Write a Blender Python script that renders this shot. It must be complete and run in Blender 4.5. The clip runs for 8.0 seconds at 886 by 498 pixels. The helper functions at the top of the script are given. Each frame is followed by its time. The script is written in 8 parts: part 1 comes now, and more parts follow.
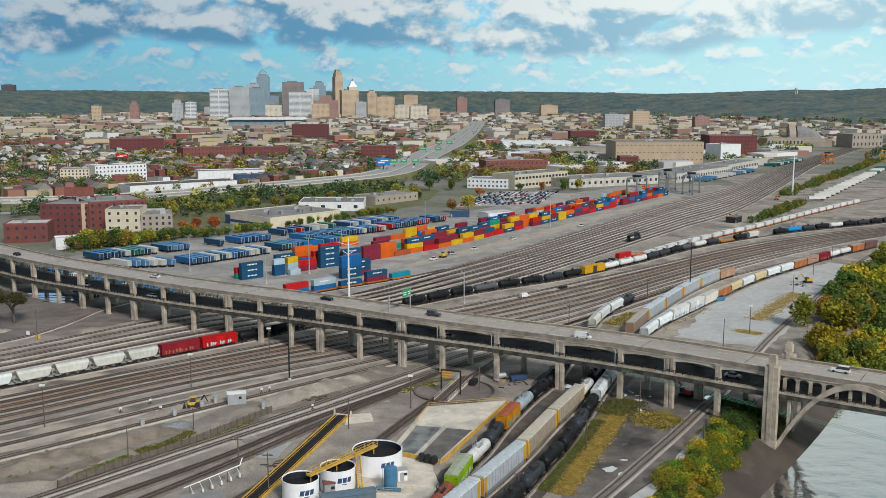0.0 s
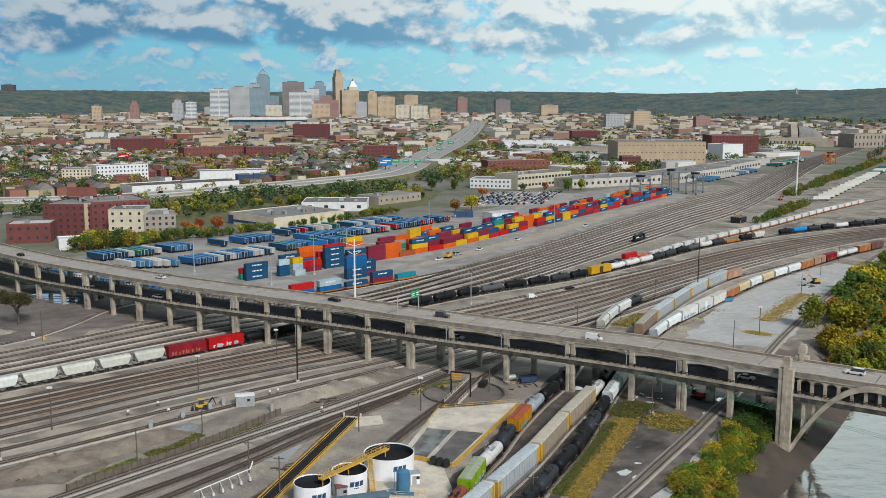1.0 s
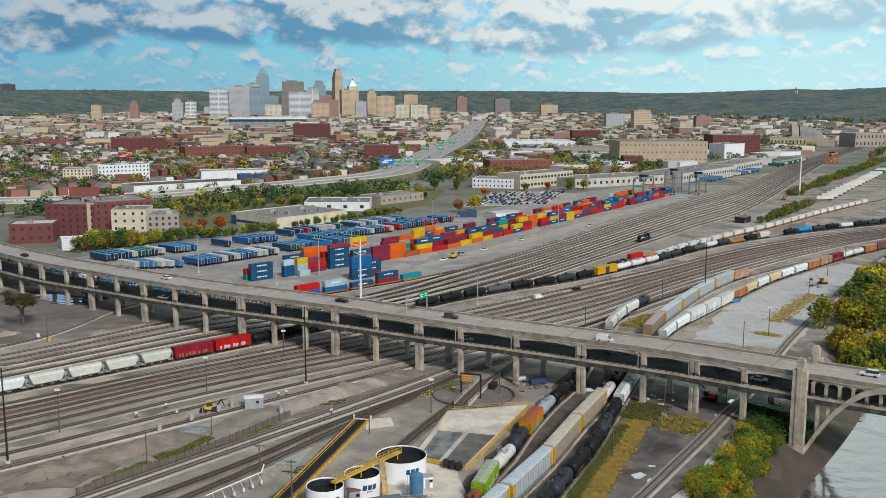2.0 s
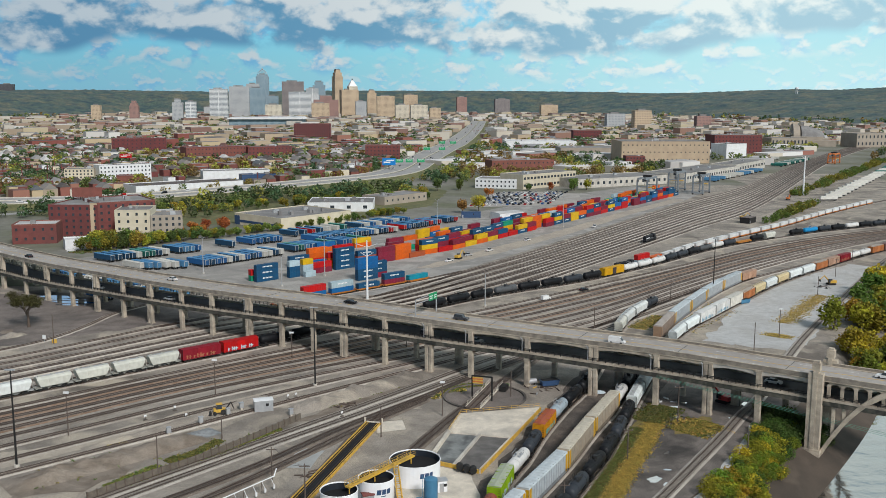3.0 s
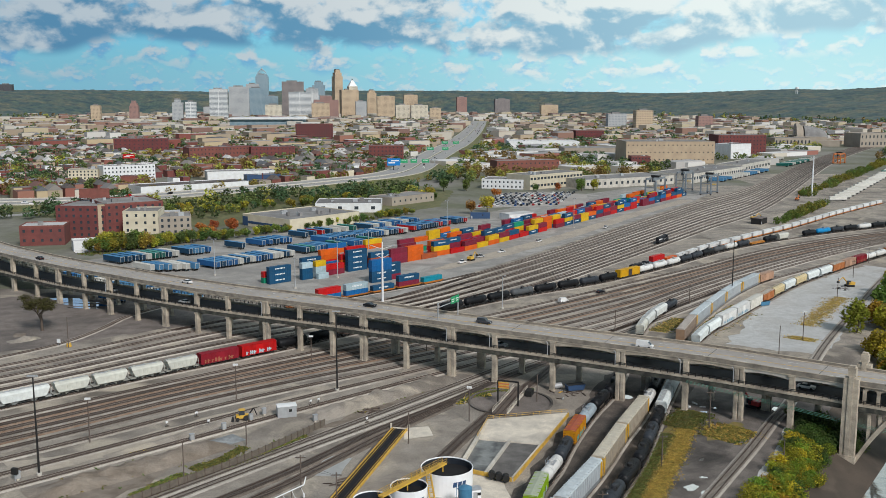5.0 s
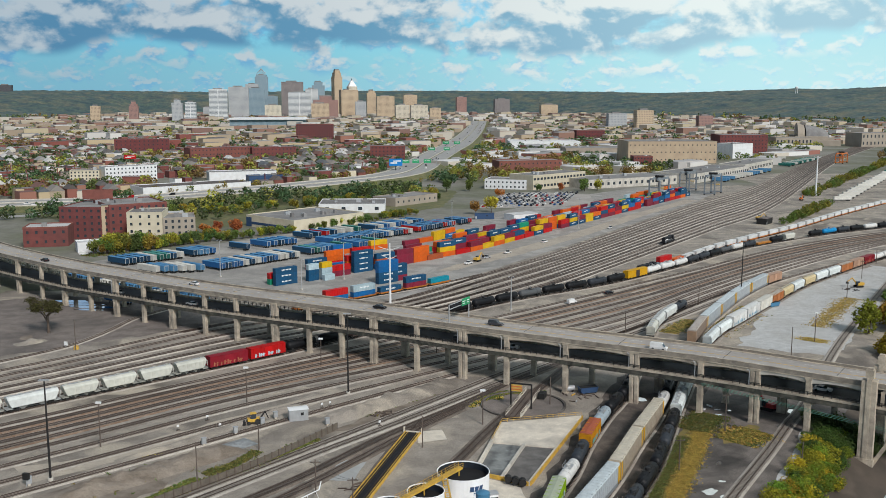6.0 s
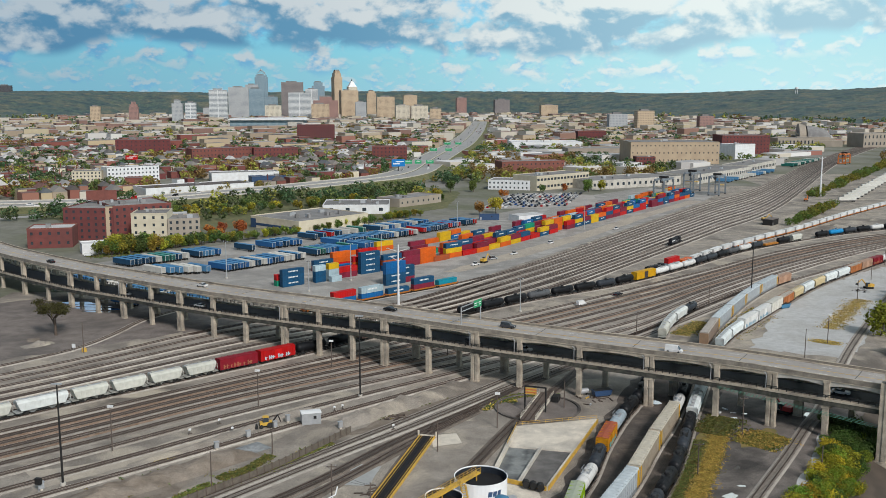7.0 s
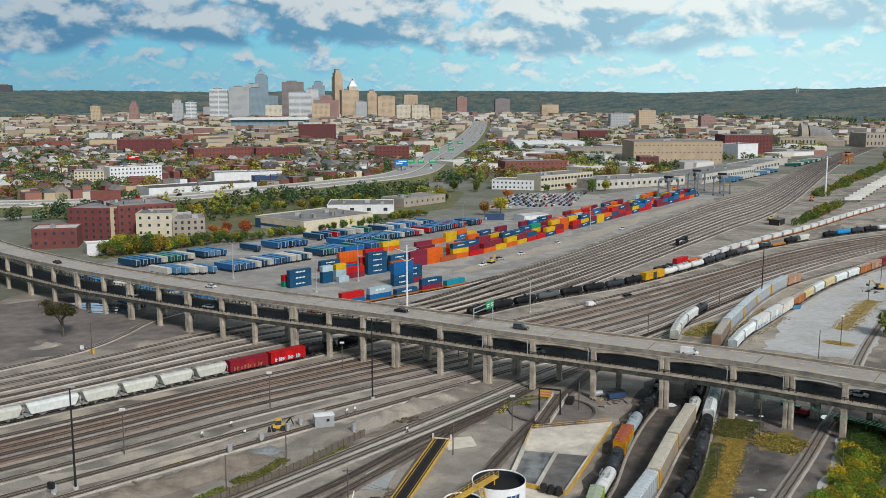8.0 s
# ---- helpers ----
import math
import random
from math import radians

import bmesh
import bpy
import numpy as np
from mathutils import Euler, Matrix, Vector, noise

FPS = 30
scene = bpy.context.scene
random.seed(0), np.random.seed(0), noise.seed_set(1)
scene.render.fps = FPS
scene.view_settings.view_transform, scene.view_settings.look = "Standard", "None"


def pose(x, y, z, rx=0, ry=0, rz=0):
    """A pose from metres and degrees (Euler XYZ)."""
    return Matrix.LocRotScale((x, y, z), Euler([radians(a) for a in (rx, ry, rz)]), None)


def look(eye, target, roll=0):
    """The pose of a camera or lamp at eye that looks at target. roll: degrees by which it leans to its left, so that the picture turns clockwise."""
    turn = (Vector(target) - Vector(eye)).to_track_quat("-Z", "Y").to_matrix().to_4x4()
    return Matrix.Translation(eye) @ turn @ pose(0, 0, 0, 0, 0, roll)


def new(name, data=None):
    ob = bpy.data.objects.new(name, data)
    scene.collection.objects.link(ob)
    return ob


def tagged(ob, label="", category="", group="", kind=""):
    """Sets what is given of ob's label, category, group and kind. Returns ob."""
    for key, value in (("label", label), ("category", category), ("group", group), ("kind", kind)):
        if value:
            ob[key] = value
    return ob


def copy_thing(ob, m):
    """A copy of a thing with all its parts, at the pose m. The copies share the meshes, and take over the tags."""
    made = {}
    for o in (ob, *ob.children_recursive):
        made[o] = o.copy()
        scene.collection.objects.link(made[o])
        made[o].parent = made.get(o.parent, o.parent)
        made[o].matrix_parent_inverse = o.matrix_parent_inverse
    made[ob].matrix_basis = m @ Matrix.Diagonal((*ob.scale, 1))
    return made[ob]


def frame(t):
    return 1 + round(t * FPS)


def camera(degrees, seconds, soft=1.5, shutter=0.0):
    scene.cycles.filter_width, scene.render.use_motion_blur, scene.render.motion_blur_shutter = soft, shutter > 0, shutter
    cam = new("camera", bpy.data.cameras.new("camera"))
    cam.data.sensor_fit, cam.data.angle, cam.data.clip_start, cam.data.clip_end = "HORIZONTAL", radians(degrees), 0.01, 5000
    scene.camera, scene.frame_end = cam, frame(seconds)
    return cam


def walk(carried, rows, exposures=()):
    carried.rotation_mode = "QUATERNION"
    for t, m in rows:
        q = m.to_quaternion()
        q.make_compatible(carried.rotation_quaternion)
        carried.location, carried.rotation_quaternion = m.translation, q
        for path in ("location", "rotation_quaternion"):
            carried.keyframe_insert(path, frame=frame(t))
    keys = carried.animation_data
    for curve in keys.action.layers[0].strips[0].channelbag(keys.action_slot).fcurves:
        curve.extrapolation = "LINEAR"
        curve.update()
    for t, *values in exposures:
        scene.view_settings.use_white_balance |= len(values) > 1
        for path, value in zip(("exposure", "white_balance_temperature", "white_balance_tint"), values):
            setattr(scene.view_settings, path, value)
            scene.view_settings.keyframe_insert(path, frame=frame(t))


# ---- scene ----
cam = camera(49.2, 8.0, soft=0.55)
PATH = [
    (0, (-9.622, -1.588, 88.331), (-9.617, 0.387, 88.017), 0.1),
    (0.5, (-11.166, -0.34, 88.263), (-11.16, 1.635, 87.949), 0.1),
    (1, (-12.668, 0.832, 88.198), (-12.662, 2.807, 87.884), 0.1),
    (1.5, (-14.28, 1.863, 88.24), (-14.273, 3.838, 87.925), 0.1),
    (3, (-19.344, 5.336, 88.232), (-19.334, 7.311, 87.917), 0.1),
    (3.5, (-21.262, 6.627, 88.237), (-21.251, 8.602, 87.922), 0.1),
    (4, (-23.145, 7.929, 88.267), (-23.133, 9.904, 87.952), 0.0),
    (4.5, (-25.161, 9.01, 88.257), (-25.148, 10.985, 87.942), 0.1),
    (6, (-30.907, 12.466, 88.386), (-30.891, 14.441, 88.071), 0.0),
    (6.5, (-32.95, 13.738, 88.418), (-32.934, 15.713, 88.103), -0.0),
    (7, (-34.964, 14.923, 88.39), (-34.946, 16.898, 88.076), -0.0),
    (7.5, (-36.944, 16.166, 88.427), (-36.926, 18.141, 88.112), -0.0),
    (8, (-38.899, 17.421, 88.446), (-38.88, 19.396, 88.131), -0.0),
]
walk(cam, [(t, look(eye, target, roll)) for t, eye, target, roll in PATH], exposures=[(0.0, -0.28, 6230, 14)])

# ---------------------------------------------------------------- sky and sun
SUN_AZ, SUN_EL = radians(152), radians(38)      # azimuth clockwise from +y


SKY_TINT, HORIZON = (0.50, 1.18, 1.46), (4.5, 8.6, 9.4)
MIST = (8.8, 11.0, 10.6)
OVERHEAD = (0.60, 0.57, 0.55)
CLOUD_DARK, CLOUD_LIGHT = (2.0, 4.6, 6.3), (9.3, 9.7, 9.1)
# scale, flatness, edge from and to, cover by height, light offset, seed, brightness, heaping and its height, paleness of the underside
CLOUDS = [(60.0, 1.6, 0.48, 0.62, (0.050, 0.006, 0.0, 0.6), 0.003, 4.0, 0.95, 0.0, 0.0, 1.5), (30.0, 1.5, 0.46, 0.58, (0.020, 0.034, 0.0, 0.9), 0.006, 2.2, 0.97, 2.5, 0.036, 1.4), (14.5, 1.5, 0.36, 0.48, (0.042, 0.054, 0.0, 1.0), 0.011, 1.3, 1.0, 3.4, 0.071, 1.0)]


def build_world():
    w = bpy.data.worlds.new("sky")
    w.use_nodes = True
    scene.world = w
    nt = w.node_tree
    nt.nodes.clear()
    N, L = nt.nodes.new, nt.links.new
    out, bg = N("ShaderNodeOutputWorld"), N("ShaderNodeBackground")
    bg.inputs["Strength"].default_value = 0.1
    sky = N("ShaderNodeTexSky")
    sky.sky_type, sky.sun_disc = "NISHITA", False
    sky.sun_elevation, sky.sun_rotation = SUN_EL, SUN_AZ
    sky.air_density, sky.dust_density, sky.ozone_density = 1.0, 0.6, 2.0
    co = N("ShaderNodeTexCoord")
    sep = N("ShaderNodeSeparateXYZ")
    L(co.outputs["Generated"], sep.inputs[0])

    def m(op, a, b=None, clamp=False):
        n = N("ShaderNodeMath")
        n.operation, n.use_clamp = op, clamp
        for i, v in enumerate((a, b)):
            if v is None:
                continue
            if isinstance(v, (int, float)):
                n.inputs[i].default_value = v
            else:
                L(v, n.inputs[i])
        return n.outputs[0]

    # heaps of cloud over the whole sky: large ones higher up, small ones towards the horizon
    def clouds(scale, lift, flat, detail, seed):
        c, n = N("ShaderNodeCombineXYZ"), N("ShaderNodeTexNoise")
        L(m("ADD", sep.outputs[0], seed), c.inputs[0])
        L(sep.outputs[1], c.inputs[1])
        L(m("MULTIPLY", m("ADD", sep.outputs[2], lift), flat), c.inputs[2])
        n.inputs["Scale"].default_value, n.inputs["Detail"].default_value = scale, detail
        n.inputs["Roughness"].default_value, n.inputs["Distortion"].default_value = 0.53, 0.15
        L(c.outputs[0], n.inputs["Vector"])
        return n.outputs[0]

    def ramp(v, lo, hi, a=0.0, b=1.0):
        r = N("ShaderNodeMapRange")
        r.interpolation_type = "SMOOTHSTEP"
        for i, q in enumerate((lo, hi, a, b)):
            r.inputs[i + 1].default_value = q
        L(v, r.inputs[0])
        return r.outputs[0]

    def mix(f, a, c, mode="MIX"):
        n = N("ShaderNodeMixRGB")
        n.blend_type = mode
        for i, v in enumerate((f, a, c)):
            if isinstance(v, tuple):
                n.inputs[i].default_value = (*v, 1)
            elif isinstance(v, (int, float)):
                n.inputs[i].default_value = v
            else:
                L(v, n.inputs[i])
        return n.outputs[0]

    el = sep.outputs[2]
    blue = mix(1.0, sky.outputs[0], SKY_TINT, "MULTIPLY")
    blue = mix(ramp(el, 0.0, 0.09, 0.85, 0.0), blue, HORIZON)
    col = blue
    wave = m("MULTIPLY", m("SUBTRACT", clouds(5.0, 0.0, 0.3, 2.0, 7.0), 0.5), 0.10)
    for scale, flat, lo, hi, cover, lift, seed, dim, heap, mid, pale in CLOUDS:
        body, above = clouds(scale, 0.0, flat, 9.0, seed), clouds(scale, lift, flat, 9.0, seed)
        mask = m("MULTIPLY", ramp(body, lo, hi), ramp(m("ADD", el, wave) if heap else el, *cover))
        relief = m("SUBTRACT", body, above)
        if heap:                                      # flat grey undersides, lit heads
            relief = m("ADD", relief, m("MULTIPLY", m("SUBTRACT", m("ADD", el, wave), mid), heap))
            gaps = mix(ramp(el, 0.10, 0.17), (1.0, 1.0, 1.0), ramp(clouds(4.5, 0.0, 1.0, 6.0, 3.0), 0.40, 0.56))
            mask = m("MULTIPLY", mask, gaps)
        shade = ramp(relief, -0.05, 0.085)
        col = mix(mask, col, mix(shade, tuple(v * pale for v in CLOUD_DARK), tuple(v * dim for v in CLOUD_LIGHT)))
    # the unseen sky overhead is dimmed to cut fill light and deepen shadows
    col = mix(1.0, col, mix(ramp(el, 0.10, 0.45), (1.0, 1.0, 1.0), OVERHEAD), "MULTIPLY")
    # pale mist towards the sun
    col = mix(m("MULTIPLY", ramp(sep.outputs[0], -0.15, 0.4), 0.38), col, MIST)
    # towards the sun the whole sky is brighter
    glow = ramp(sep.outputs[0], -0.45, 0.35)
    col = mix(1.0, col, mix(glow, (0.56, 0.65, 0.74), (1.1, 1.1, 1.07)), "MULTIPLY")
    L(col, bg.inputs[0])
    L(bg.outputs[0], out.inputs[0])


build_world()
sun = new("sun", bpy.data.lights.new("sun", "SUN"))
sun.data.energy, sun.data.angle, sun.data.color = 3.8, radians(12), (1.0, 0.94, 0.85)
SUN_DIR = Vector((math.sin(SUN_AZ) * math.cos(SUN_EL), math.cos(SUN_AZ) * math.cos(SUN_EL), math.sin(SUN_EL)))
sun.matrix_world = look(SUN_DIR * 900, (0, 0, 0))

# ---------------------------------------------------------------- materials
def mk(name, c1, c2=None, scale=1.0, rough=0.8, bump=0.0, metal=0.0, stain=None, stain_scale=0.15, stain_amount=0.5,
       rand=0.0, hue=0.0, stretch=(1, 1, 1), emit=None, fine=0.0, fine_scale=4.5, wash=None, wash_scale=0.07):
    """A surface: two tones of grain, an optional stain at a larger scale, and a shade per object."""
    ma = bpy.data.materials.new(name)
    ma.use_nodes = True
    nt = ma.node_tree
    N, L = nt.nodes.new, nt.links.new
    b = nt.nodes["Principled BSDF"]
    b.inputs["Roughness"].default_value, b.inputs["Metallic"].default_value = rough, metal
    c2 = c2 or tuple(v * 0.8 for v in c1)
    co, mp = N("ShaderNodeTexCoord"), N("ShaderNodeMapping")
    mp.inputs["Scale"].default_value = stretch
    L(co.outputs["Object"], mp.inputs[0])

    def noise_(s, detail=5.0, dist=0.0):
        n = N("ShaderNodeTexNoise")
        n.inputs["Scale"].default_value, n.inputs["Detail"].default_value, n.inputs["Distortion"].default_value = s, detail, dist
        L(mp.outputs[0], n.inputs["Vector"])
        return n.outputs[0]

    def ramp(v, lo, hi):
        r = N("ShaderNodeMapRange")
        r.inputs[1].default_value, r.inputs[2].default_value = lo, hi
        L(v, r.inputs[0])
        return r.outputs[0]

    def mix(f, a, c, mode="MIX"):
        n = N("ShaderNodeMixRGB")
        n.blend_type = mode
        for i, v in enumerate((f, a, c)):
            if isinstance(v, tuple):
                n.inputs[i].default_value = (*v, 1)
            elif isinstance(v, (int, float)):
                n.inputs[i].default_value = v
            else:
                L(v, n.inputs[i])
        return n.outputs[0]

    grain = noise_(scale)
    col = mix(ramp(grain, 0.35, 0.65), c1, c2)
    if stain:
        f = N("ShaderNodeMath")
        f.operation = "MULTIPLY"
        L(ramp(noise_(stain_scale, 6.0, 0.6), 0.45, 0.68), f.inputs[0])
        f.inputs[1].default_value = stain_amount
        col = mix(f.outputs[0], col, stain)
    if wash:
        col = mix(ramp(noise_(wash_scale, 4.0, 1.2), 0.5, 0.66), col, wash)
    if fine:
        hv, r = N("ShaderNodeHueSaturation"), N("ShaderNodeMapRange")
        for i, q in enumerate((0.3, 0.7, 1 - fine, 1 + fine)):
            r.inputs[i + 1].default_value = q
        speck = noise_(fine_scale, 9.0)
        speck.node.inputs["Roughness"].default_value = 0.72
        L(speck, r.inputs[0])
        L(r.outputs[0], hv.inputs["Value"])
        L(col, hv.inputs["Color"])
        col = hv.outputs[0]
    if rand or hue:
        info, hs = N("ShaderNodeObjectInfo"), N("ShaderNodeHueSaturation")
        L(col, hs.inputs["Color"])
        for k, amount, mid in (("Value", rand, 1.0), ("Hue", hue, 0.5)):
            r = N("ShaderNodeMapRange")
            r.inputs[3].default_value, r.inputs[4].default_value = mid - amount, mid + amount
            L(info.outputs["Random"], r.inputs[0])
            L(r.outputs[0], hs.inputs[k])
        col = hs.outputs[0]
    L(col, b.inputs["Base Color"])
    if bump:
        bn = N("ShaderNodeBump")
        bn.inputs["Strength"].default_value, bn.inputs["Distance"].default_value = bump, 0.3
        L(grain, bn.inputs["Height"])
        L(bn.outputs[0], b.inputs["Normal"])
    if emit:
        b.inputs["Emission Color"].default_value = (*emit[0], 1)
        b.inputs["Emission Strength"].default_value = emit[1]
    return ma


M = {
    "ground": mk("yard_ground", (0.30, 0.268, 0.228), (0.235, 0.207, 0.175), 0.22, 0.95, 0.5, stain=(0.11, 0.094, 0.079), stain_scale=0.045, stain_amount=0.85, fine=0.5, wash=(0.37, 0.325, 0.26), wash_scale=0.06),
    "cityground": mk("city_ground", (0.21, 0.20, 0.18), (0.13, 0.135, 0.09), 0.02, 0.95, stain=(0.09, 0.10, 0.045), stain_scale=0.008, stain_amount=0.7, fine=0.24, fine_scale=0.12),
    "gravel": mk("pale_gravel", (0.47, 0.475, 0.468), (0.385, 0.388, 0.38), 0.4, 0.95, 0.2, stain=(0.30, 0.28, 0.25), stain_scale=0.06, fine=0.3),
    "paleroad": mk("dusty_road", (0.42, 0.365, 0.295), (0.34, 0.30, 0.245), 0.4, 0.95, stain=(0.22, 0.20, 0.18), stain_scale=0.05, fine=0.3),
    "cinder": mk("dark_cinder", (0.175, 0.152, 0.135), (0.115, 0.10, 0.088), 0.3, 0.95, stain=(0.016, 0.015, 0.014), stain_scale=0.06, stain_amount=0.8, fine=0.5),
    "slab": mk("worn_concrete_slab", (0.66, 0.60, 0.50), (0.55, 0.50, 0.42), 0.5, 0.9, stain=(0.20, 0.19, 0.18), stain_scale=0.1, fine=0.22),
    "yardpave": mk("terminal_pavement", (0.30, 0.285, 0.26), (0.24, 0.23, 0.215), 0.2, 0.9, stain=(0.17, 0.165, 0.16), stain_scale=0.03, fine=0.3, wash=(0.36, 0.345, 0.32), wash_scale=0.05),
    "ballast": mk("ballast", (0.43, 0.39, 0.34), (0.33, 0.295, 0.255), 0.5, 0.95, 0.5, stain=(0.13, 0.10, 0.075), stain_scale=0.05, rand=0.32, fine=0.55),
    "rustbed": mk("rust_stained_ballast", (0.20, 0.125, 0.082), (0.26, 0.19, 0.142), 0.7, 0.95, 0.5, stain=(0.11, 0.065, 0.04), stain_scale=0.05, fine=0.5),
    "palebed": mk("pale_new_ballast", (0.42, 0.385, 0.34), (0.33, 0.30, 0.26), 0.7, 0.95, 0.4, stain=(0.22, 0.19, 0.16), stain_scale=0.05, fine=0.4),
    "earth": mk("brown_earth", (0.20, 0.163, 0.128), (0.135, 0.108, 0.084), 0.4, 0.95, 0.6, stain=(0.31, 0.27, 0.225), stain_scale=0.15, fine=0.5),
    "bluegravel": mk("grey_crushed_stone", (0.25, 0.265, 0.27), (0.17, 0.18, 0.185), 1.2, 0.95, 0.6, fine=0.24),
    "siltgrey": mk("wet_grey_silt", (0.25, 0.26, 0.25), (0.17, 0.18, 0.175), 0.5, 0.5, stain=(0.04, 0.04, 0.042), stain_scale=0.25, stain_amount=0.9, fine=0.15),
    "siltdark": mk("dark_dried_silt", (0.13, 0.122, 0.115), (0.09, 0.085, 0.08), 0.4, 0.8, stain=(0.22, 0.21, 0.2), stain_scale=0.2, fine=0.2),
    "lowroad": mk("shaded_asphalt", (0.055, 0.055, 0.06), (0.04, 0.04, 0.043), 0.3, 0.7, stain=(0.06, 0.06, 0.062), stain_scale=0.1),
    "dirt": mk("dark_bare_dirt", (0.21, 0.18, 0.16), (0.135, 0.115, 0.102), 0.2, 0.95, 0.4, stain=(0.085, 0.075, 0.068), stain_scale=0.03, stain_amount=0.8, fine=0.5),
    "tie": mk("timber_ties", (0.085, 0.067, 0.053), (0.135, 0.11, 0.09), 1.0, 0.9, rand=0.3, stain=(0.10, 0.06, 0.04), stain_scale=0.03, fine=0.18),
    "tiebed": mk("ballast_between_rails", (0.155, 0.124, 0.10), (0.225, 0.19, 0.16), 0.8, 0.95, 0.4, rand=0.5, stain=(0.09, 0.068, 0.054), stain_scale=0.06, stain_amount=0.7, fine=0.55),
    "paletie": mk("dusty_ballast_between_rails", (0.27, 0.24, 0.205), (0.20, 0.175, 0.148), 0.9, 0.95, 0.4, stain=(0.12, 0.10, 0.085), stain_scale=0.08, fine=0.5),
    "tiegrey": mk("weathered_grey_ties", (0.15, 0.13, 0.11), (0.20, 0.178, 0.152), 1.0, 0.9, fine=0.3),
    "trackdirt": mk("dark_oily_dirt", (0.135, 0.112, 0.095), (0.08, 0.067, 0.057), 0.3, 0.95, 0.3, stain=(0.035, 0.031, 0.028), stain_scale=0.09, stain_amount=0.8, fine=0.7),
    "dirtbed": mk("brown_dirt_bed", (0.20, 0.165, 0.135), (0.14, 0.112, 0.09), 0.4, 0.95, 0.3, stain=(0.07, 0.056, 0.046), stain_scale=0.08, fine=0.5),
    "tankwhite": mk("white_tank_paint", (0.86, 0.87, 0.88), (0.80, 0.81, 0.82), 0.3, 0.5, stain=(0.62, 0.60, 0.56), stain_scale=0.4, stain_amount=0.3),
    "oil": mk("black_oil", (0.003, 0.003, 0.004), (0.006, 0.006, 0.007), 0.5, 0.85),
    "rail": mk("rusted_rail", (0.038, 0.024, 0.018), (0.065, 0.042, 0.031), 0.3, 0.6, metal=0.2),
    "asphalt": mk("asphalt", (0.05, 0.05, 0.05), (0.075, 0.073, 0.07), 0.6, 0.85, stain=(0.04, 0.04, 0.04), stain_scale=0.1, fine=0.12),
    "roadpale": mk("worn_road_surface", (0.385, 0.36, 0.33), (0.33, 0.305, 0.28), 0.5, 0.85, stain=(0.22, 0.20, 0.18), stain_scale=0.05, stretch=(1, 1, 1), fine=0.12),
    "highway": mk("highway_concrete", (0.33, 0.325, 0.31), (0.28, 0.275, 0.265), 0.1, 0.85, fine=0.09),
    "concrete": mk("aged_concrete", (0.50, 0.43, 0.335), (0.37, 0.32, 0.25), 0.45, 0.9, 0.15, stain=(0.15, 0.13, 0.11), stain_scale=0.22, stain_amount=0.7, fine=0.26),
    "parapet": mk("grimy_parapet", (0.30, 0.265, 0.215), (0.22, 0.195, 0.16), 0.5, 0.9, 0.15, stain=(0.12, 0.105, 0.09), stain_scale=0.3, stain_amount=0.7, fine=0.24),
    # mould tones taken darker still, to offset the light falling on the girder
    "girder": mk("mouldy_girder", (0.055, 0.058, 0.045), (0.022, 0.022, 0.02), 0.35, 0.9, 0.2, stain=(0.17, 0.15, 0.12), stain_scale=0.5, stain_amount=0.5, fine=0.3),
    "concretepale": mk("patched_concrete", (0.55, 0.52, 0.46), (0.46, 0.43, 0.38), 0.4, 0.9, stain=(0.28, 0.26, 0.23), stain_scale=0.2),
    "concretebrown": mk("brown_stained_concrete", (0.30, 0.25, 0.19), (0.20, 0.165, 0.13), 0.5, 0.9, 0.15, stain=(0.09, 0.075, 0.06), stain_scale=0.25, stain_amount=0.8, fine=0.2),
    "darksteel": mk("dark_steel", (0.014, 0.014, 0.015), (0.03, 0.028, 0.026), 0.8, 0.6, metal=0.3),
    "water": None,
    "bankslope": mk("stained_bank_slope", (0.078, 0.060, 0.045), (0.05, 0.039, 0.030), 0.12, 0.9, 0.2, stain=(0.17, 0.135, 0.10), stain_scale=0.08, fine=0.18),
    "tankinside": mk("dark_tank_lining", (0.012, 0.017, 0.026), (0.02, 0.026, 0.036), 0.5, 0.6),
    "wetpad": mk("pale_wet_silt", (0.37, 0.375, 0.36), (0.33, 0.335, 0.325), 0.3, 0.55, stain=(0.26, 0.26, 0.25), stain_scale=0.2, fine=0.1),
    "dullblue": mk("dull_blue_grey_paint", (0.10, 0.16, 0.21), (0.08, 0.13, 0.17), 0.5, 0.6, stain=(0.2, 0.19, 0.17), stain_scale=0.4),
    "white": mk("white_paint", (0.74, 0.75, 0.75), (0.66, 0.67, 0.67), 0.3, 0.55, stain=(0.62, 0.60, 0.57), stain_scale=0.3, stain_amount=0.35),
    "yellow": mk("yellow_paint", (0.66, 0.40, 0.05), (0.55, 0.33, 0.05), 0.8, 0.6, stain=(0.25, 0.18, 0.06), stain_scale=0.5),
    "black": mk("soot_black", (0.008, 0.008, 0.008), (0.016, 0.015, 0.014), 0.5, 0.8),
    "steelblue": mk("blue_tank_paint", (0.06, 0.20, 0.33), (0.05, 0.16, 0.27), 0.6, 0.5),
    "navy": mk("navy_paint", (0.03, 0.07, 0.16), (0.025, 0.06, 0.13), 0.6, 0.5),
    "galv": mk("galvanised_steel", (0.5, 0.51, 0.52), (0.42, 0.43, 0.44), 0.8, 0.5, metal=0.5),
    "timber": mk("weathered_timber_pole", (0.13, 0.10, 0.08), (0.09, 0.07, 0.06), 1.0, 0.9),
    "green": mk("sign_green", (0.02, 0.30, 0.12), (0.02, 0.27, 0.11), 0.5, 0.5),
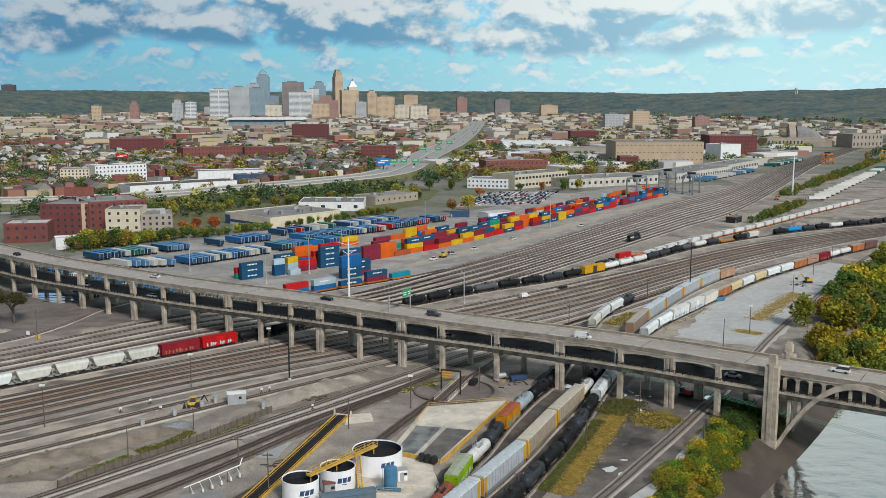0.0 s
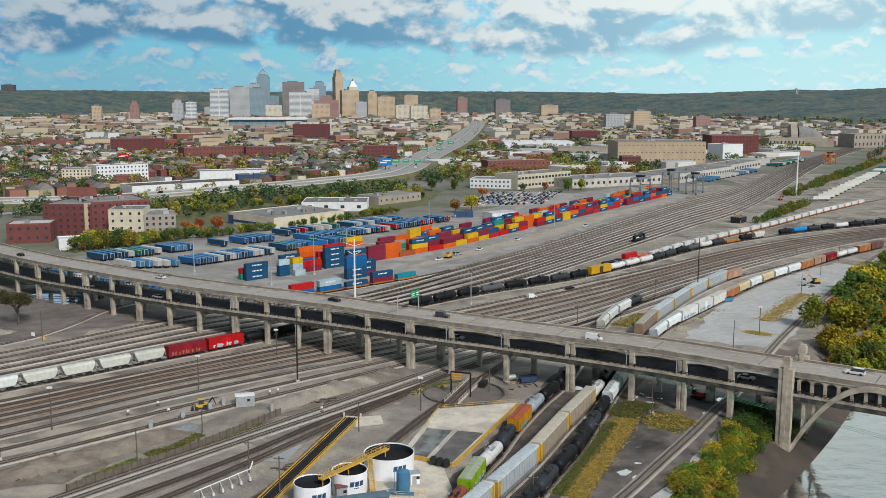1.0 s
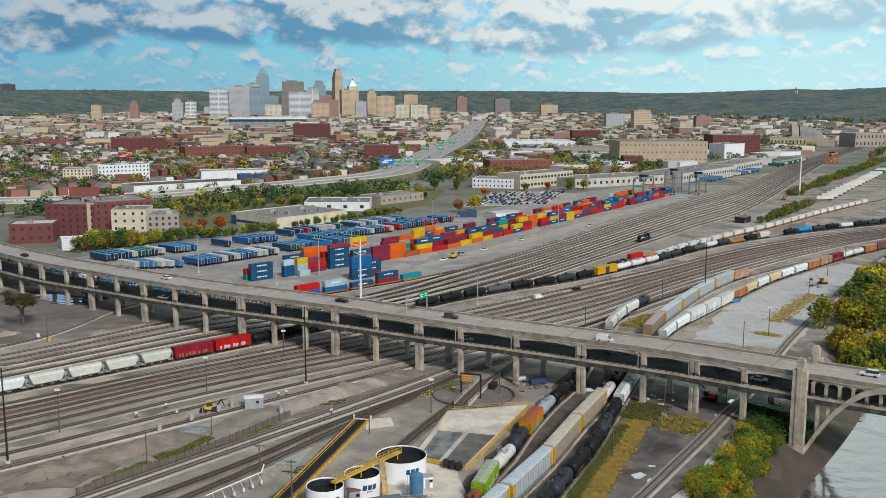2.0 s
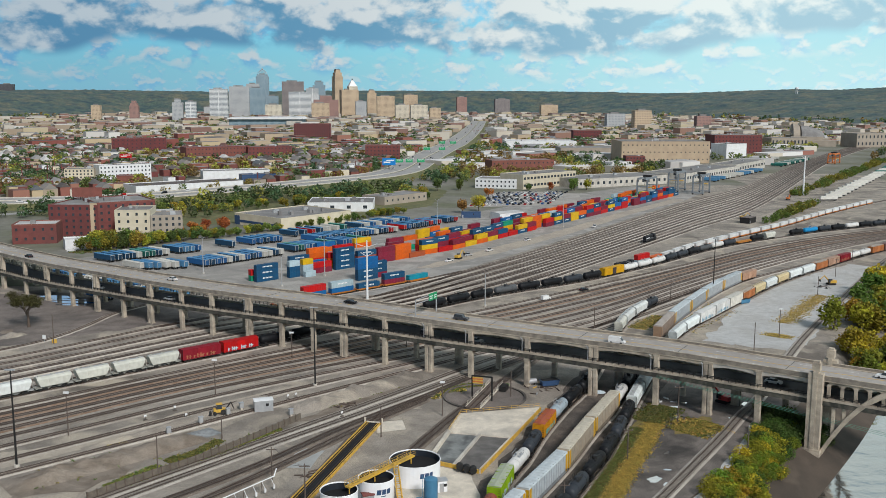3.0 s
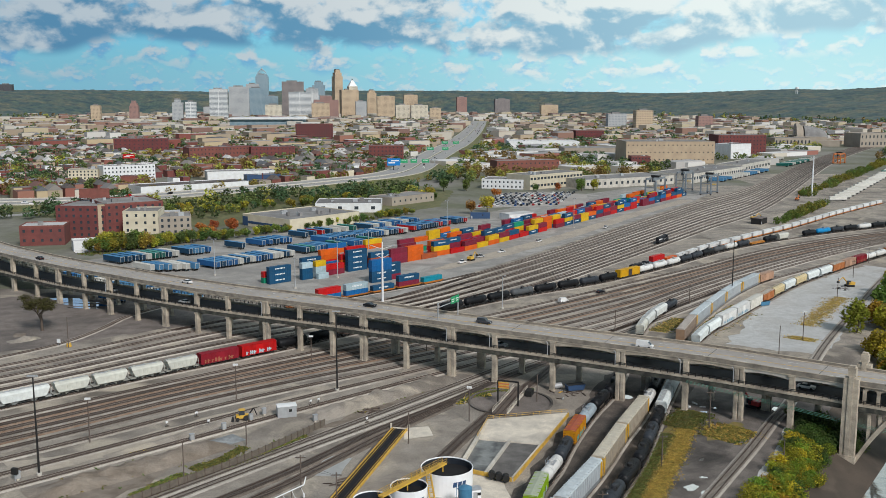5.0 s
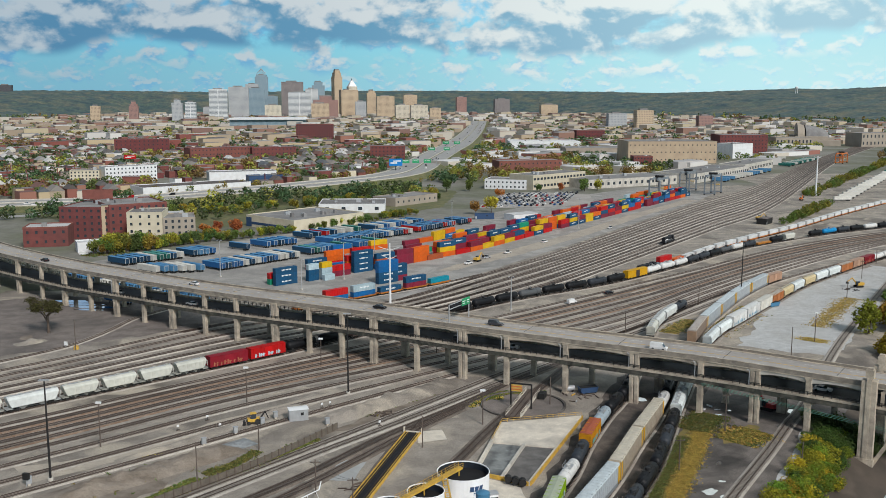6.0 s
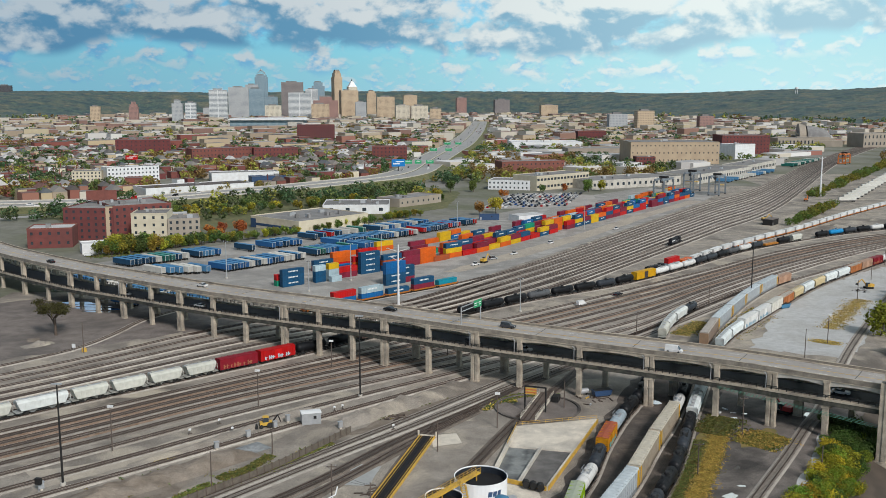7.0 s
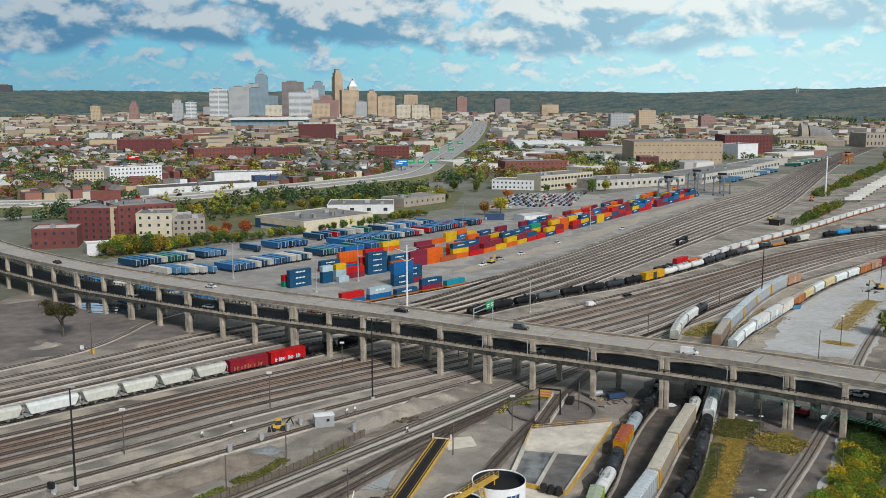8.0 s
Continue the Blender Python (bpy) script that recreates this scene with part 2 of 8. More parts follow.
    "orange": mk("orange_paint", (0.60, 0.17, 0.03), (0.5, 0.14, 0.03), 0.8, 0.6),
    "red": mk("red_paint", (0.42, 0.03, 0.03), (0.35, 0.03, 0.03), 0.8, 0.6),
    "glass": mk("dark_window_glass", (0.03, 0.04, 0.05), (0.05, 0.06, 0.07), 0.3, 0.12),
    "grass": mk("dry_grass", (0.24, 0.17, 0.05), (0.15, 0.13, 0.04), 0.5, 0.95, 0.3, stain=(0.09, 0.10, 0.03), stain_scale=0.15),
    "verge": mk("rough_verge", (0.10, 0.11, 0.045), (0.15, 0.14, 0.06), 0.06, 0.95, stain=(0.06, 0.075, 0.03), stain_scale=0.03, fine=0.4, fine_scale=0.3),
    "tyre": mk("tyre_rubber", (0.02, 0.02, 0.02), (0.03, 0.03, 0.03), 1.0, 0.9),
    "bark": mk("bark", (0.08, 0.06, 0.045), (0.12, 0.09, 0.07), 2.0, 0.95),
    "brick": mk("red_brick", (0.20, 0.062, 0.052), (0.155, 0.05, 0.042), 0.3, 0.9, stain=(0.12, 0.05, 0.045), stain_scale=0.08, rand=0.2, hue=0.012, fine=0.12),
    "cream": mk("cream_masonry", (0.60, 0.54, 0.41), (0.52, 0.46, 0.34), 0.2, 0.85, rand=0.12),
    "tan": mk("tan_masonry", (0.44, 0.34, 0.23), (0.38, 0.29, 0.20), 0.1, 0.85, rand=0.12),
    "stone": mk("limestone", (0.36, 0.31, 0.25), (0.30, 0.26, 0.21), 0.1, 0.85, fine=0.07),
    "flatroof": mk("flat_roof", (0.24, 0.235, 0.23), (0.18, 0.175, 0.17), 0.12, 0.9, stain=(0.11, 0.105, 0.10), stain_scale=0.05, rand=0.2, fine=0.21),
    "paleroof": mk("pale_roof", (0.62, 0.62, 0.61), (0.5, 0.5, 0.5), 0.1, 0.8, stain=(0.36, 0.35, 0.34), stain_scale=0.06, rand=0.15, fine=0.15),
    "darkroof": mk("shingle_roof", (0.10, 0.09, 0.085), (0.14, 0.11, 0.10), 0.4, 0.9, rand=0.35),
}


def water_material():
    ma = bpy.data.materials.new("creek_water")
    ma.use_nodes = True
    b = ma.node_tree.nodes["Principled BSDF"]
    b.inputs["Base Color"].default_value = (0.55, 0.555, 0.54, 1)
    b.inputs["IOR"].default_value = 4.0
    b.inputs["Roughness"].default_value = 0.08
    N, L = ma.node_tree.nodes.new, ma.node_tree.links.new
    n, bn, co = N("ShaderNodeTexNoise"), N("ShaderNodeBump"), N("ShaderNodeTexCoord")
    L(co.outputs["Object"], n.inputs["Vector"])
    n.inputs["Scale"].default_value, n.inputs["Detail"].default_value = 0.16, 5
    bn.inputs["Strength"].default_value, bn.inputs["Distance"].default_value = 0.45, 0.45
    L(n.outputs[0], bn.inputs["Height"])
    L(bn.outputs[0], b.inputs["Normal"])
    return ma


M["water"] = water_material()
M["water"].node_tree.nodes["Principled BSDF"].inputs["Metallic"].default_value = 0.92
M["puddle"] = mk("rain_puddle", (0.86, 0.87, 0.87), (0.82, 0.82, 0.82), 1.0, 0.08, metal=0.9)
_paint = {}


def paint(rgb, rough=0.55, dirt=0.35):
    """Faded, dirty coat of that colour; one material per colour."""
    key = (*rgb, rough)
    if key not in _paint:
        grime = tuple(0.55 * v + 0.02 for v in rgb)
        lum = sum(rgb) / 3
        rgb = tuple(max(0.008, lum + (v - lum) * 1.18) * 0.95 for v in rgb)
        _paint[key] = mk("weathered_paint", rgb, tuple(v * 0.84 for v in rgb), 0.6, rough, stain=grime, stain_scale=0.45, stain_amount=dirt, rand=0.10)
        _paint[key].node_tree.nodes["Principled BSDF"].inputs["Specular IOR Level"].default_value = 0.22
    return _paint[key]


_leaf, LEAF = {}, 1.85


def leaf(rgb):
    if rgb not in _leaf:
        rgb2 = tuple(min(1.0, v * LEAF) for v in rgb)
        ma = mk("foliage", rgb2, tuple(v * 0.7 for v in rgb2), 0.6, 0.85, rand=0.25, hue=0.02)
        nt = ma.node_tree
        geo, hs = nt.nodes.new("ShaderNodeNewGeometry"), nt.nodes.new("ShaderNodeHueSaturation")
        b = nt.nodes["Principled BSDF"]
        src = b.inputs["Base Color"].links[0].from_socket
        for k, lo, hi in (("Value", 0.55, 1.5), ("Hue", 0.495, 0.515)):
            r = nt.nodes.new("ShaderNodeMapRange")
            r.inputs[3].default_value, r.inputs[4].default_value = lo, hi
            nt.links.new(geo.outputs["Random Per Island"], r.inputs[0])
            nt.links.new(r.outputs[0], hs.inputs[k])
        nt.links.new(src, hs.inputs["Color"])
        nt.links.new(hs.outputs[0], b.inputs["Base Color"])
        tr, mx = nt.nodes.new("ShaderNodeBsdfTranslucent"), nt.nodes.new("ShaderNodeMixShader")
        nt.links.new(hs.outputs[0], tr.inputs[0])
        mx.inputs[0].default_value = 0.4
        out = next(n for n in nt.nodes if n.type == "OUTPUT_MATERIAL")
        nt.links.new(b.outputs[0], mx.inputs[1])
        nt.links.new(tr.outputs[0], mx.inputs[2])
        nt.links.new(mx.outputs[0], out.inputs[0])
        _leaf[rgb] = ma
    return _leaf[rgb]


# ---------------------------------------------------------------- mesh helpers
class G:
    """A growing mesh."""

    def __init__(self):
        self.v, self.f = [], []

    def add(self, vs, fs, m=None):
        o = len(self.v)
        self.v += [tuple(m @ Vector(p)) for p in vs] if m is not None else [tuple(p) for p in vs]
        self.f += [tuple(i + o for i in f) for f in fs]
        return self

    def box(self, x0, x1, y0, y1, z0, z1, m=None):
        vs = [(x, y, z) for z in (z0, z1) for x, y in ((x0, y0), (x1, y0), (x1, y1), (x0, y1))]
        return self.add(vs, [(3, 2, 1, 0), (4, 5, 6, 7), (0, 1, 5, 4), (1, 2, 6, 5), (2, 3, 7, 6), (3, 0, 4, 7)], m)

    def prism(self, outline, a, b, axis="x", m=None):
        """A closed outline (two coordinates, anticlockwise) drawn along an axis from a to b."""
        n = len(outline)
        put = {"x": lambda p, s: (s, p[0], p[1]), "y": lambda p, s: (p[0], s, p[1]), "z": lambda p, s: (p[0], p[1], s)}[axis]
        vs = [put(p, a) for p in outline] + [put(p, b) for p in outline]
        fs = [tuple(range(n))[::-1], tuple(range(n, 2 * n))] + [(i, (i + 1) % n, n + (i + 1) % n, n + i) for i in range(n)]
        return self.add(vs, fs, m)

    def tube(self, p, q, r, r2=None, n=8, caps=True):
        p, q = Vector(p), Vector(q)
        d = (q - p).normalized()
        u = d.cross(Vector((0, 0, 1)) if abs(d.z) < 0.9 else Vector((1, 0, 0))).normalized()
        w = u.cross(d)
        r2 = r if r2 is None else r2
        vs = []
        for c, rr in ((p, r), (q, r2)):
            vs += [c + rr * (math.cos(k * math.tau / n) * u + math.sin(k * math.tau / n) * w) for k in range(n)]
        fs = [(i, n + i, n + (i + 1) % n, (i + 1) % n) for i in range(n)]
        if caps:
            fs += [tuple(range(n)), tuple(range(n, 2 * n))[::-1]]
        return self.add(vs, fs)

    def mesh(self, name, smooth=False):
        me = bpy.data.meshes.new(name)
        me.from_pydata(self.v, [], self.f)
        me.update()
        if smooth:
            me.shade_smooth()
        return me


def part(name, g, material, parent=None, label="", m=None, smooth=False):
    """One mesh object, under a thing or a part. g: a growing mesh, or mesh data that is shared."""
    me = g.mesh(name, smooth) if isinstance(g, G) else g
    if not me.materials:
        me.materials.append(material)
    ob = new(name, me)
    ob.parent = parent
    if m is not None:
        ob.matrix_basis = m
    if label:
        ob["label"] = label
    return ob


def thing(name, label, category, group="", m=None, kind=""):
    ob = new(name)
    ob.empty_display_size = 0.3
    if m is not None:
        ob.matrix_basis = m
    return tagged(ob, label, category, group, kind)


def curve(points, step=6.0):
    """A smooth line through points, sampled at even steps."""
    P = [Vector((*p[:2], p[2] if len(p) > 2 else 0.0)) for p in points]
    P = [2 * P[0] - P[1]] + P + [2 * P[-1] - P[-2]]
    out = []
    for a, b, c, d in zip(P, P[1:], P[2:], P[3:]):
        n = max(1, int((c - b).length / 3))
        for k in range(n):
            t = k / n
            out.append(0.5 * ((2 * b) + (c - a) * t + (2 * a - 5 * b + 4 * c - d) * t * t + (3 * b - a - 3 * c + d) * t ** 3))
    out.append(P[-2])
    fine, acc = [out[0]], 0.0
    for p, q in zip(out, out[1:]):
        seg = (q - p).length
        while acc + seg >= step:
            p = p.lerp(q, (step - acc) / seg)
            seg, acc = (q - p).length, 0.0
            fine.append(p)
        acc += seg
    if (fine[-1] - out[-1]).length > 0.05:
        fine.append(out[-1])
    return fine


def sideways(line, i):
    d = line[min(i + 1, len(line) - 1)] - line[max(i - 1, 0)]
    return Vector((d.y, -d.x, 0)).normalized()


def ribbon(g, line, profile):
    """A band along a line; profile: (offset to the right, height) from left to right."""
    vs, fs, n = [], [], len(profile)
    for i, p in enumerate(line):
        s = sideways(line, i)
        vs += [p + s * o + Vector((0, 0, z)) for o, z in profile]
    for i in range(len(line) - 1):
        fs += [(i * n + k, i * n + k + 1, (i + 1) * n + k + 1, (i + 1) * n + k) for k in range(n - 1)]
    return g.add(vs, fs)


def at_length(line, s):
    """The place and heading (degrees) at s metres along a line."""
    for p, q in zip(line, line[1:]):
        d = (q - p).length
        if s <= d or q is line[-1]:
            w = (q - p).normalized()
            return p + w * s, math.degrees(math.atan2(w.y, w.x))
        s -= d


def length_of(line):
    return sum((q - p).length for p, q in zip(line, line[1:]))


def nearest_length(line, x, y):
    """Metres along a line to its point nearest to (x, y)."""
    best, s, found = 1e9, 0.0, 0.0
    for p, q in zip(line, line[1:]):
        seg = (q - p).length
        u = min(1.0, max(0.0, ((x - p.x) * (q.x - p.x) + (y - p.y) * (q.y - p.y)) / seg ** 2))
        d = math.hypot(p.x + (q.x - p.x) * u - x, p.y + (q.y - p.y) * u - y)
        if d < best:
            best, found = d, s + seg * u
        s += seg
    return found

# ---------------------------------------------------------------- ground and creek
CREEK = curve([(-41, 52.1), (12.1, 125.4), (56.7, 180.4), (90.7, 224.4), (127.8, 279.5), (160.7, 340.9), (203.2, 391.3), (288.2, 455.4), (405, 510.3), (553.4, 583.4)], 8)
CREEK_XY = np.array([(p.x, p.y) for p in CREEK])


def creek_distance(x, y):
    return float(np.sqrt(((CREEK_XY - (x, y)) ** 2).sum(1).min()))


def ground_z(x, y):
    z = 0.0
    if -60 < x < 560 and 40 < y < 680:
        d = creek_distance(x, y)
        z = -9.5 * (1 - min(1.0, max(0.0, (d - 11) / 22)))
    return z


def spread(lo, hi, step, far_lo, far_hi, grow=1.35):
    mid = list(np.arange(lo, hi + 0.1, step))
    a, s = [lo], step
    while a[-1] > far_lo:
        s = min(s * grow, 4000)
        a.append(a[-1] - s)
    b, s = [mid[-1]], step
    while b[-1] < far_hi:
        s = min(s * grow, 4000)
        b.append(b[-1] + s)
    return a[:0:-1] + mid + b[1:]


def build_ground():
    xs, ys = spread(-72, 300, 4, -15000, 15000), spread(28, 560, 4, -8000, 30000)
    g = G()
    g.v = [(x, y, ground_z(x, y) - 0.12) for y in ys for x in xs]
    n = len(xs)
    g.f = [(j * n + i, j * n + i + 1, (j + 1) * n + i + 1, (j + 1) * n + i) for j in range(len(ys) - 1) for i in range(n - 1)]
    ob = part("ground", g, M["ground"])
    ob.data.materials.append(M["cityground"])
    for p in ob.data.polygons:
        c = p.center
        if c.y > 604 + 0.77 * c.x if c.x < 64 else c.y > 688 + 1.2 * c.x or c.x > 445:
            p.material_index = 1
    tagged(ob, "flat dusty rail-yard ground running out into the city", "ground", kind="structure")
    shore = CREEK[:[p.y > 300 for p in CREEK].index(True)]
    for side in (-1, 1):                                 # paved slopes of the creek
        rows = [(side * o, -9.5 * (1 - (o - 11) / 22) + 0.10) for o in (11, 16.5, 22, 27.5, 33)]
        tagged(part("creek_bank", ribbon(G(), shore, rows if side > 0 else rows[::-1]), M["bankslope"]), "smooth stained concrete slope of the creek bank", "bank", kind="structure")
    w = G()
    ribbon(w, CREEK, [(-24, -7.4), (0, -7.4), (24, -7.4)])
    tagged(part("water", w, M["water"]), "still brown creek water reflecting the sky", "water", kind="structure")


build_ground()


def patch(name, material, pts, z, label, category, wobble=1.2, seed=1):
    """A flat spread of other ground, with an uneven rim."""
    rng = random.Random(seed)
    rim = []
    for a, b in zip(pts, pts[1:] + pts[:1]):
        n = max(2, int(math.dist(a, b) / 4))
        rim += [(a[0] + (b[0] - a[0]) * k / n + rng.uniform(-wobble, wobble), a[1] + (b[1] - a[1]) * k / n + rng.uniform(-wobble, wobble), z) for k in range(n)]
    g = G().add(rim, [tuple(range(len(rim)))])
    return tagged(part(name, g, M[material]), label, category, kind="structure")


patch("pavement", "yardpave", [(-227.3, 511.1), (-158.1, 455.9), (-105, 428.3), (-46.5, 428.2), (12, 521.8), (65.1, 607), (187.3, 815.5), (229.7, 900.8), (171.3, 951.2), (107.5, 878.1), (-20, 694.3), (-126.3, 630.3)], -0.05, "worn grey pavement of the container terminal", "pavement", 0.5, 2)
patch("gravel_lot", "gravel", [(77.9, 347.4), (104.4, 332.6), (126.7, 363.8), (171.4, 437.2), (209.6, 499.5), (199, 510.5), (160.8, 474), (126.7, 448.2), (99.1, 391.4)], -0.06, "pale grey gravel lot with worn patches", "gravel", 2.0, 3)
patch("dirt_road", "paleroad", [(-132.1, 235.6), (-120.6, 238.6), (-112, 245), (-99.2, 258.8), (-85.7, 273.2), (-61.9, 294.4), (-60.8, 286.8), (-78.3, 271.1), (-94.6, 254.9), (-108.4, 238.2), (-117.4, 230.2), (-126.6, 223.2)], -0.06, "pale dusty service road between the tracks", "road", 0.8, 4)
patch("dirt_lot", "dirt", [(-262, 400), (-243, 336), (-200, 322), (-165, 342), (-122, 378), (-104, 394), (-140, 414), (-200, 438)], -0.06, "bare dark brown dirt lot", "ground", 2.5, 5)
patch("cinder_lot", "cinder", [(15, 196), (22, 186), (33, 203), (46, 218), (58, 236), (74, 258), (92, 284), (100, 300), (76, 316), (54, 304), (42, 280), (37, 262), (29, 236), (21, 215)], -0.06, "dark cinder ground with standing puddles", "ground", 1.5, 6)
patch("gravel_pad", "wetpad", [(-56.2, 226.7), (-49.9, 225.7), (-47.3, 237.4), (-53.9, 239.5)], -0.05, "patch of smooth pale wet silt", "gravel", 0.5, 7)
patch("service_road", "paleroad", [(-30.6, 497), (-22.1, 497.1), (17.3, 547.4), (65.1, 620.8), (128.8, 731), (192.6, 827.3), (181.9, 831.7), (116, 730.8), (52.3, 622.8), (1.3, 547.5)], -0.02, "pale service road beside the container stacks", "road", 0.6, 8)
rng = random.Random(8)
for k, (x, y, a, b, turn) in enumerate(((31.1, 219, 1.5, 2.3, -30), (33.4, 216, 1.2, 1.7, -20), (35.4, 224.8, 1.1, 0.6, 0), (43, 261.5, 1.1, 1.5, 0), (48.1, 271.6, 1.8, 1.0, 10), (52.2, 275.5, 0.9, 0.8, 0), (69.9, 274.1, 1.7, 2.2, -20), (62.2, 262.4, 1.0, 1.7, -30), (29.4, 286.1, 1.6, 2.2, 0), (17, 215.2, 0.9, 4.4, -27), (21.6, 224, 0.8, 3.8, -28), (47, 263, 0.9, 1.2, 0), (38, 236, 0.7, 1.6, -30), (-188, 424, 9, 2.6, -8), (-179, 413, 8, 2.4, -10), (-176, 407.5, 6.5, 1.6, -8), (-181, 418.5, 9, 1.6, -8), (-170, 412, 4, 2.0, -10))):
    rim = []
    for j in range(11):
        q = math.tau * j / 11
        u, v, r = a * math.cos(q), b * math.sin(q), rng.uniform(0.7, 1.2)
        c, s = math.cos(radians(turn)), math.sin(radians(turn))
        rim.append((x + r * (u * c - v * s), y + r * (u * s + v * c)))
    patch("puddle", "puddle", rim, -0.045 + 0.002 * k, "shallow rain puddle on bare ground", "puddle", 0.12, 20 + k)
patch("track_dirt", "trackdirt", [(-34, 160), (-16, 200), (-7, 222), (9.5, 266), (24, 300), (45, 348), (72, 343), (50, 292), (31, 246), (14, 206), (-6, 160)], -0.05, "dark oily dirt below the standing trains", "ground", 0.8, 43)
patch("rough_verge", "verge", [(-345, 735), (-235, 655), (-180, 660), (-120, 700), (-66, 722), (-25, 780), (-10, 905), (-60, 985), (-95, 955), (-150, 893), (-225, 812), (-270, 775)], -0.07, "rough grass between the depots and the highway", "grass", 1.5, 44)
patch("earth_patch", "earth", [(-113.9, 217.4), (-110.4, 226.1), (-102.5, 232.3), (-93.3, 235.5), (-91.9, 230.7), (-93.9, 221.6), (-99.9, 212.6), (-113.1, 208)], -0.05, "bare brown earth beside the track", "earth", 1.2, 40)
patch("shoulder", "gravel", [(26, 195), (30, 200), (41, 214), (52, 231), (61, 246), (66.7, 259.5), (69, 257), (60, 240), (50, 224), (43, 211), (34, 196)], -0.055, "grey gravel shoulder along the single track", "gravel", 0.6, 41)
patch("mud_patch", "earth", [(-61, 256), (-51.8, 270), (-40, 285), (-27.9, 300), (-25.4, 297), (-37, 280), (-50, 263)], -0.058, "trodden brown ground along the gravel bank", "earth", 1.0, 42)

# ---------------------------------------------------------------- the double-deck viaduct
VIA = curve([(-317.8, 550), (-285.8, 513), (-246.4, 469), (-220.2, 444.1), (-188.8, 416.7), (-160.5, 395.6), (-132.3, 374.7), (-104, 356), (-63.2, 332), (-22.7, 307.7), (7.1, 292.4), (42.8, 273.3), (66.0, 257.6), (79.5, 248.2), (100.2, 234.2), (160.8, 194.5), (245.7, 139.9)], 1.0)
VIA_W = 14.0
VIA_X = np.array([p.x for p in VIA])


def via_top(x):
    """Height of the upper parapet: a slow crest."""
    return float(np.interp(x, [-318, -220, -130, -50, -22, 8, 80], [16.0, 16.4, 16.95, 17.5, 17.3, 16.8, 16.5]))


def via_low(x):
    """Height of the lower deck's kerb, which climbs towards the creek."""
    return float(np.interp(x, [-318, -250, -188, -132, -75, -40, 0, 43, 90], [6.6, 7.4, 8.3, 9.7, 10.6, 11.1, 10.9, 10.4, 10.5]))


def via_index(x):
    return int(np.argmin(abs(VIA_X - x)))


def via_frame(i):
    """The pose at sample i: x along the viaduct, y across it to the far side, z up from zero."""
    p = VIA[i]
    d = (VIA[min(i + 5, len(VIA) - 1)] - VIA[max(i - 5, 0)]).normalized()
    return Matrix(((d.x, -d.y, 0, p.x), (d.y, d.x, 0, p.y), (0, 0, 1, 0), (0, 0, 0, 1)))


PIER_X = [-281, -266, -250.6, -235.6, -219.8, -203.3, -188.4, -173.8, -160.1, -145.6, -132, -117.2, -103.7, -87.9, -75, -62.9, -52, -36.9, -22.4, -9.3, 7.4, 26.1, 43.1, 55.7, 66.7]
DOUBLE = {-250.6, -219.8, -188.4, -160.1, -132, -87.9, -52, -22.4, 26.1, 55.7}
TOWER_X = 79.5


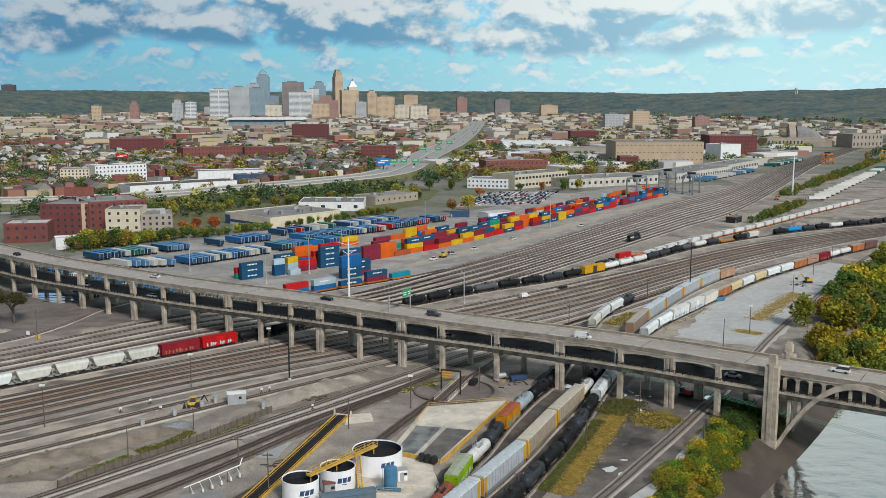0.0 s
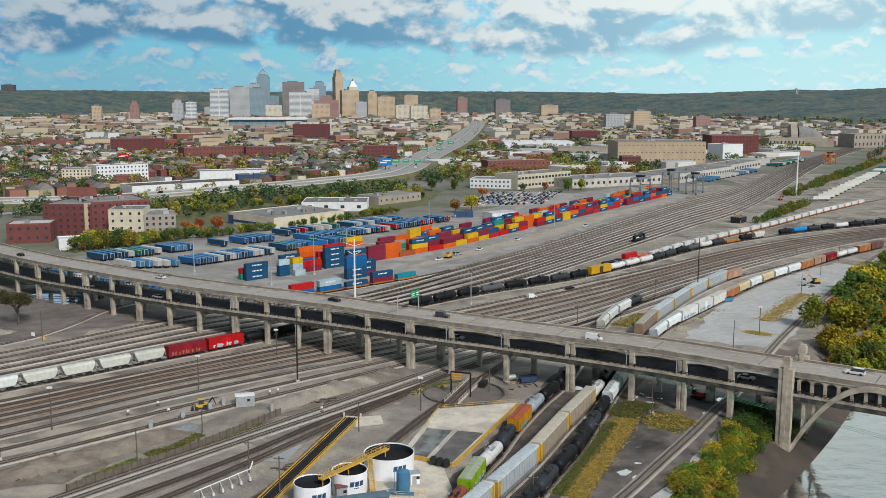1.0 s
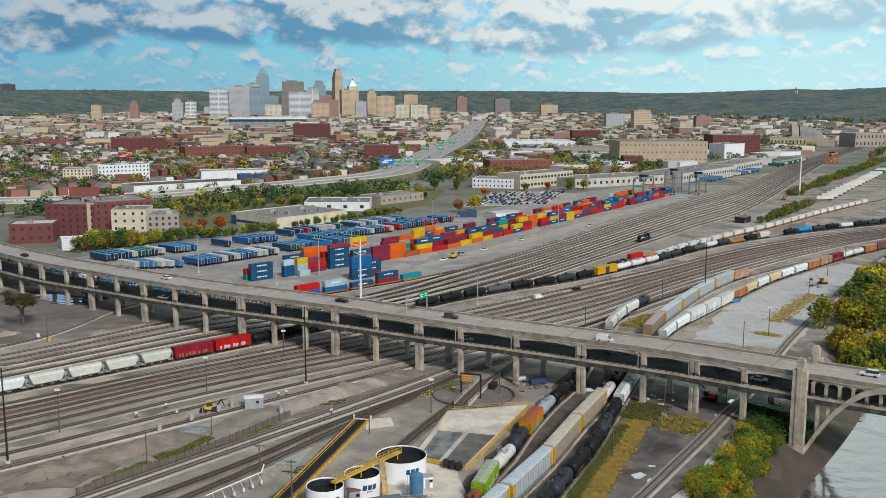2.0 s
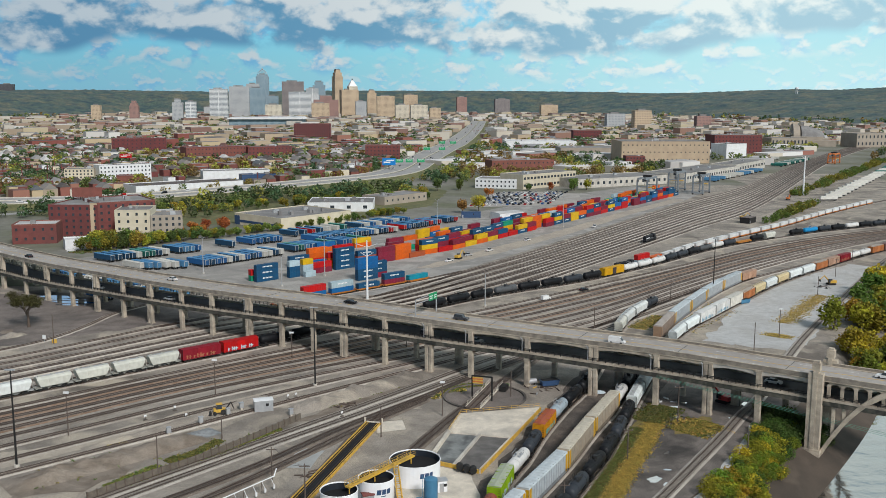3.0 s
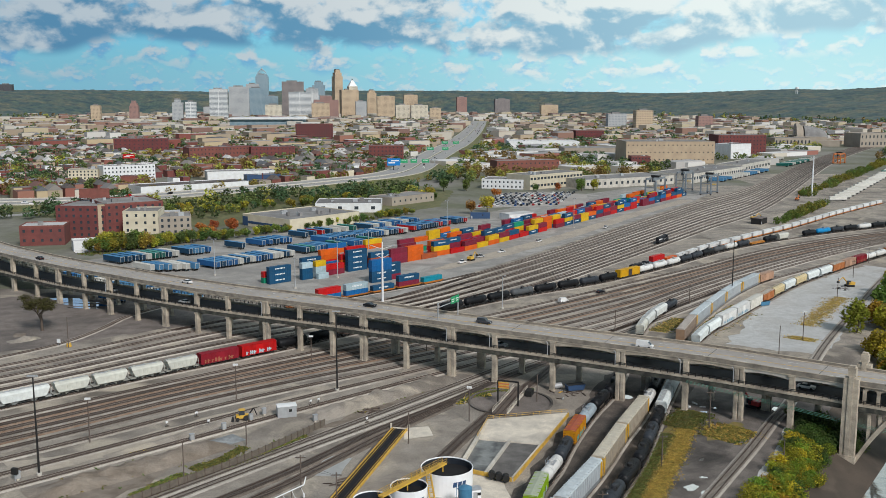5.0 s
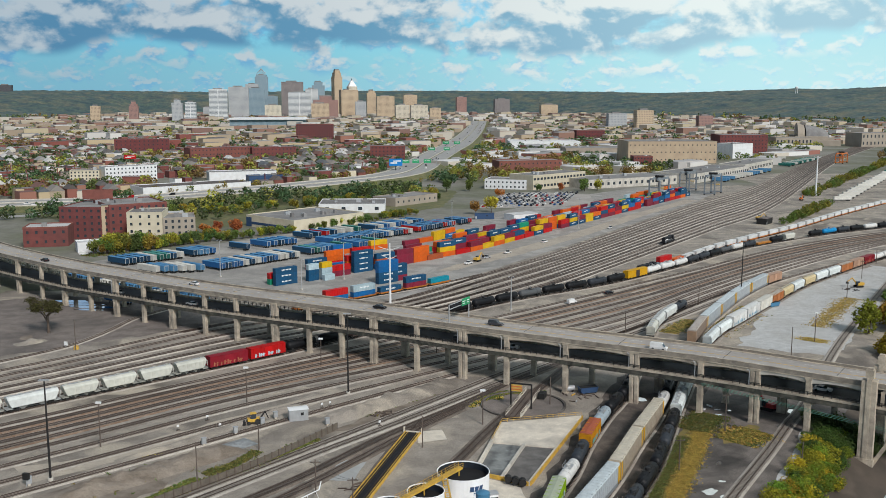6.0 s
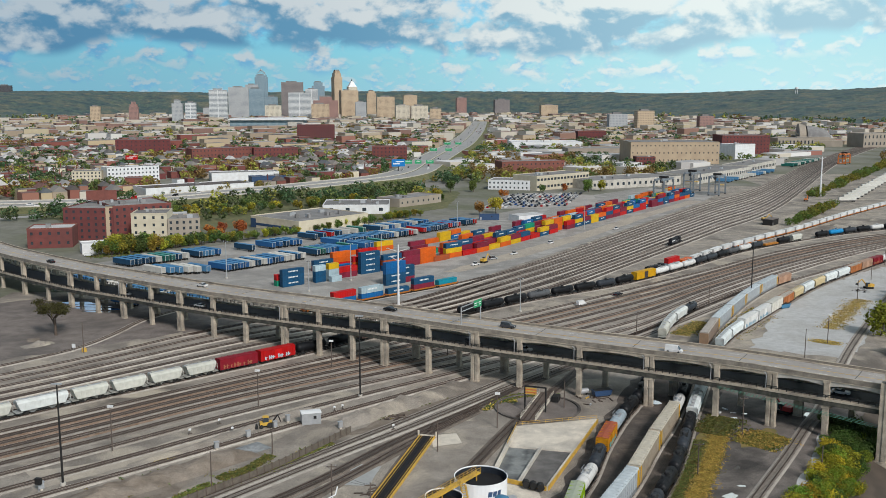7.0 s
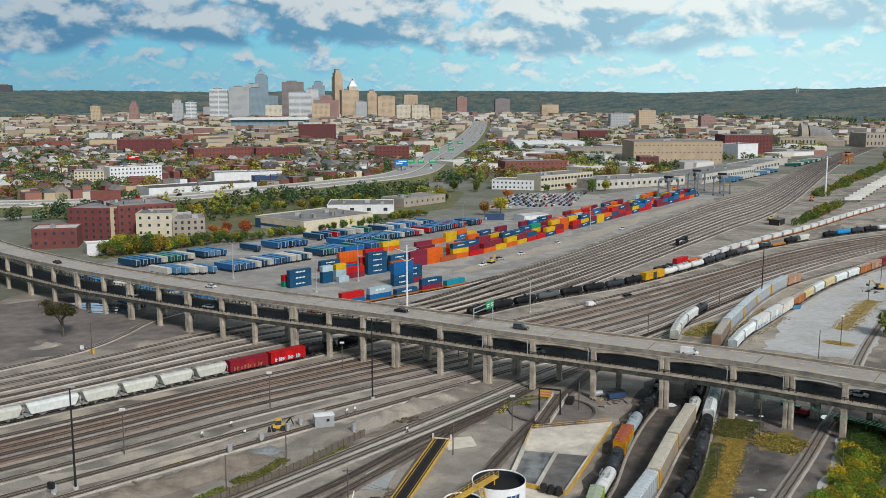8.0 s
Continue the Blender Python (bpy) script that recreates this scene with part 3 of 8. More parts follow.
def build_viaduct():
    via = thing("viaduct", "long double-deck road viaduct of aged stained concrete on tall piers", "viaduct")
    tops = [via_top(p.x) for p in VIA]
    lows = [via_low(p.x) for p in VIA]

    def band(name, material, profile, level, label=""):
        """A closed outline (across, up) drawn along the whole viaduct over the given heights."""
        vs, fs, n = [], [], len(profile)
        rows = list(range(0, len(VIA), 2))
        for i in rows:
            m = via_frame(i)
            vs += [m @ Vector((0, y, level[i] + z)) for y, z in profile]
        for k in range(len(rows) - 1):
            fs += [(k * n + j, (k + 1) * n + j, (k + 1) * n + (j + 1) % n, k * n + (j + 1) % n) for j in range(n)]
        fs += [tuple(range(n)), tuple(range((len(rows) - 1) * n, len(rows) * n))[::-1]]
        return part(name, G().add(vs, fs), M[material], via, label)

    W = VIA_W
    band("upper_deck", "concrete", [(0.25, -1.5), (W - 0.25, -1.5), (W - 0.25, -0.99), (0.25, -0.99)], tops)
    band("upper_roadway", "roadpale", [(0.7, -0.99), (W - 0.7, -0.99), (W - 0.7, -0.86), (0.7, -0.86)], tops, "pale worn roadway")
    band("footway", "concrete", [(0.40, -0.99), (0.7, -0.99), (0.7, -0.72), (0.40, -0.72)], tops, "narrow raised kerb")
    band("footway", "concrete", [(W - 1.3, -0.99), (W - 0.40, -0.99), (W - 0.40, -0.72), (W - 1.3, -0.72)], tops, "narrow raised footway")
    for y in (0.0, W - 0.36):
        band("upper_parapet", "parapet", [(y, -1.35), (y + 0.36, -1.35), (y + 0.36, -0.14), (y, -0.14)], tops, "grime-darkened parapet")
        band("coping", "concrete", [(y - 0.06, -0.14), (y + 0.42, -0.14), (y + 0.42, 0.0), (y - 0.06, 0.0)], tops, "worn coping of the parapet")
    band("string_course", "concrete", [(-0.14, -1.55), (0.2, -1.55), (0.2, -1.35), (-0.14, -1.35)], tops, "projecting ledge below the parapet")
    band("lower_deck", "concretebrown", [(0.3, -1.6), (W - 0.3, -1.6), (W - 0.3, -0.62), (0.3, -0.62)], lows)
    band("lower_roadway", "lowroad", [(1.2, -0.62), (W - 1.2, -0.62), (W - 1.2, -0.52), (1.2, -0.52)], lows, "dark asphalt roadway")
    for y in (-0.6, W - 0.75):
        band("lower_kerb", "concrete", [(y, -0.6), (y + 1.35, -0.6), (y + 1.35, 0.0), (y, 0.0)], lows, "stained edge beam of the lower deck")
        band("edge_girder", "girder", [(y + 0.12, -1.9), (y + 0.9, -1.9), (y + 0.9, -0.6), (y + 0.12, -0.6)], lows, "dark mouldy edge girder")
    for y in (-0.35, W + 0.25):
        for z in (0.45, 0.85):
            band("guard_rail", "darksteel", [(y, z), (y + 0.1, z), (y + 0.1, z + 0.14), (y, z + 0.14)], lows, "dark steel guard rail")
    for k, y0 in enumerate((W / 2 - 0.15, W / 2 + 0.15, W / 2 - 3.3, W / 2 + 3.3)):
        g = G()
        for i in range(4, len(VIA) - 12, 4 if k < 2 else 12):
            g.box(0, 4.2 if k < 2 else 3.2, y0 - 0.07, y0 + 0.07, tops[i] - 0.86, tops[i] - 0.85, via_frame(i))
        part("lane_marking", g, M["yellow" if k < 2 else "white"], via)["kind"] = "stuff"
    g = G()
    for i in range(14, len(VIA) - 12, 30):               # sealed joints across the roadway
        g.box(-0.09, 0.09, 0.72, W - 1.32, tops[i] - 0.86, tops[i] - 0.846, via_frame(i))
    part("road_joint", g, M["asphalt"], via)["kind"] = "stuff"
    # haunched fascia beams between piers, on both sides
    stops = [via_index(x) for x in PIER_X] + [via_index(TOWER_X)]
    for a, b in zip(stops, stops[1:]):
        for y0, y1 in ((0.05, 0.7), (W - 0.7, W - 0.05)):
            g, n, rows = G(), 14, []
            for k in range(n + 1):
                f = a + (b - a) * k / n
                i = min(int(f), len(VIA) - 2)
                m = via_frame(i)
                off = m @ Vector((f - i, 0, 0)) - m.translation
                x = VIA[i].x
                drop = float(np.interp(x, [-90, 0], [1.85, 2.3])) + float(np.interp(x, [-90, 0], [0.5, 0.85])) * abs(2 * k / n - 1) ** 2.2
                rows.append([m @ Vector((0, y, tops[i] + z)) + off for y, z in ((y0, -drop), (y1, -drop), (y1, -1.3), (y0, -1.3))])
            vs = [p for r in rows for p in r]
            fs = [(k * 4 + j, (k + 1) * 4 + j, (k + 1) * 4 + (j + 1) % 4, k * 4 + (j + 1) % 4) for k in range(n) for j in range(4)]
            pale = PIER_X[-3] < VIA[a].x - 2 and y0 < 1
            part("fascia_beam", g.add(vs, fs), M["concretepale" if pale else "concrete"], via, "fresh pale patched beam" if pale else "")
    # piers: a column at each side with a cross beam under each deck
    for x in PIER_X:
        i = via_index(x)
        m, top, low = via_frame(i), tops[i], lows[i]
        half = (1.3 if x in DOUBLE else 0.82)
        for y in (0.5, W - 0.5):
            skew = Matrix.Translation((0 if y < 1 else 4.0, 0, 0))
            mm = m @ skew
            foot = ground_z(*(mm @ Vector((0, y, 0))).xy)
            g = G()

            def shaft(cx, w, z0, z1, d=0.75):
                c = 0.16
                g.prism([(cx - w, y - d + c), (cx - w + c, y - d), (cx + w - c, y - d), (cx + w, y - d + c), (cx + w, y + d - c), (cx + w - c, y + d), (cx - w + c, y + d), (cx - w, y + d - c)], z0, z1, "z", mm)
            if x in DOUBLE:
                for cx in (-0.74, 0.74):
                    shaft(cx, 0.60, foot - 0.5, top - 1.45)
                g.box(-0.2, 0.2, y - 0.5, y + 0.5, foot - 0.5, top - 1.45, mm)
            else:
                shaft(0, 0.8, foot - 0.5, top - 1.45)
            g.box(-half - 0.12, half + 0.12, y - 0.9, y + 0.9, foot - 0.6, foot + 0.25, mm)
            g.box(-half - 0.1, half + 0.1, y - 0.84, y + 0.84, low - 2.75, low - 2.3, mm)
            g.box(-half - 0.06, half + 0.06, y - 0.8, y + 0.8, low - 5.2, low - 5.0, mm)
            g.box(-half - 0.1, half + 0.1, y - 0.82, y + 0.3, top - 2.0, top - 1.3, mm)
            part("pier", g, M["concrete"], via)
        for zz in (low - 3.1, top - 2.7):
            g = G().add([(dx + (4.0 if yy > 1 else 0), yy, zz + dz) for dz in (0, 1.4) for dx, yy in ((-0.45, 0.6), (0.45, 0.6), (0.45, W - 0.6), (-0.45, W - 0.6))],
                        [(3, 2, 1, 0), (4, 5, 6, 7), (0, 1, 5, 4), (1, 2, 6, 5), (2, 3, 7, 6), (3, 0, 4, 7)], m)
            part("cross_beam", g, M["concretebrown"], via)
    # railing posts of the lower deck, slim hanger rods above them
    g, h = G(), G()
    for i in range(6, len(VIA) - 6, 2):
        for y in (-0.3, W + 0.3):
            g.box(-0.09, 0.09, y - 0.09, y + 0.09, lows[i], lows[i] + 1.0, via_frame(i))
        p = via_frame(i) @ Vector((0, W - 0.2, 0))
        h.tube((p.x, p.y, lows[i]), (p.x, p.y, tops[i] - 1.6), 0.035, n=4, caps=False)
    part("railing_post", g, M["darksteel"], via)["kind"] = "stuff"
    part("fence_rod", h, M["galv"], via)["kind"] = "stuff"
    # drain pipes on some piers
    for x in (-160.1, -87.9, -22.4, -9.3, 7.4, 26.1, 43.1, 55.7):
        i = via_index(x)
        q = via_frame(i) @ Vector((-1.5, -0.3, 0))
        part("drain_pipe", G().tube((q.x, q.y, lows[i] + 0.2), (q.x, q.y, tops[i] - 2.2), 0.12).tube((q.x, q.y, tops[i] - 2.2), (q.x - 0.5, q.y + 0.3, tops[i] - 1.7), 0.12), M["galv"], via, "pale metal drain pipe")
    # pylons at the creek
    i = via_index(TOWER_X)
    m, top, low = via_frame(i), tops[i], lows[i]
    for y in (-0.8, W + 0.8):
        foot = ground_z(*(m @ Vector((0, y, 0))).xy)
        g = G()
        for cx in (-1.2, 0.0, 1.2):
            d = 1.3 if cx == 0 else 1.1
            g.box(cx - 0.6, cx + 0.6, y - d, y + d, foot - 1, top + (1.3 if cx == 0 else 0.7), m)
        g.box(-2.2, 2.2, y - 1.6, y + 1.6, foot - 1.5, foot + 1.0, m)
        tip = m @ Matrix.Translation((0, y, 0))
        g.prism([(-1.0, -1.0), (1.0, -1.0), (1.0, 1.0), (-1.0, 1.0)], top + 1.3, top + 3.4, "z", tip)
        g.prism([(-0.7, -0.7), (0.7, -0.7), (0.7, 0.7), (-0.7, 0.7)], top + 3.4, top + 3.9, "z", tip)
        part("pylon", g, M["concrete"], via, "tall stepped concrete pylon")
    # the arch over the creek with its spandrel posts and round-headed openings
    span, rise, z0 = 40.0, 19.5, -4.5
    for y in (0.2, W - 1.2):
        g, n = G(), 30
        vs = []
        for k in range(n + 1):
            u = 2 * k / n - 1
            zc = z0 + rise * (1 - abs(u) ** 2.1)
            xc = 2.0 + span * k / n
            t = 0.7 + 0.35 * abs(u)
            vs += [(xc, y + dy, zc + dz) for dy, dz in ((-0.7, -t), (0.9, -t), (0.9, t), (-0.7, t))]
        fs = [(k * 4 + j, (k + 1) * 4 + j, (k + 1) * 4 + (j + 1) % 4, k * 4 + (j + 1) % 4) for k in range(n) for j in range(4)]
        part("arch_rib", g.add(vs, fs, m), M["concrete"], via)
        for k in range(13):
            x = 3.0 + k * 3.3
            g = G().box(x - 0.4, x + 0.4, y - 0.1, y + 0.6, low - 0.2, top - 2.2, m)
            part("spandrel_post", g, M["concrete"], via)
            arc = [(x + 1.65 + 1.25 * math.cos(math.pi * q / 8), top - 3.0 + 0.95 * math.sin(math.pi * q / 8)) for q in range(9)]
            h = G().prism([(x, top - 1.3), (x, top - 3.1), (x + 0.4, top - 3.1)] + arc[::-1] + [(x + 2.9, top - 3.1), (x + 3.3, top - 3.1), (x + 3.3, top - 1.3)], y, y + 0.5, "y", m)
            part("spandrel_arch", h, M["concrete"], via)
        for k in range(4):                               # tall posts from the springing up to the lower deck
            x = 4.5 + k * 2.6
            u = 2 * (x - 2.0) / span - 1
            part("spandrel_post", G().box(x - 0.4, x + 0.4, y - 0.2, y + 0.6, z0 + rise * (1 - abs(u) ** 2.1), low - 1.2, m), M["concrete"], via)
    return via


viaduct = build_viaduct()

# ---------------------------------------------------------------- railway tracks
TRACKS = {}


def lerp2(a, b, u):
    return [(p[0] + (q[0] - p[0]) * u, p[1] + (q[1] - p[1]) * u) for p, q in zip(a, b)]


def track(key, pts, ties_to=300.0, bed="ballast"):
    """Ballast bed, two rails and, where the camera passes near, single ties."""
    line = curve(pts, 6.0)
    TRACKS[key] = line
    tr = thing("railway_track", "railway track of rusted rails on dark timber ties and ballast", "track", "yard tracks", kind="structure")
    part("ballast_bed", ribbon(G(), line, [(-2.1, -0.12), (-1.55, 0.1), (1.55, 0.1), (2.1, -0.12)]), M[bed], tr)
    part("tie_bed", ribbon(G(), line, [(-1.22, 0.1), (-1.2, 0.13), (1.2, 0.13), (1.22, 0.1)]), M[{"palebed": "paletie", "dirtbed": "trackdirt"}.get(bed, "tiebed")], tr)
    for o in (-0.75, 0.75):
        part("rail", ribbon(G(), line, [(o - 0.12, 0.1), (o - 0.09, 0.28), (o + 0.09, 0.28), (o + 0.12, 0.1)]), M["rail"], tr)
    g, s, end = G(), 0.0, length_of(line)
    fine = curve(pts, 0.75)
    for i, p in enumerate(fine):
        if 175 < p.y < ties_to and -205 < p.x < 110:
            w = sideways(fine, i)
            a = math.degrees(math.atan2(w.y, w.x))
            g.box(-1.32, 1.32, -0.13, 0.13, 0.1, 0.2, pose(p.x, p.y, 0, 0, 0, a))
    if g.v:
        ob = part("ties", g, M["tiegrey" if bed == "palebed" else "tie"], tr)
        ob["kind"] = "stuff"
    return line


# yard A: from the open yard under the viaduct, sweeping away past the container stacks
A0 = [(-248.4, 243), (-163.4, 325.5), (-111.3, 383.4), (-47.6, 424.6), (-4, 489.7), (52.3, 577.6), (181.9, 795.1), (279.7, 947.4), (449.6, 1267.4), (645.1, 1604.1), (923.2, 2035.7)]
A1 = [(-211.2, 221), (-146.4, 287), (-92.2, 337.5), (-24.1, 397.9), (17.3, 442.9), (56.6, 500.7), (149, 640.9), (247.8, 795.8), (486.7, 1268.1), (680.9, 1603.4), (956.5, 2034.1)]
for k in range(13):
    u = k / 12
    pts = lerp2(A0, A1, u)
    if k % 2:
        pts = pts[3:]
        v = lerp2(A0, A1, (k - 1) / 12)
        pts = [v[3], ((pts[1][0] + v[4][0]) / 2, (pts[1][1] + v[4][1]) / 2)] + pts[2:]
    track("A%d" % k, pts)
# the line of the hopper and tank cars
track("T1", [(-227.2, 206.3), (-181.4, 246.6), (-143.2, 282.4), (-121.9, 301.7), (-104.9, 317.2), (-82.6, 337.4), (-49.7, 370.4), (-21, 400.7), (8.8, 428.2), (51.3, 461.1), (92.7, 503.3), (148, 565.7), (219.1, 622.4), (303, 672.9), (447.4, 767.1), (681, 922.8)])
# yard B
B0 = [(-216.5, 200.8), (-138.9, 273.2), (-62.4, 343.8), (-7.1, 391.5), (65.1, 461.2), (107.6, 503.3), (160.7, 558.3), (229.7, 613.2), (320, 666.4), (468.7, 758)]
B1 = [(-189.9, 160.4), (-117.6, 225.5), (-68.7, 271.3), (-42.2, 296.1), (-11.4, 323.6), (38.6, 365.8), (84.2, 425.4), (142.6, 491.3), (208.5, 556.3), (279.6, 613.1), (447.4, 721.2)]
B0 = B0[:2] + [(-100.6, 309)] + B0[2:]
for k, u0 in enumerate((0.0, 0.09, 0.18, 0.27, 0.36, 0.48, 0.62, 0.82, 1.0)):
    left, right = lerp2(B0, B1, u0)[:3], lerp2(B0, B1, k / 8)[4:]
    track("B%d" % k, left + right, bed="rustbed" if k in (1, 2, 4) else "ballast")
# the approach tracks below the fence
track("C0", [(-142, 151.2), (-99.6, 201.6), (-84.7, 220), (-63.4, 245.7), (-45.4, 267.7), (-24.1, 294.2), (-10.3, 311.7), (7.8, 332.8), (41.8, 368.5), (75.7, 409.8), (128.9, 473.9)], bed="palebed")
track("C1", [(-136.7, 149.3), (-95.3, 200.7), (-80.4, 219.1), (-59.2, 244.7), (-41.1, 265.8), (-19.9, 291.5), (-6.1, 308), (12, 329.1), (49.2, 371.2), (86.4, 415.3), (139.5, 477.6)], bed="palebed")
track("C2", [(-124, 149.4), (-83.6, 201.6), (-73, 214.5), (-60.2, 231), (-44.3, 254.8), (-23.1, 281.4), (-7.1, 303.4), (10.9, 324.5)], bed="dirtbed")
track("C3", [(-113.4, 149.3), (-75.1, 201.6), (-59.2, 224.5), (-37.9, 257.6), (-23.1, 278.6)], bed="dirtbed")
track("C4", [(-73, 171.3), (-51.7, 206.2), (-43.2, 237.4), (-36.9, 259.4), (-22, 281.4)], bed="dirtbed")
track("TT", [(-33.7, 217.2), (-22, 246.6), (-12.9, 268.5), (-5, 285), (7.8, 310.8), (22.6, 343.8)], bed="dirtbed")
# tracks of the standing trains by the creek, and the single track on the bank
track("T2", [(-24.1, 160.3), (-10.3, 194.2), (-3.9, 215.3), (1.4, 228.2), (7.8, 247.4), (16.3, 268.5), (28, 295.1), (49.2, 361.2), (63, 391.4), (86.4, 424.4), (139.5, 483.1)])
track("T3", [(-21.9, 160.3), (-7.1, 190.6), (1.4, 206.1), (11, 225.4), (20.5, 247.4), (33.3, 275.9), (62, 351.1), (85.3, 396.9), (110.8, 439.1), (139.5, 474), (213.8, 543.6)])
track("T4", [(-11.3, 160.3), (6.7, 198.8), (14.2, 215.3), (22.7, 233.7), (35.4, 268.5), (42.8, 287.8), (67.2, 348.3), (97, 393.2), (138.4, 450.1), (170.3, 485.9), (209.5, 527), (256.3, 569.2), (351.9, 644.4)])
track("T9", [(4.6, 171.3), (25.9, 201.5), (41.8, 226.3), (53.5, 244.7), (66.2, 265.7), (76.8, 282.3), (110.8, 343.6), (146.9, 402.3), (197.9, 483), (251, 557.3), (351.9, 657.2)], bed="palebed")
# unloading track of the container train, and the tracks of the far trains
track("W1", [(-126.2, 367.8), (-92.2, 400.7), (-75.2, 418.2), (-51.8, 440.2), (-28.4, 462.1), (-7.2, 486.9)], 0)
track("T6", [(65.1, 481.4), (93.8, 512.5), (129.9, 561), (169.2, 606.1), (209.5, 649.9), (281.8, 736.2), (380.6, 842.6), (553.7, 1005.6)], 0)
track("S1", [(-200.6, 299.9), (-168.7, 337.5), (-160.2, 351.2), (-154.9, 369.6), (-150.7, 392.5), (-139, 414.6)], 0)

# ---------------------------------------------------------------- railway cars
def truck_mesh():
    g = G()
    for y in (-0.95, 0.95):
        g.box(-1.35, 1.35, y - 0.12, y + 0.12, 0.62, 0.95)
        for x in (-0.9, 0.9):
            g.tube((x, y - 0.22, 0.76), (x, y - 0.02 if y < 0 else y + 0.02, 0.76), 0.46, n=10)
    g.box(-0.3, 0.3, -1.0, 1.0, 0.6, 1.0)
    return g.mesh("truck")


TRUCK = truck_mesh()


def undercarriage(car, length):
    for x in (-length / 2 + 2.3, length / 2 - 2.3):
        part("truck", TRUCK, M["darksteel"], car, "", pose(x, 0, 0))
    g = G().box(-length / 2 - 0.5, length / 2 + 0.5, -0.22, 0.22, 0.85, 1.15)
    part("centre_sill", g, M["darksteel"], car)


def hopper(length, colour, label):
    car = thing("hopper_car", label, "rail car", "standing freight cars")
    L = length / 2
    body = [(-1.3, 1.45), (1.3, 1.45), (1.54, 1.65), (1.56, 3.85), (1.3, 4.35), (0.6, 4.6), (-0.6, 4.6), (-1.3, 4.35), (-1.56, 3.85), (-1.54, 1.65)]
    inner, outer = L - 0.5, L - 1.6
    vs = []
    for sx in (-1, 1):
        for y, z in body:
            k = min(1.0, max(0.0, (z - 1.5) / 1.9))
            vs.append((sx * (outer + (inner - outer) * k), y, z))
    n = len(body)
    fs = [tuple(range(n)), tuple(range(n, 2 * n))[::-1]] + [(i, n + i, n + (i + 1) % n, (i + 1) % n) for i in range(n)]
    ribs = G().add(vs, fs)
    for k in range(int(length / 1.4)):
        x = -inner + 0.8 + k * 1.4
        for y in (-1.6, 1.54):
            ribs.box(x, x + 0.08, y, y + 0.06, 2.2, 3.8)
    part("body", ribs, paint(colour), car)
    part("roof_walk", G().box(-inner, inner, -0.45, 0.45, 4.6, 4.7), M["galv"], car)
    hatches = G()
    for k in range(max(3, int(length / 3))):
        x = -inner + 1.2 + k * (2 * inner - 2.4) / (max(3, int(length / 3)) - 1)
        hatches.box(x - 0.55, x + 0.55, -0.5, 0.5, 4.7, 4.86)
    part("hatch_cover", hatches, paint(tuple(v * 0.75 for v in colour)), car, "row of loading hatch covers")
    for sx in (-1, 1):
        part("end_platform", G().box(min(sx * L, sx * (L - 1.9)), max(sx * L, sx * (L - 1.9)), -1.5, 1.5, 1.15, 1.35), paint(tuple(v * 0.6 for v in colour)), car)
        g = G()
        for y in (-1.45, 1.45):
            g.tube((sx * (L - 0.1), y, 1.2), (sx * (L - 0.7), y, 3.9), 0.06, n=5)
            g.tube((sx * (L - 1.8), y, 1.3), (sx * (L - 0.75), y, 2.9), 0.07, n=5)
        part("end_frame", g, paint(tuple(v * 0.5 for v in colour)), car)
    for x in (-length * 0.18, length * 0.18):
        g = G().add([(x - 1.6, -1.0, 1.5), (x + 1.6, -1.0, 1.5), (x + 1.6, 1.0, 1.5), (x - 1.6, 1.0, 1.5), (x - 0.4, -0.6, 0.5), (x + 0.4, -0.6, 0.5), (x + 0.4, 0.6, 0.5), (x - 0.4, 0.6, 0.5)],
                    [(0, 1, 5, 4), (1, 2, 6, 5), (2, 3, 7, 6), (3, 0, 4, 7), (4, 5, 6, 7)])
        part("discharge_bay", g, paint(tuple(v * 0.5 for v in colour)), car)
    undercarriage(car, length)
    return car


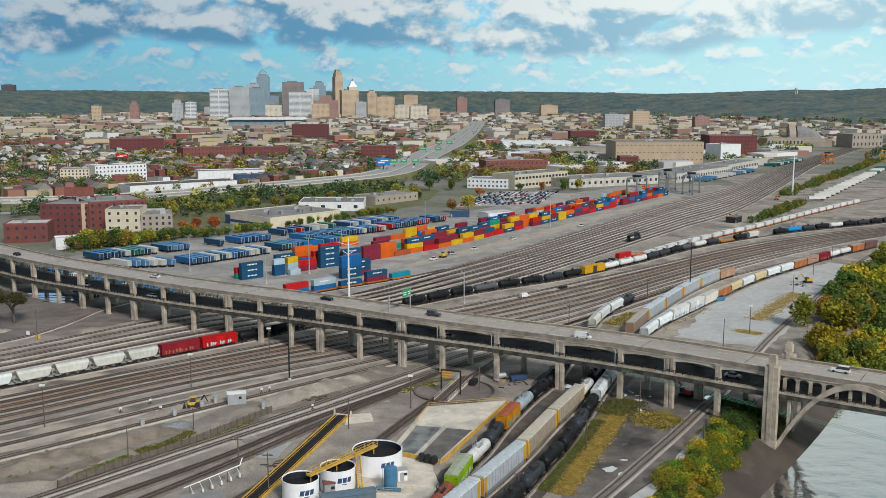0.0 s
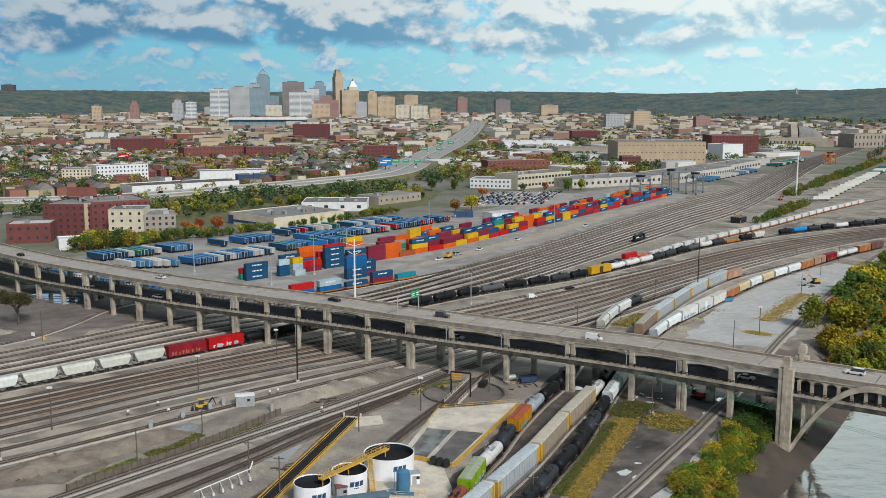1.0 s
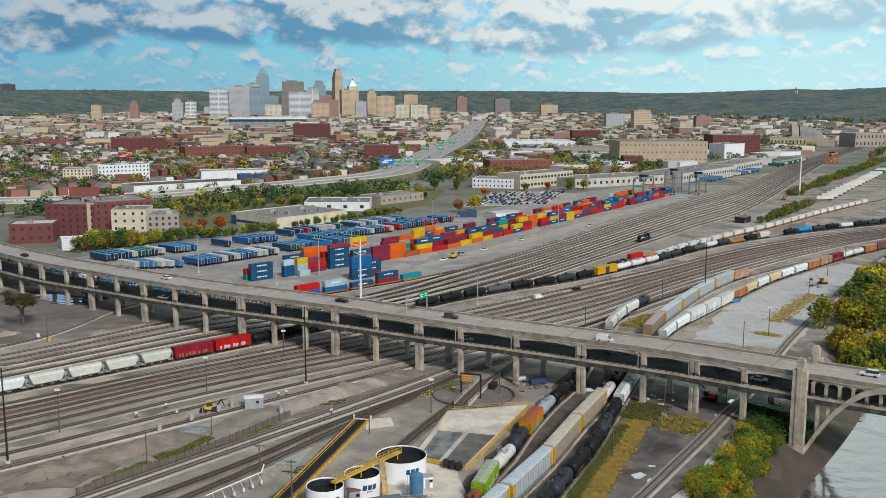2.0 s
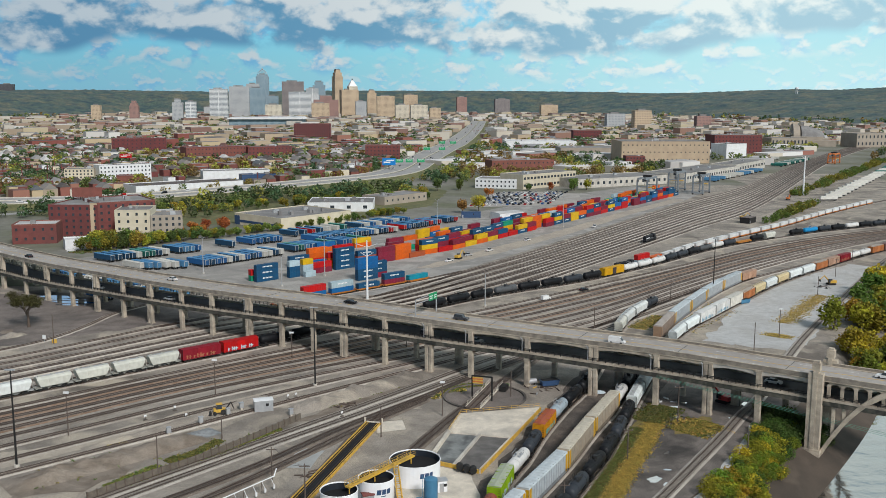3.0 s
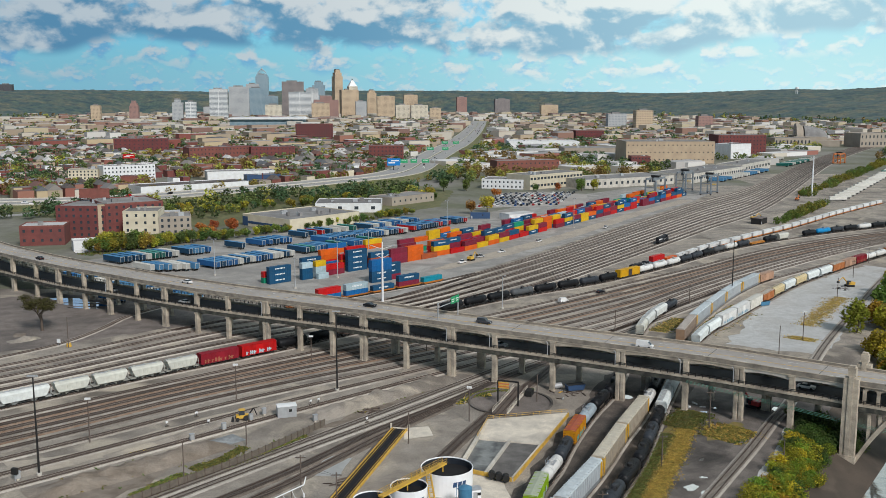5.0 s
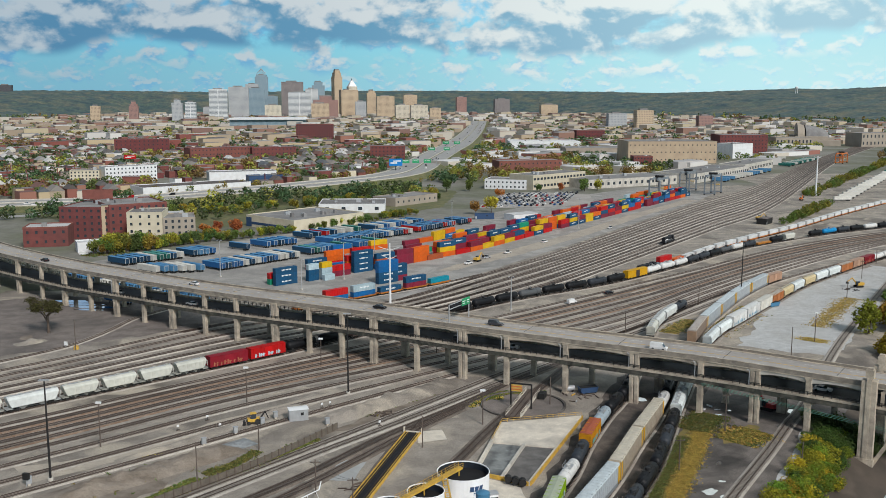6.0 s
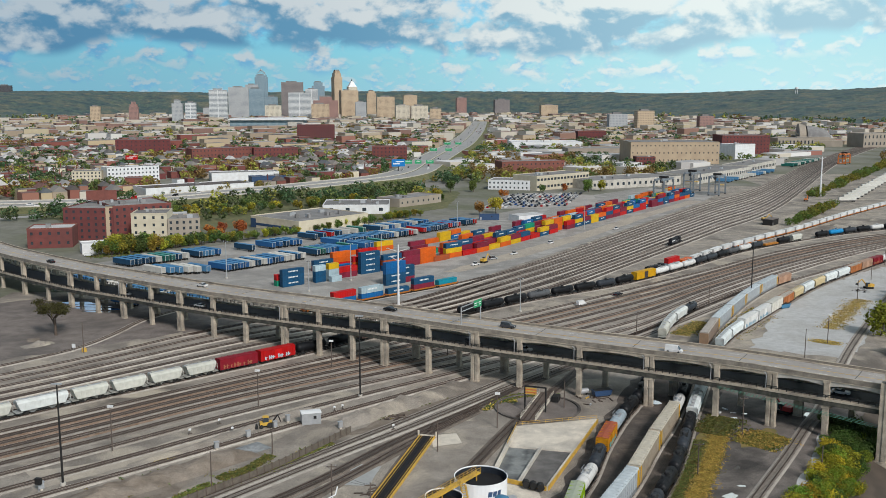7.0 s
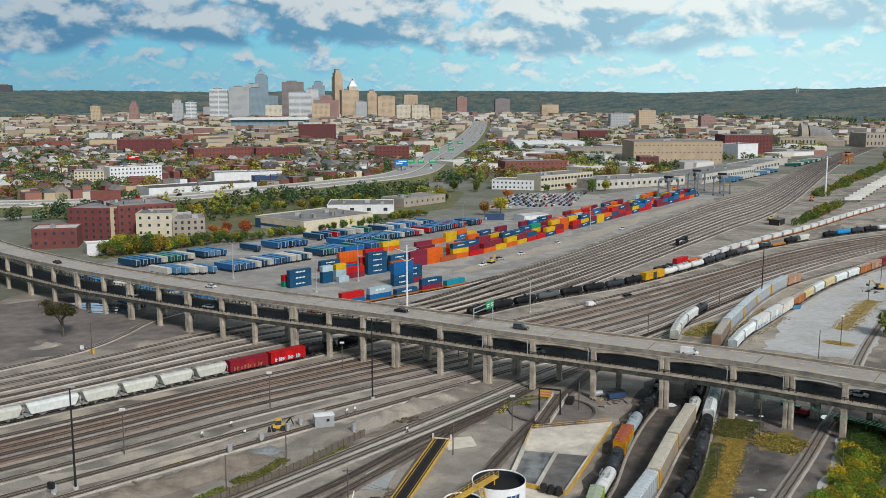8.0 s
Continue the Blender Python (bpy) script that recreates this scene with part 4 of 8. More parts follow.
def boxcar(length, colour, label, roof=None, door=None, bars=None, height=4.6):
    car = thing("boxcar", label, "rail car", "standing freight cars")
    L, H = length / 2 - 0.4, height
    r = G().prism([(-1.55, H - 0.15), (1.55, H - 0.15), (1.55, H - 0.05), (0, H + 0.2), (-1.55, H - 0.05)], -L - 0.03, L + 0.03)
    part("roof", r, paint(roof or tuple(v * 0.9 for v in colour)), car)
    part("body", G().box(-L, L, -1.5, 1.5, 1.1, H - 0.15), paint(colour), car)
    ribs = G()
    n = int(length / 1.05)
    for k in range(n + 1):
        x = -L + 2 * L * k / n
        for y in (-1.58, 1.5):
            ribs.box(x - 0.06, x + 0.06, y, y + 0.08, 1.1, H - 0.2)
        if k % 2 == 0:
            ribs.box(x - 0.05, x + 0.05, -1.5, 1.5, H - 0.02, H + 0.1)
    part("side_ribs", ribs, paint(colour), car)["kind"] = "stuff"
    for y in (-1.64, 1.58):
        part("sliding_door", G().box(-1.5, 1.5, y, y + 0.06, 1.2, H - 0.3), paint(door or tuple(v * 1.1 for v in colour)), car)
    if bars:
        for y in (-1.66, 1.6):
            g = G()
            rng = random.Random(int(length * 10))
            for k in range(9):
                x = -L + 1.0 + rng.random() * 1.2 + k * (L * 1.5 / 9)
                g.box(x, x + 0.5, y, y + 0.05, 1.4, 2.3 + rng.random() * 0.5)
                g.box(x, x + 0.9, y, y + 0.05, 1.7 + rng.random() * 0.4, 2.2)
            part("lettering", g, paint(bars, 0.6, 0.1), car, "sprayed lettering strokes")["kind"] = "stuff"
    for sx in (-1, 1):
        g = G()
        for y in (-1.2, 1.2):
            for k in range(5):
                g.box(sx * (L + 0.1) - 0.03, sx * (L + 0.1) + 0.03, y - 0.2, y + 0.2, 1.3 + k * 0.6, 1.36 + k * 0.6)
        part("ladder", g, M["darksteel"], car)
    undercarriage(car, length)
    return car


def tank_car(length, colour, label, r=1.5, band=None):
    car = thing("tank_car", label, "rail car", "standing freight cars")
    L, zc, n = length / 2 - 0.6, 1.15 + r, 16
    rings = [(-L, 0.25), (-L + 0.12, 0.6), (-L + 0.45, 0.88), (-L + 0.9, 1.0), (L - 0.9, 1.0), (L - 0.45, 0.88), (L - 0.12, 0.6), (L, 0.25)]
    vs = [(x, r * k * math.cos(j * math.tau / n), zc + r * k * math.sin(j * math.tau / n)) for x, k in rings for j in range(n)]
    fs = [(i * n + j, i * n + (j + 1) % n, (i + 1) * n + (j + 1) % n, (i + 1) * n + j) for i in range(len(rings) - 1) for j in range(n)]
    fs += [tuple(range(n))[::-1], tuple(range((len(rings) - 1) * n, len(rings) * n))]
    part("tank", G().add(vs, fs), paint(colour, 0.5), car, "", smooth=True)
    part("dome", G().tube((0, 0, zc + r - 0.15), (0, 0, zc + r + 0.5), 0.55, n=12).tube((0, 0, zc + r + 0.5), (0, 0, zc + r + 0.62), 0.6, 0.4, n=12), paint(tuple(v * 0.7 + 0.02 for v in colour)), car)
    g = G().box(-1.5, 1.5, -0.95, 0.95, zc + r - 0.12, zc + r - 0.04)
    for y in (-0.95, 0.95):
        g.box(-1.5, 1.5, y - 0.03, y + 0.03, zc + r + 0.75, zc + r + 0.82)
        for x in (-1.5, 0, 1.5):
            g.box(x - 0.03, x + 0.03, y - 0.03, y + 0.03, zc + r - 0.1, zc + r + 0.8)
    part("platform", g, M["galv" if sum(colour) > 0.6 else "darksteel"], car)
    for x in (-L + 1.8, L - 1.8):
        part("saddle", G().box(x - 0.5, x + 0.5, -1.2, 1.2, 0.9, zc - 0.8), M["darksteel"], car)
    for x in (-L * 0.5, L * 0.5):
        part("strap", G().tube((x - 0.04, 0, zc), (x + 0.04, 0, zc), r + 0.03, n=20), paint(tuple(v * 0.8 for v in colour)), car)
    if band:
        part("painted_band", G().tube((-L * 0.25, 0, zc), (L * 0.25, 0, zc), r + 0.012, n=24, caps=False), paint(band), car, smooth=True)
    part("side_sill", G().box(-L - 0.3, L + 0.3, -1.4, -1.25, 0.95, 1.15).box(-L - 0.3, L + 0.3, 1.25, 1.4, 0.95, 1.15), M["darksteel"], car)
    undercarriage(car, length)
    return car


def autorack(length, colour, label, roof, ends):
    car = thing("autorack_car", label, "rail car", "standing freight cars")
    L, H = length / 2 - 0.45, 5.65
    r = G().prism([(-1.52, H - 0.4), (1.52, H - 0.4), (1.4, H - 0.12), (0.8, H), (-0.8, H), (-1.4, H - 0.12)], -L, L)
    for k in range(int(length / 1.5) + 1):
        x = -L + 2 * L * k / int(length / 1.5)
        r.box(x - 0.05, x + 0.05, -1.45, 1.45, H - 0.1, H + 0.05)
    part("roof", r, paint(roof), car)
    part("body", G().box(-L, L, -1.5, 1.5, 1.0, H - 0.4), paint(colour), car)
    ribs = G()
    n = int(length / 1.5)
    for k in range(n + 1):
        x = -L + 2 * L * k / n
        for y in (-1.57, 1.5):
            ribs.box(x - 0.09, x + 0.09, y, y + 0.07, 1.0, H - 0.4)
    part("side_ribs", ribs, paint(colour), car)["kind"] = "stuff"
    for sx in (-1, 1):
        a, b = sorted((sx * (L - 1.6), sx * (L + 0.06)))
        part("end_door", G().box(a, b, -1.56, 1.56, 1.0, H - 0.45), paint(ends), car, "yellow end panels")
    for y in (-1.56, 1.51):
        part("side_sill", G().box(-L, L, y, y + 0.05, 0.7, 1.6), paint(tuple(v * 0.55 for v in colour)), car)
    undercarriage(car, length)
    return car


def locomotive(length, colour, label):
    car = thing("locomotive", label, "locomotive", "yard locomotives")
    L = length / 2
    c = paint(colour)
    part("underframe", G().box(-L, L, -1.5, 1.5, 1.1, 1.6), c, car)
    part("hood", G().prism([(-0.9, 1.6), (0.9, 1.6), (0.9, 3.9), (0.6, 4.2), (-0.6, 4.2), (-0.9, 3.9)], -L + 0.8, L - 4.6), c, car)
    part("cab", G().prism([(-1.45, 1.6), (1.45, 1.6), (1.45, 4.1), (1.0, 4.45), (-1.0, 4.45), (-1.45, 4.1)], L - 4.6, L - 2.2), c, car)
    part("nose", G().prism([(-0.9, 1.6), (0.9, 1.6), (0.9, 2.9), (-0.9, 2.9)], L - 2.2, L - 0.6), c, car)
    part("cab_window", G().box(L - 2.25, L - 2.15, -1.2, 1.2, 3.2, 3.9).box(L - 4.2, L - 2.8, -1.5, -1.44, 3.2, 3.9), M["glass"], car)
    for x in (-L + 2.4, -L + 5.0, 0):
        part("roof_fan", G().tube((x, 0, 4.15), (x, 0, 4.4), 0.6, n=12), M["darksteel"], car)
    part("fuel_tank", G().box(-2.4, 2.4, -1.3, 1.3, 0.35, 1.1), M["darksteel"], car)
    part("white_marks", G().box(-L + 2, -L + 7, -0.95, -0.9, 2.4, 3.0).box(-L + 2, -L + 7, 0.9, 0.95, 2.4, 3.0), M["white"], car)
    for y in (-1.45, 1.45):
        g = G()
        for k in range(9):
            x = -L + 0.6 + k * (length - 6) / 8
            g.tube((x, y, 1.6), (x, y, 2.6), 0.04, n=4)
        g.box(-L + 0.5, L - 5, y - 0.04, y + 0.04, 2.56, 2.64)
        part("handrail", g, M["galv"], car)
    undercarriage(car, length)
    return car


def well_car(length, label="rust-orange well car for containers"):
    car = thing("well_car", label, "rail car", "standing freight cars")
    L = length / 2
    g = G().box(-L + 1.6, L - 1.6, -1.5, 1.5, 0.55, 0.75)
    for y in (-1.5, 1.38):
        g.prism([(-L + 0.9, 0.95), (-L + 2.0, 0.55), (L - 2.0, 0.55), (L - 0.9, 0.95), (L - 0.9, 1.35), (-L + 0.9, 1.35)], y, y + 0.12, "y")
    part("well", g, paint((0.42, 0.16, 0.05)), car)
    for sx in (-1, 1):
        a, b = sorted((sx * (L - 1.8), sx * L))
        part("end_deck", G().box(a, b, -1.35, 1.35, 0.95, 1.2), paint((0.42, 0.16, 0.05)), car)
    undercarriage(car, length)
    return car


# ---------------------------------------------------------------- containers
C_COLOURS = {
    "dark blue": (0.02, 0.075, 0.15), "blue": (0.03, 0.13, 0.32), "red": (0.45, 0.03, 0.03), "orange": (0.62, 0.14, 0.02), "yellow": (0.62, 0.40, 0.03),
    "dark red": (0.20, 0.03, 0.05), "teal": (0.03, 0.26, 0.34), "pale blue": (0.42, 0.52, 0.56), "white": (0.68, 0.69, 0.68), "green": (0.03, 0.27, 0.16), "rust": (0.36, 0.10, 0.05),
}
_containers, FAR_BOXES = {}, {}


def container_proto(colour, length, marks):
    rgb = C_COLOURS[colour]
    size = "forty-foot" if length > 9 else "twenty-foot"
    c = thing("shipping_container", "%s corrugated steel %s shipping container in the yard" % (colour, size), "container", "stacked containers")
    L, W, H = length / 2, 1.22, 2.7
    n = int(length / 0.9)
    side = []
    for k in range(n):
        x0, q = -L + 0.12 + (2 * L - 0.24) * k / n, (2 * L - 0.24) / n / 4
        side += [(x0, -W + 0.02), (x0 + q, -W + 0.02), (x0 + 1.5 * q, -W + 0.07), (x0 + 3.5 * q, -W + 0.07)]
    side.append((L - 0.12, -W + 0.02))
    outline = side + [(x, -y) for x, y in side[::-1]]
    nn = len(outline)
    g = G().add([(x, y, 0.12) for x, y in outline] + [(x, y, H - 0.06) for x, y in outline], [(i, (i + 1) % nn, nn + (i + 1) % nn, nn + i) for i in range(nn)])
    half = len(side)
    g.f += [(nn + i, nn + i + 1, nn + nn - 2 - i, nn + nn - 1 - i) for i in range(half - 1)]
    f = g
    for x in (-L, L - 0.14):
        for y in (-W, W - 0.14):
            f.box(x, x + 0.14, y, y + 0.14, 0, H)
    for z in (0, H - 0.12):
        for y in (-W, W - 0.1):
            f.box(-L + 0.14, L - 0.14, y, y + 0.1, z, z + 0.12)
        for x in (-L, L - 0.1):
            f.box(x, x + 0.1, -W + 0.14, W - 0.14, z, z + 0.12)
    part("shell", f, paint(rgb), c)
    d = G().box(-L - 0.03, -L + 0.03, -1.16, 1.16, 0.14, H - 0.14)
    part("door", d, paint(tuple(v * 0.9 for v in rgb)), c)
    if marks:
        for y in (-W - 0.012, W + 0.0):
            g = G()
            for k in range(7):
                x = -L * 0.45 + k * L * 0.13
                g.box(x, x + L * 0.09, y, y + 0.012, 1.35, 1.95)
            part("side_marking", g, M["white"], c, "row of plain pale bars")
    return c


def container(x, y, z, heading, colour, length=12.2, marks=False):
    key = (colour, length, marks)
    m = pose(x, y, z, 0, 0, heading)
    if y > 690 and x < 202 and z < 20 and not marks:
        FAR_BOXES.setdefault(colour, G()).box(-length / 2, length / 2, -1.22, 1.22, 0, 2.7, m)
        return None
    if key not in _containers:
        _containers[key] = container_proto(*key)
        _containers[key].matrix_basis = m
        return _containers[key]
    return copy_thing(_containers[key], m)


# ---------------------------------------------------------------- trains
_cars = {}
RAIL_Z = 0.0
STYLE = {
    "wh": lambda: hopper(11.4, (0.62, 0.62, 0.56), "pale grey covered hopper car with dark end frames"),
    "whl": lambda: hopper(15.4, (0.66, 0.68, 0.66), "long pale grey covered hopper car"),
    "gh": lambda: hopper(15.0, (0.36, 0.37, 0.36), "grey covered hopper car with roof hatches"),
    "whx": lambda: hopper(15.6, (0.72, 0.76, 0.75), "clean white covered hopper car with roof hatches"),
    "cream_h": lambda: hopper(15.0, (0.62, 0.52, 0.33), "cream covered hopper car with hatches"),
    "red": lambda: boxcar(14.4, (0.46, 0.025, 0.03), "bright red boxcar with sprayed marks", bars=(0.5, 0.62, 0.66)),
    "dred": lambda: boxcar(14.6, (0.23, 0.025, 0.035), "dark red boxcar with a few sprayed marks", bars=(0.36, 0.16, 0.10)),
    "green": lambda: boxcar(14.4, (0.27, 0.42, 0.03), "lime green boxcar with grey roof and sprayed marks", roof=(0.42, 0.46, 0.36), bars=(0.5, 0.6, 0.62)),
    "orange": lambda: boxcar(13.5, (0.52, 0.25, 0.03), "orange boxcar with a rust-red roof and sprayed marks", roof=(0.33, 0.10, 0.06), bars=(0.2, 0.42, 0.4)),
    "ybox": lambda: boxcar(17.4, (0.62, 0.36, 0.04), "yellow boxcar with a dark sliding door", door=(0.06, 0.05, 0.05)),
    "wbox": lambda: boxcar(16.5, (0.72, 0.72, 0.70), "tall white refrigerator boxcar with sprayed marks", bars=(0.25, 0.4, 0.5), height=5.0),
    "wbox2": lambda: boxcar(16.5, (0.68, 0.66, 0.60), "tall off-white boxcar with faded sides", height=5.0),
    "rustbox": lambda: boxcar(15.5, (0.40, 0.17, 0.08), "faded rust-brown boxcar with pale roof", roof=(0.45, 0.40, 0.34)),
    "pinkbox": lambda: boxcar(15.5, (0.45, 0.30, 0.22), "sun-faded pinkish boxcar with ribbed sides"),
    "brown": lambda: boxcar(15.5, (0.16, 0.09, 0.08), "dark brown boxcar with rusty doors"),
    "gon": lambda: boxcar(15.0, (0.20, 0.14, 0.12), "low brown open freight car", height=2.7),
    "bt": lambda: tank_car(13.6, (0.008, 0.009, 0.011), "black tank car with a ladder platform"),
    "bt2": lambda: tank_car(15.0, (0.018, 0.018, 0.02), "long black tank car"),
    "dt": lambda: tank_car(13.0, (0.035, 0.040, 0.048), "dark grey tank car with streaked sides", 1.5),
    "gt": lambda: tank_car(13.0, (0.38, 0.44, 0.48), "pale blue-grey tank car with platform", 1.55),
    "wt": lambda: tank_car(13.4, (0.70, 0.70, 0.68), "white tank car with ladder platform", 1.5),
    "rt": lambda: tank_car(13.0, (0.28, 0.09, 0.06), "rust-red tank car with platform", 1.5),
    "blt": lambda: tank_car(15.0, (0.04, 0.25, 0.50), "bright blue tank car with platform", 1.5),
    "grt": lambda: tank_car(14.0, (0.09, 0.095, 0.10), "plain grey tank car with platform", 1.45),
    "ar": lambda: autorack(25.2, (0.42, 0.45, 0.47), "grey autorack car with yellow end panels", (0.55, 0.60, 0.62), (0.60, 0.36, 0.05)),
    "arw": lambda: autorack(25.2, (0.38, 0.33, 0.265), "weathered tan autorack car with yellow end panels", (0.54, 0.50, 0.42), (0.60, 0.36, 0.05)),
    "arb": lambda: autorack(25.2, (0.30, 0.245, 0.205), "brown weathered autorack car", (0.46, 0.42, 0.38), (0.32, 0.22, 0.15)),
    "loco": lambda: locomotive(18.0, (0.015, 0.016, 0.02), "black diesel locomotive with white side marks"),
    "well": lambda: well_car(14.5),
    "flat": lambda: boxcar(15.0, (0.45, 0.20, 0.06), "low rust-orange flat car with end bulkheads", height=1.9),
}
LENGTH = {"wh": 11.9, "whl": 15.9, "gh": 15.4, "whx": 16.0, "cream_h": 15.4, "red": 14.8, "dred": 15.0, "green": 14.9, "orange": 14.0, "bt": 14.2, "bt2": 15.6, "dt": 13.6, "gt": 13.6,
          "wt": 14.0, "rt": 13.6, "blt": 15.6, "grt": 14.6, "ar": 25.6, "arw": 25.6, "arb": 25.6, "loco": 18.6, "well": 15.2, "ybox": 18.0, "wbox": 17.0, "wbox2": 17.0}


def put_car(kind, m):
    if kind not in _cars:
        _cars[kind] = STYLE[kind]()
        _cars[kind].matrix_basis = m
        return _cars[kind]
    return copy_thing(_cars[kind], m)


def train(key, x, y, cars, lead=0):
    """Cars coupled along a track; the rear end of car number lead stands at (x, y)."""
    line = TRACKS[key]
    s = nearest_length(line, x, y) - sum(LENGTH.get(k, 16.0) for k in cars[:lead])
    for kind in cars:
        L = LENGTH.get(kind, 16.0)
        p, q = at_length(line, s + L * 0.15)[0], at_length(line, s + L * 0.85)[0]
        c, a = (p + q) / 2, math.degrees(math.atan2(q.y - p.y, q.x - p.x))
        if kind != "gap":
            put_car(kind, pose(c.x, c.y, RAIL_Z, 0, 0, a))
        if kind == "well" and WELL_LOADS:
            for level, col in enumerate(WELL_LOADS.pop(0)):
                container(c.x, c.y, RAIL_Z + 0.76 + 2.72 * level, a, col, 12.2, col in ("pale blue", "dark blue"))
        s += L


WELL_LOADS = [("red",), ("blue", "red"), ("blue", "pale blue"), ("dark blue",), ("dark red", "dark blue"), ("teal",)]
train("W1", -79.2, 414.2, ["well"] * 6, 1)
WELL_LOADS[:] = [("pale blue", "red"), ("orange",)] + [("white",)] * 24
train("T6", 82.0, 499.8, ["loco", "well", "well"] + ["well"] * 24, 1)
WELL_LOADS[:] = []
train("A11", 114, 574.1, ["loco"])
train("T1", -105.1, 317.0, ["wh", "wh", "wh", "whl", "wh", "wh", "wh", "wh", "dred", "red", "bt", "bt", "gon", "bt"], 8)
train("T1", 60.2, 469.4, ["bt", "bt", "bt", "grt", "bt", "bt", "dt", "bt", "ybox", "wt", "wt", "wt", "dt", "dt", "bt", "grt", "wt", "dt", "flat", "bt", "wh", "gap", "bt", "blt", "dt", "bt", "wt", "bt", "dt", "bt", "bt", "orange", "bt", "bt", "bt"], 8)
train("T2", -7.4, 203.1, ["bt", "rt", "rt", "green", "wt", "dt", "orange", "gt", "bt", "bt", "bt"], 3)
train("T2", 47.8, 357.3, ["wh", "whl", "whl", "dt"])
train("T3", 9.9, 223.2, ["ar", "ar", "ar", "arw", "arw", "wt", "bt", "bt"], 3)
train("T3", 60.2, 346.8, ["arb", "ar", "ar", "ar", "ar", "pinkbox"])
train("T4", 34.1, 267.9, ["bt", "bt", "dt", "bt", "bt", "dt", "bt", "whx", "whx", "gh", "whx"], 7)
train("T4", 64.6, 343.0, ["whx", "whx", "wbox", "wbox", "wbox2", "rustbox", "cream_h", "whx", "cream_h", "whx", "whx", "rustbox", "pinkbox", "dred", "wt", "wt", "rustbox", "brown"])

# ---------------------------------------------------------------- container stacks
def stack_row(pts, pitch, palette, seed, most, gaps=0.1, offset=0.0, skip=0.0):
    line = curve(pts, 3.0)
    rng = random.Random(seed)
    s, end = skip + 7.0, length_of(line)
    while s < end - 6:
        if rng.random() > gaps:
            p, a = at_length(line, s)
            n = Vector((math.sin(radians(a)), -math.cos(radians(a)), 0))
            q = p - n * offset
            for k in range(rng.randint(1, most)):
                col = rng.choice(palette)
                container(q.x + rng.uniform(-0.1, 0.1), q.y, -0.04 + 2.72 * k, a + rng.uniform(-0.6, 0.6), col, 12.2, col in ("dark blue", "blue") and k % 2 == 0)
        s += pitch


def stack(x, y, heading, colours, length=12.2):
    for k, c in enumerate(colours):
        container(x, y, -0.04 + 2.72 * k, heading, c, length, c in ("dark blue", "pale blue") and length > 9)


# the near group beside the unloading track
stack(-101.8, 462.3, 43, ["dark blue"] * 3)
stack(-105, 465.1, 43, ["green", "red"])
stack(-90.1, 471.4, 43, ["dark blue", "dark blue", "pale blue"], 6.1)
stack(-84.3, 477, 42, ["pale blue", "pale blue", "yellow"], 6.1)
stack(-82.6, 473.3, 43, ["pale blue"], 6.1)
stack(-78.4, 484.3, 43, ["dark red", "red"])
stack(-81.6, 488.9, 42, ["dark red", "blue"])
stack(-67.8, 495.3, 43, ["dark blue"] * 4)
stack(-72, 499, 44, ["yellow", "orange", "red"])
stack(-57.1, 504.4, 43, ["blue", "rust", "dark blue"])
stack(-61.4, 508.1, 42, ["dark red", "dark red"])
stack(-53.9, 465.8, 43, ["dark blue", "dark blue", "blue", "blue"])
stack(-49.7, 470.5, 44, ["dark red", "dark blue", "dark blue"])
stack(-92.2, 503.5, 43, ["dark red", "dark blue"])
stack(-83.7, 512.8, 43, ["red", "orange", "orange"])
stack(-71, 522.8, 42, ["red", "red", "red"])
stack(-47.6, 516.4, 46, ["dark red", "dark red", "dark red"])
stack(-39.1, 525.6, 48, ["orange", "orange", "orange"])
stack(-31.6, 532.9, 47, ["rust"])
stack(-43.3, 532.9, 48, ["red", "dark red", "dark red"])
P1 = ["red", "dark red", "dark red", "yellow", "yellow", "blue", "dark blue", "orange", "red", "dark blue"]
P2 = ["red", "dark red", "yellow", "blue", "dark blue", "dark blue", "dark red", "orange", "green", "pale blue"]
FRONT = [(-28.4, 536.5), (-12.5, 553), (4.5, 576.8), (47, 641.9), (91.6, 709), (129.8, 766.7), (196.8, 867.5)]
stack_row(FRONT, 12.9, P1, 11, 3, 0.04, 2.0)
stack_row(FRONT, 12.9, P1, 12, 3, 0.08, 5.0)
stack_row(FRONT, 12.9, P2, 13, 3, 0.2, 8.0, 30)
stack_row(FRONT, 12.9, P2, 14, 3, 0.15, 17.0, 20)
stack_row(FRONT, 12.9, P2, 15, 3, 0.15, 20.0)
stack_row(FRONT, 12.9, P2, 16, 2, 0.3, 30.0, 90)
stack_row([(-89.1, 545.8), (-60.4, 570.5), (-30.6, 602.7), (-9.3, 639.2)], 12.9, ["red", "dark red", "orange", "yellow", "blue"], 17, 2, 0.25, 0)

far_boxes = thing("far_containers", "stacks of many coloured containers at the far end of the terminal", "containers", kind="stuff")
for col, g in FAR_BOXES.items():
    part("boxes", g, paint(C_COLOURS[col]), far_boxes)["kind"] = "stuff"

# ---------------------------------------------------------------- truck trailers
_trailers = {}
AXLE = G().tube((0, -1.2, 0), (0, -0.9, 0), 0.5, n=12).tube((0, 0.9, 0), (0, 1.2, 0), 0.5, n=12).tube((0, -0.9, 0), (0, 0.9, 0), 0.1, n=6).mesh("axle")
T_COLOURS = {"blue": (0.045, 0.13, 0.30), "dark blue": (0.022, 0.06, 0.11), "white": (0.66, 0.65, 0.60), "green": (0.03, 0.13, 0.11), "pale blue": (0.12, 0.26, 0.42), "red": (0.42, 0.03, 0.03)}


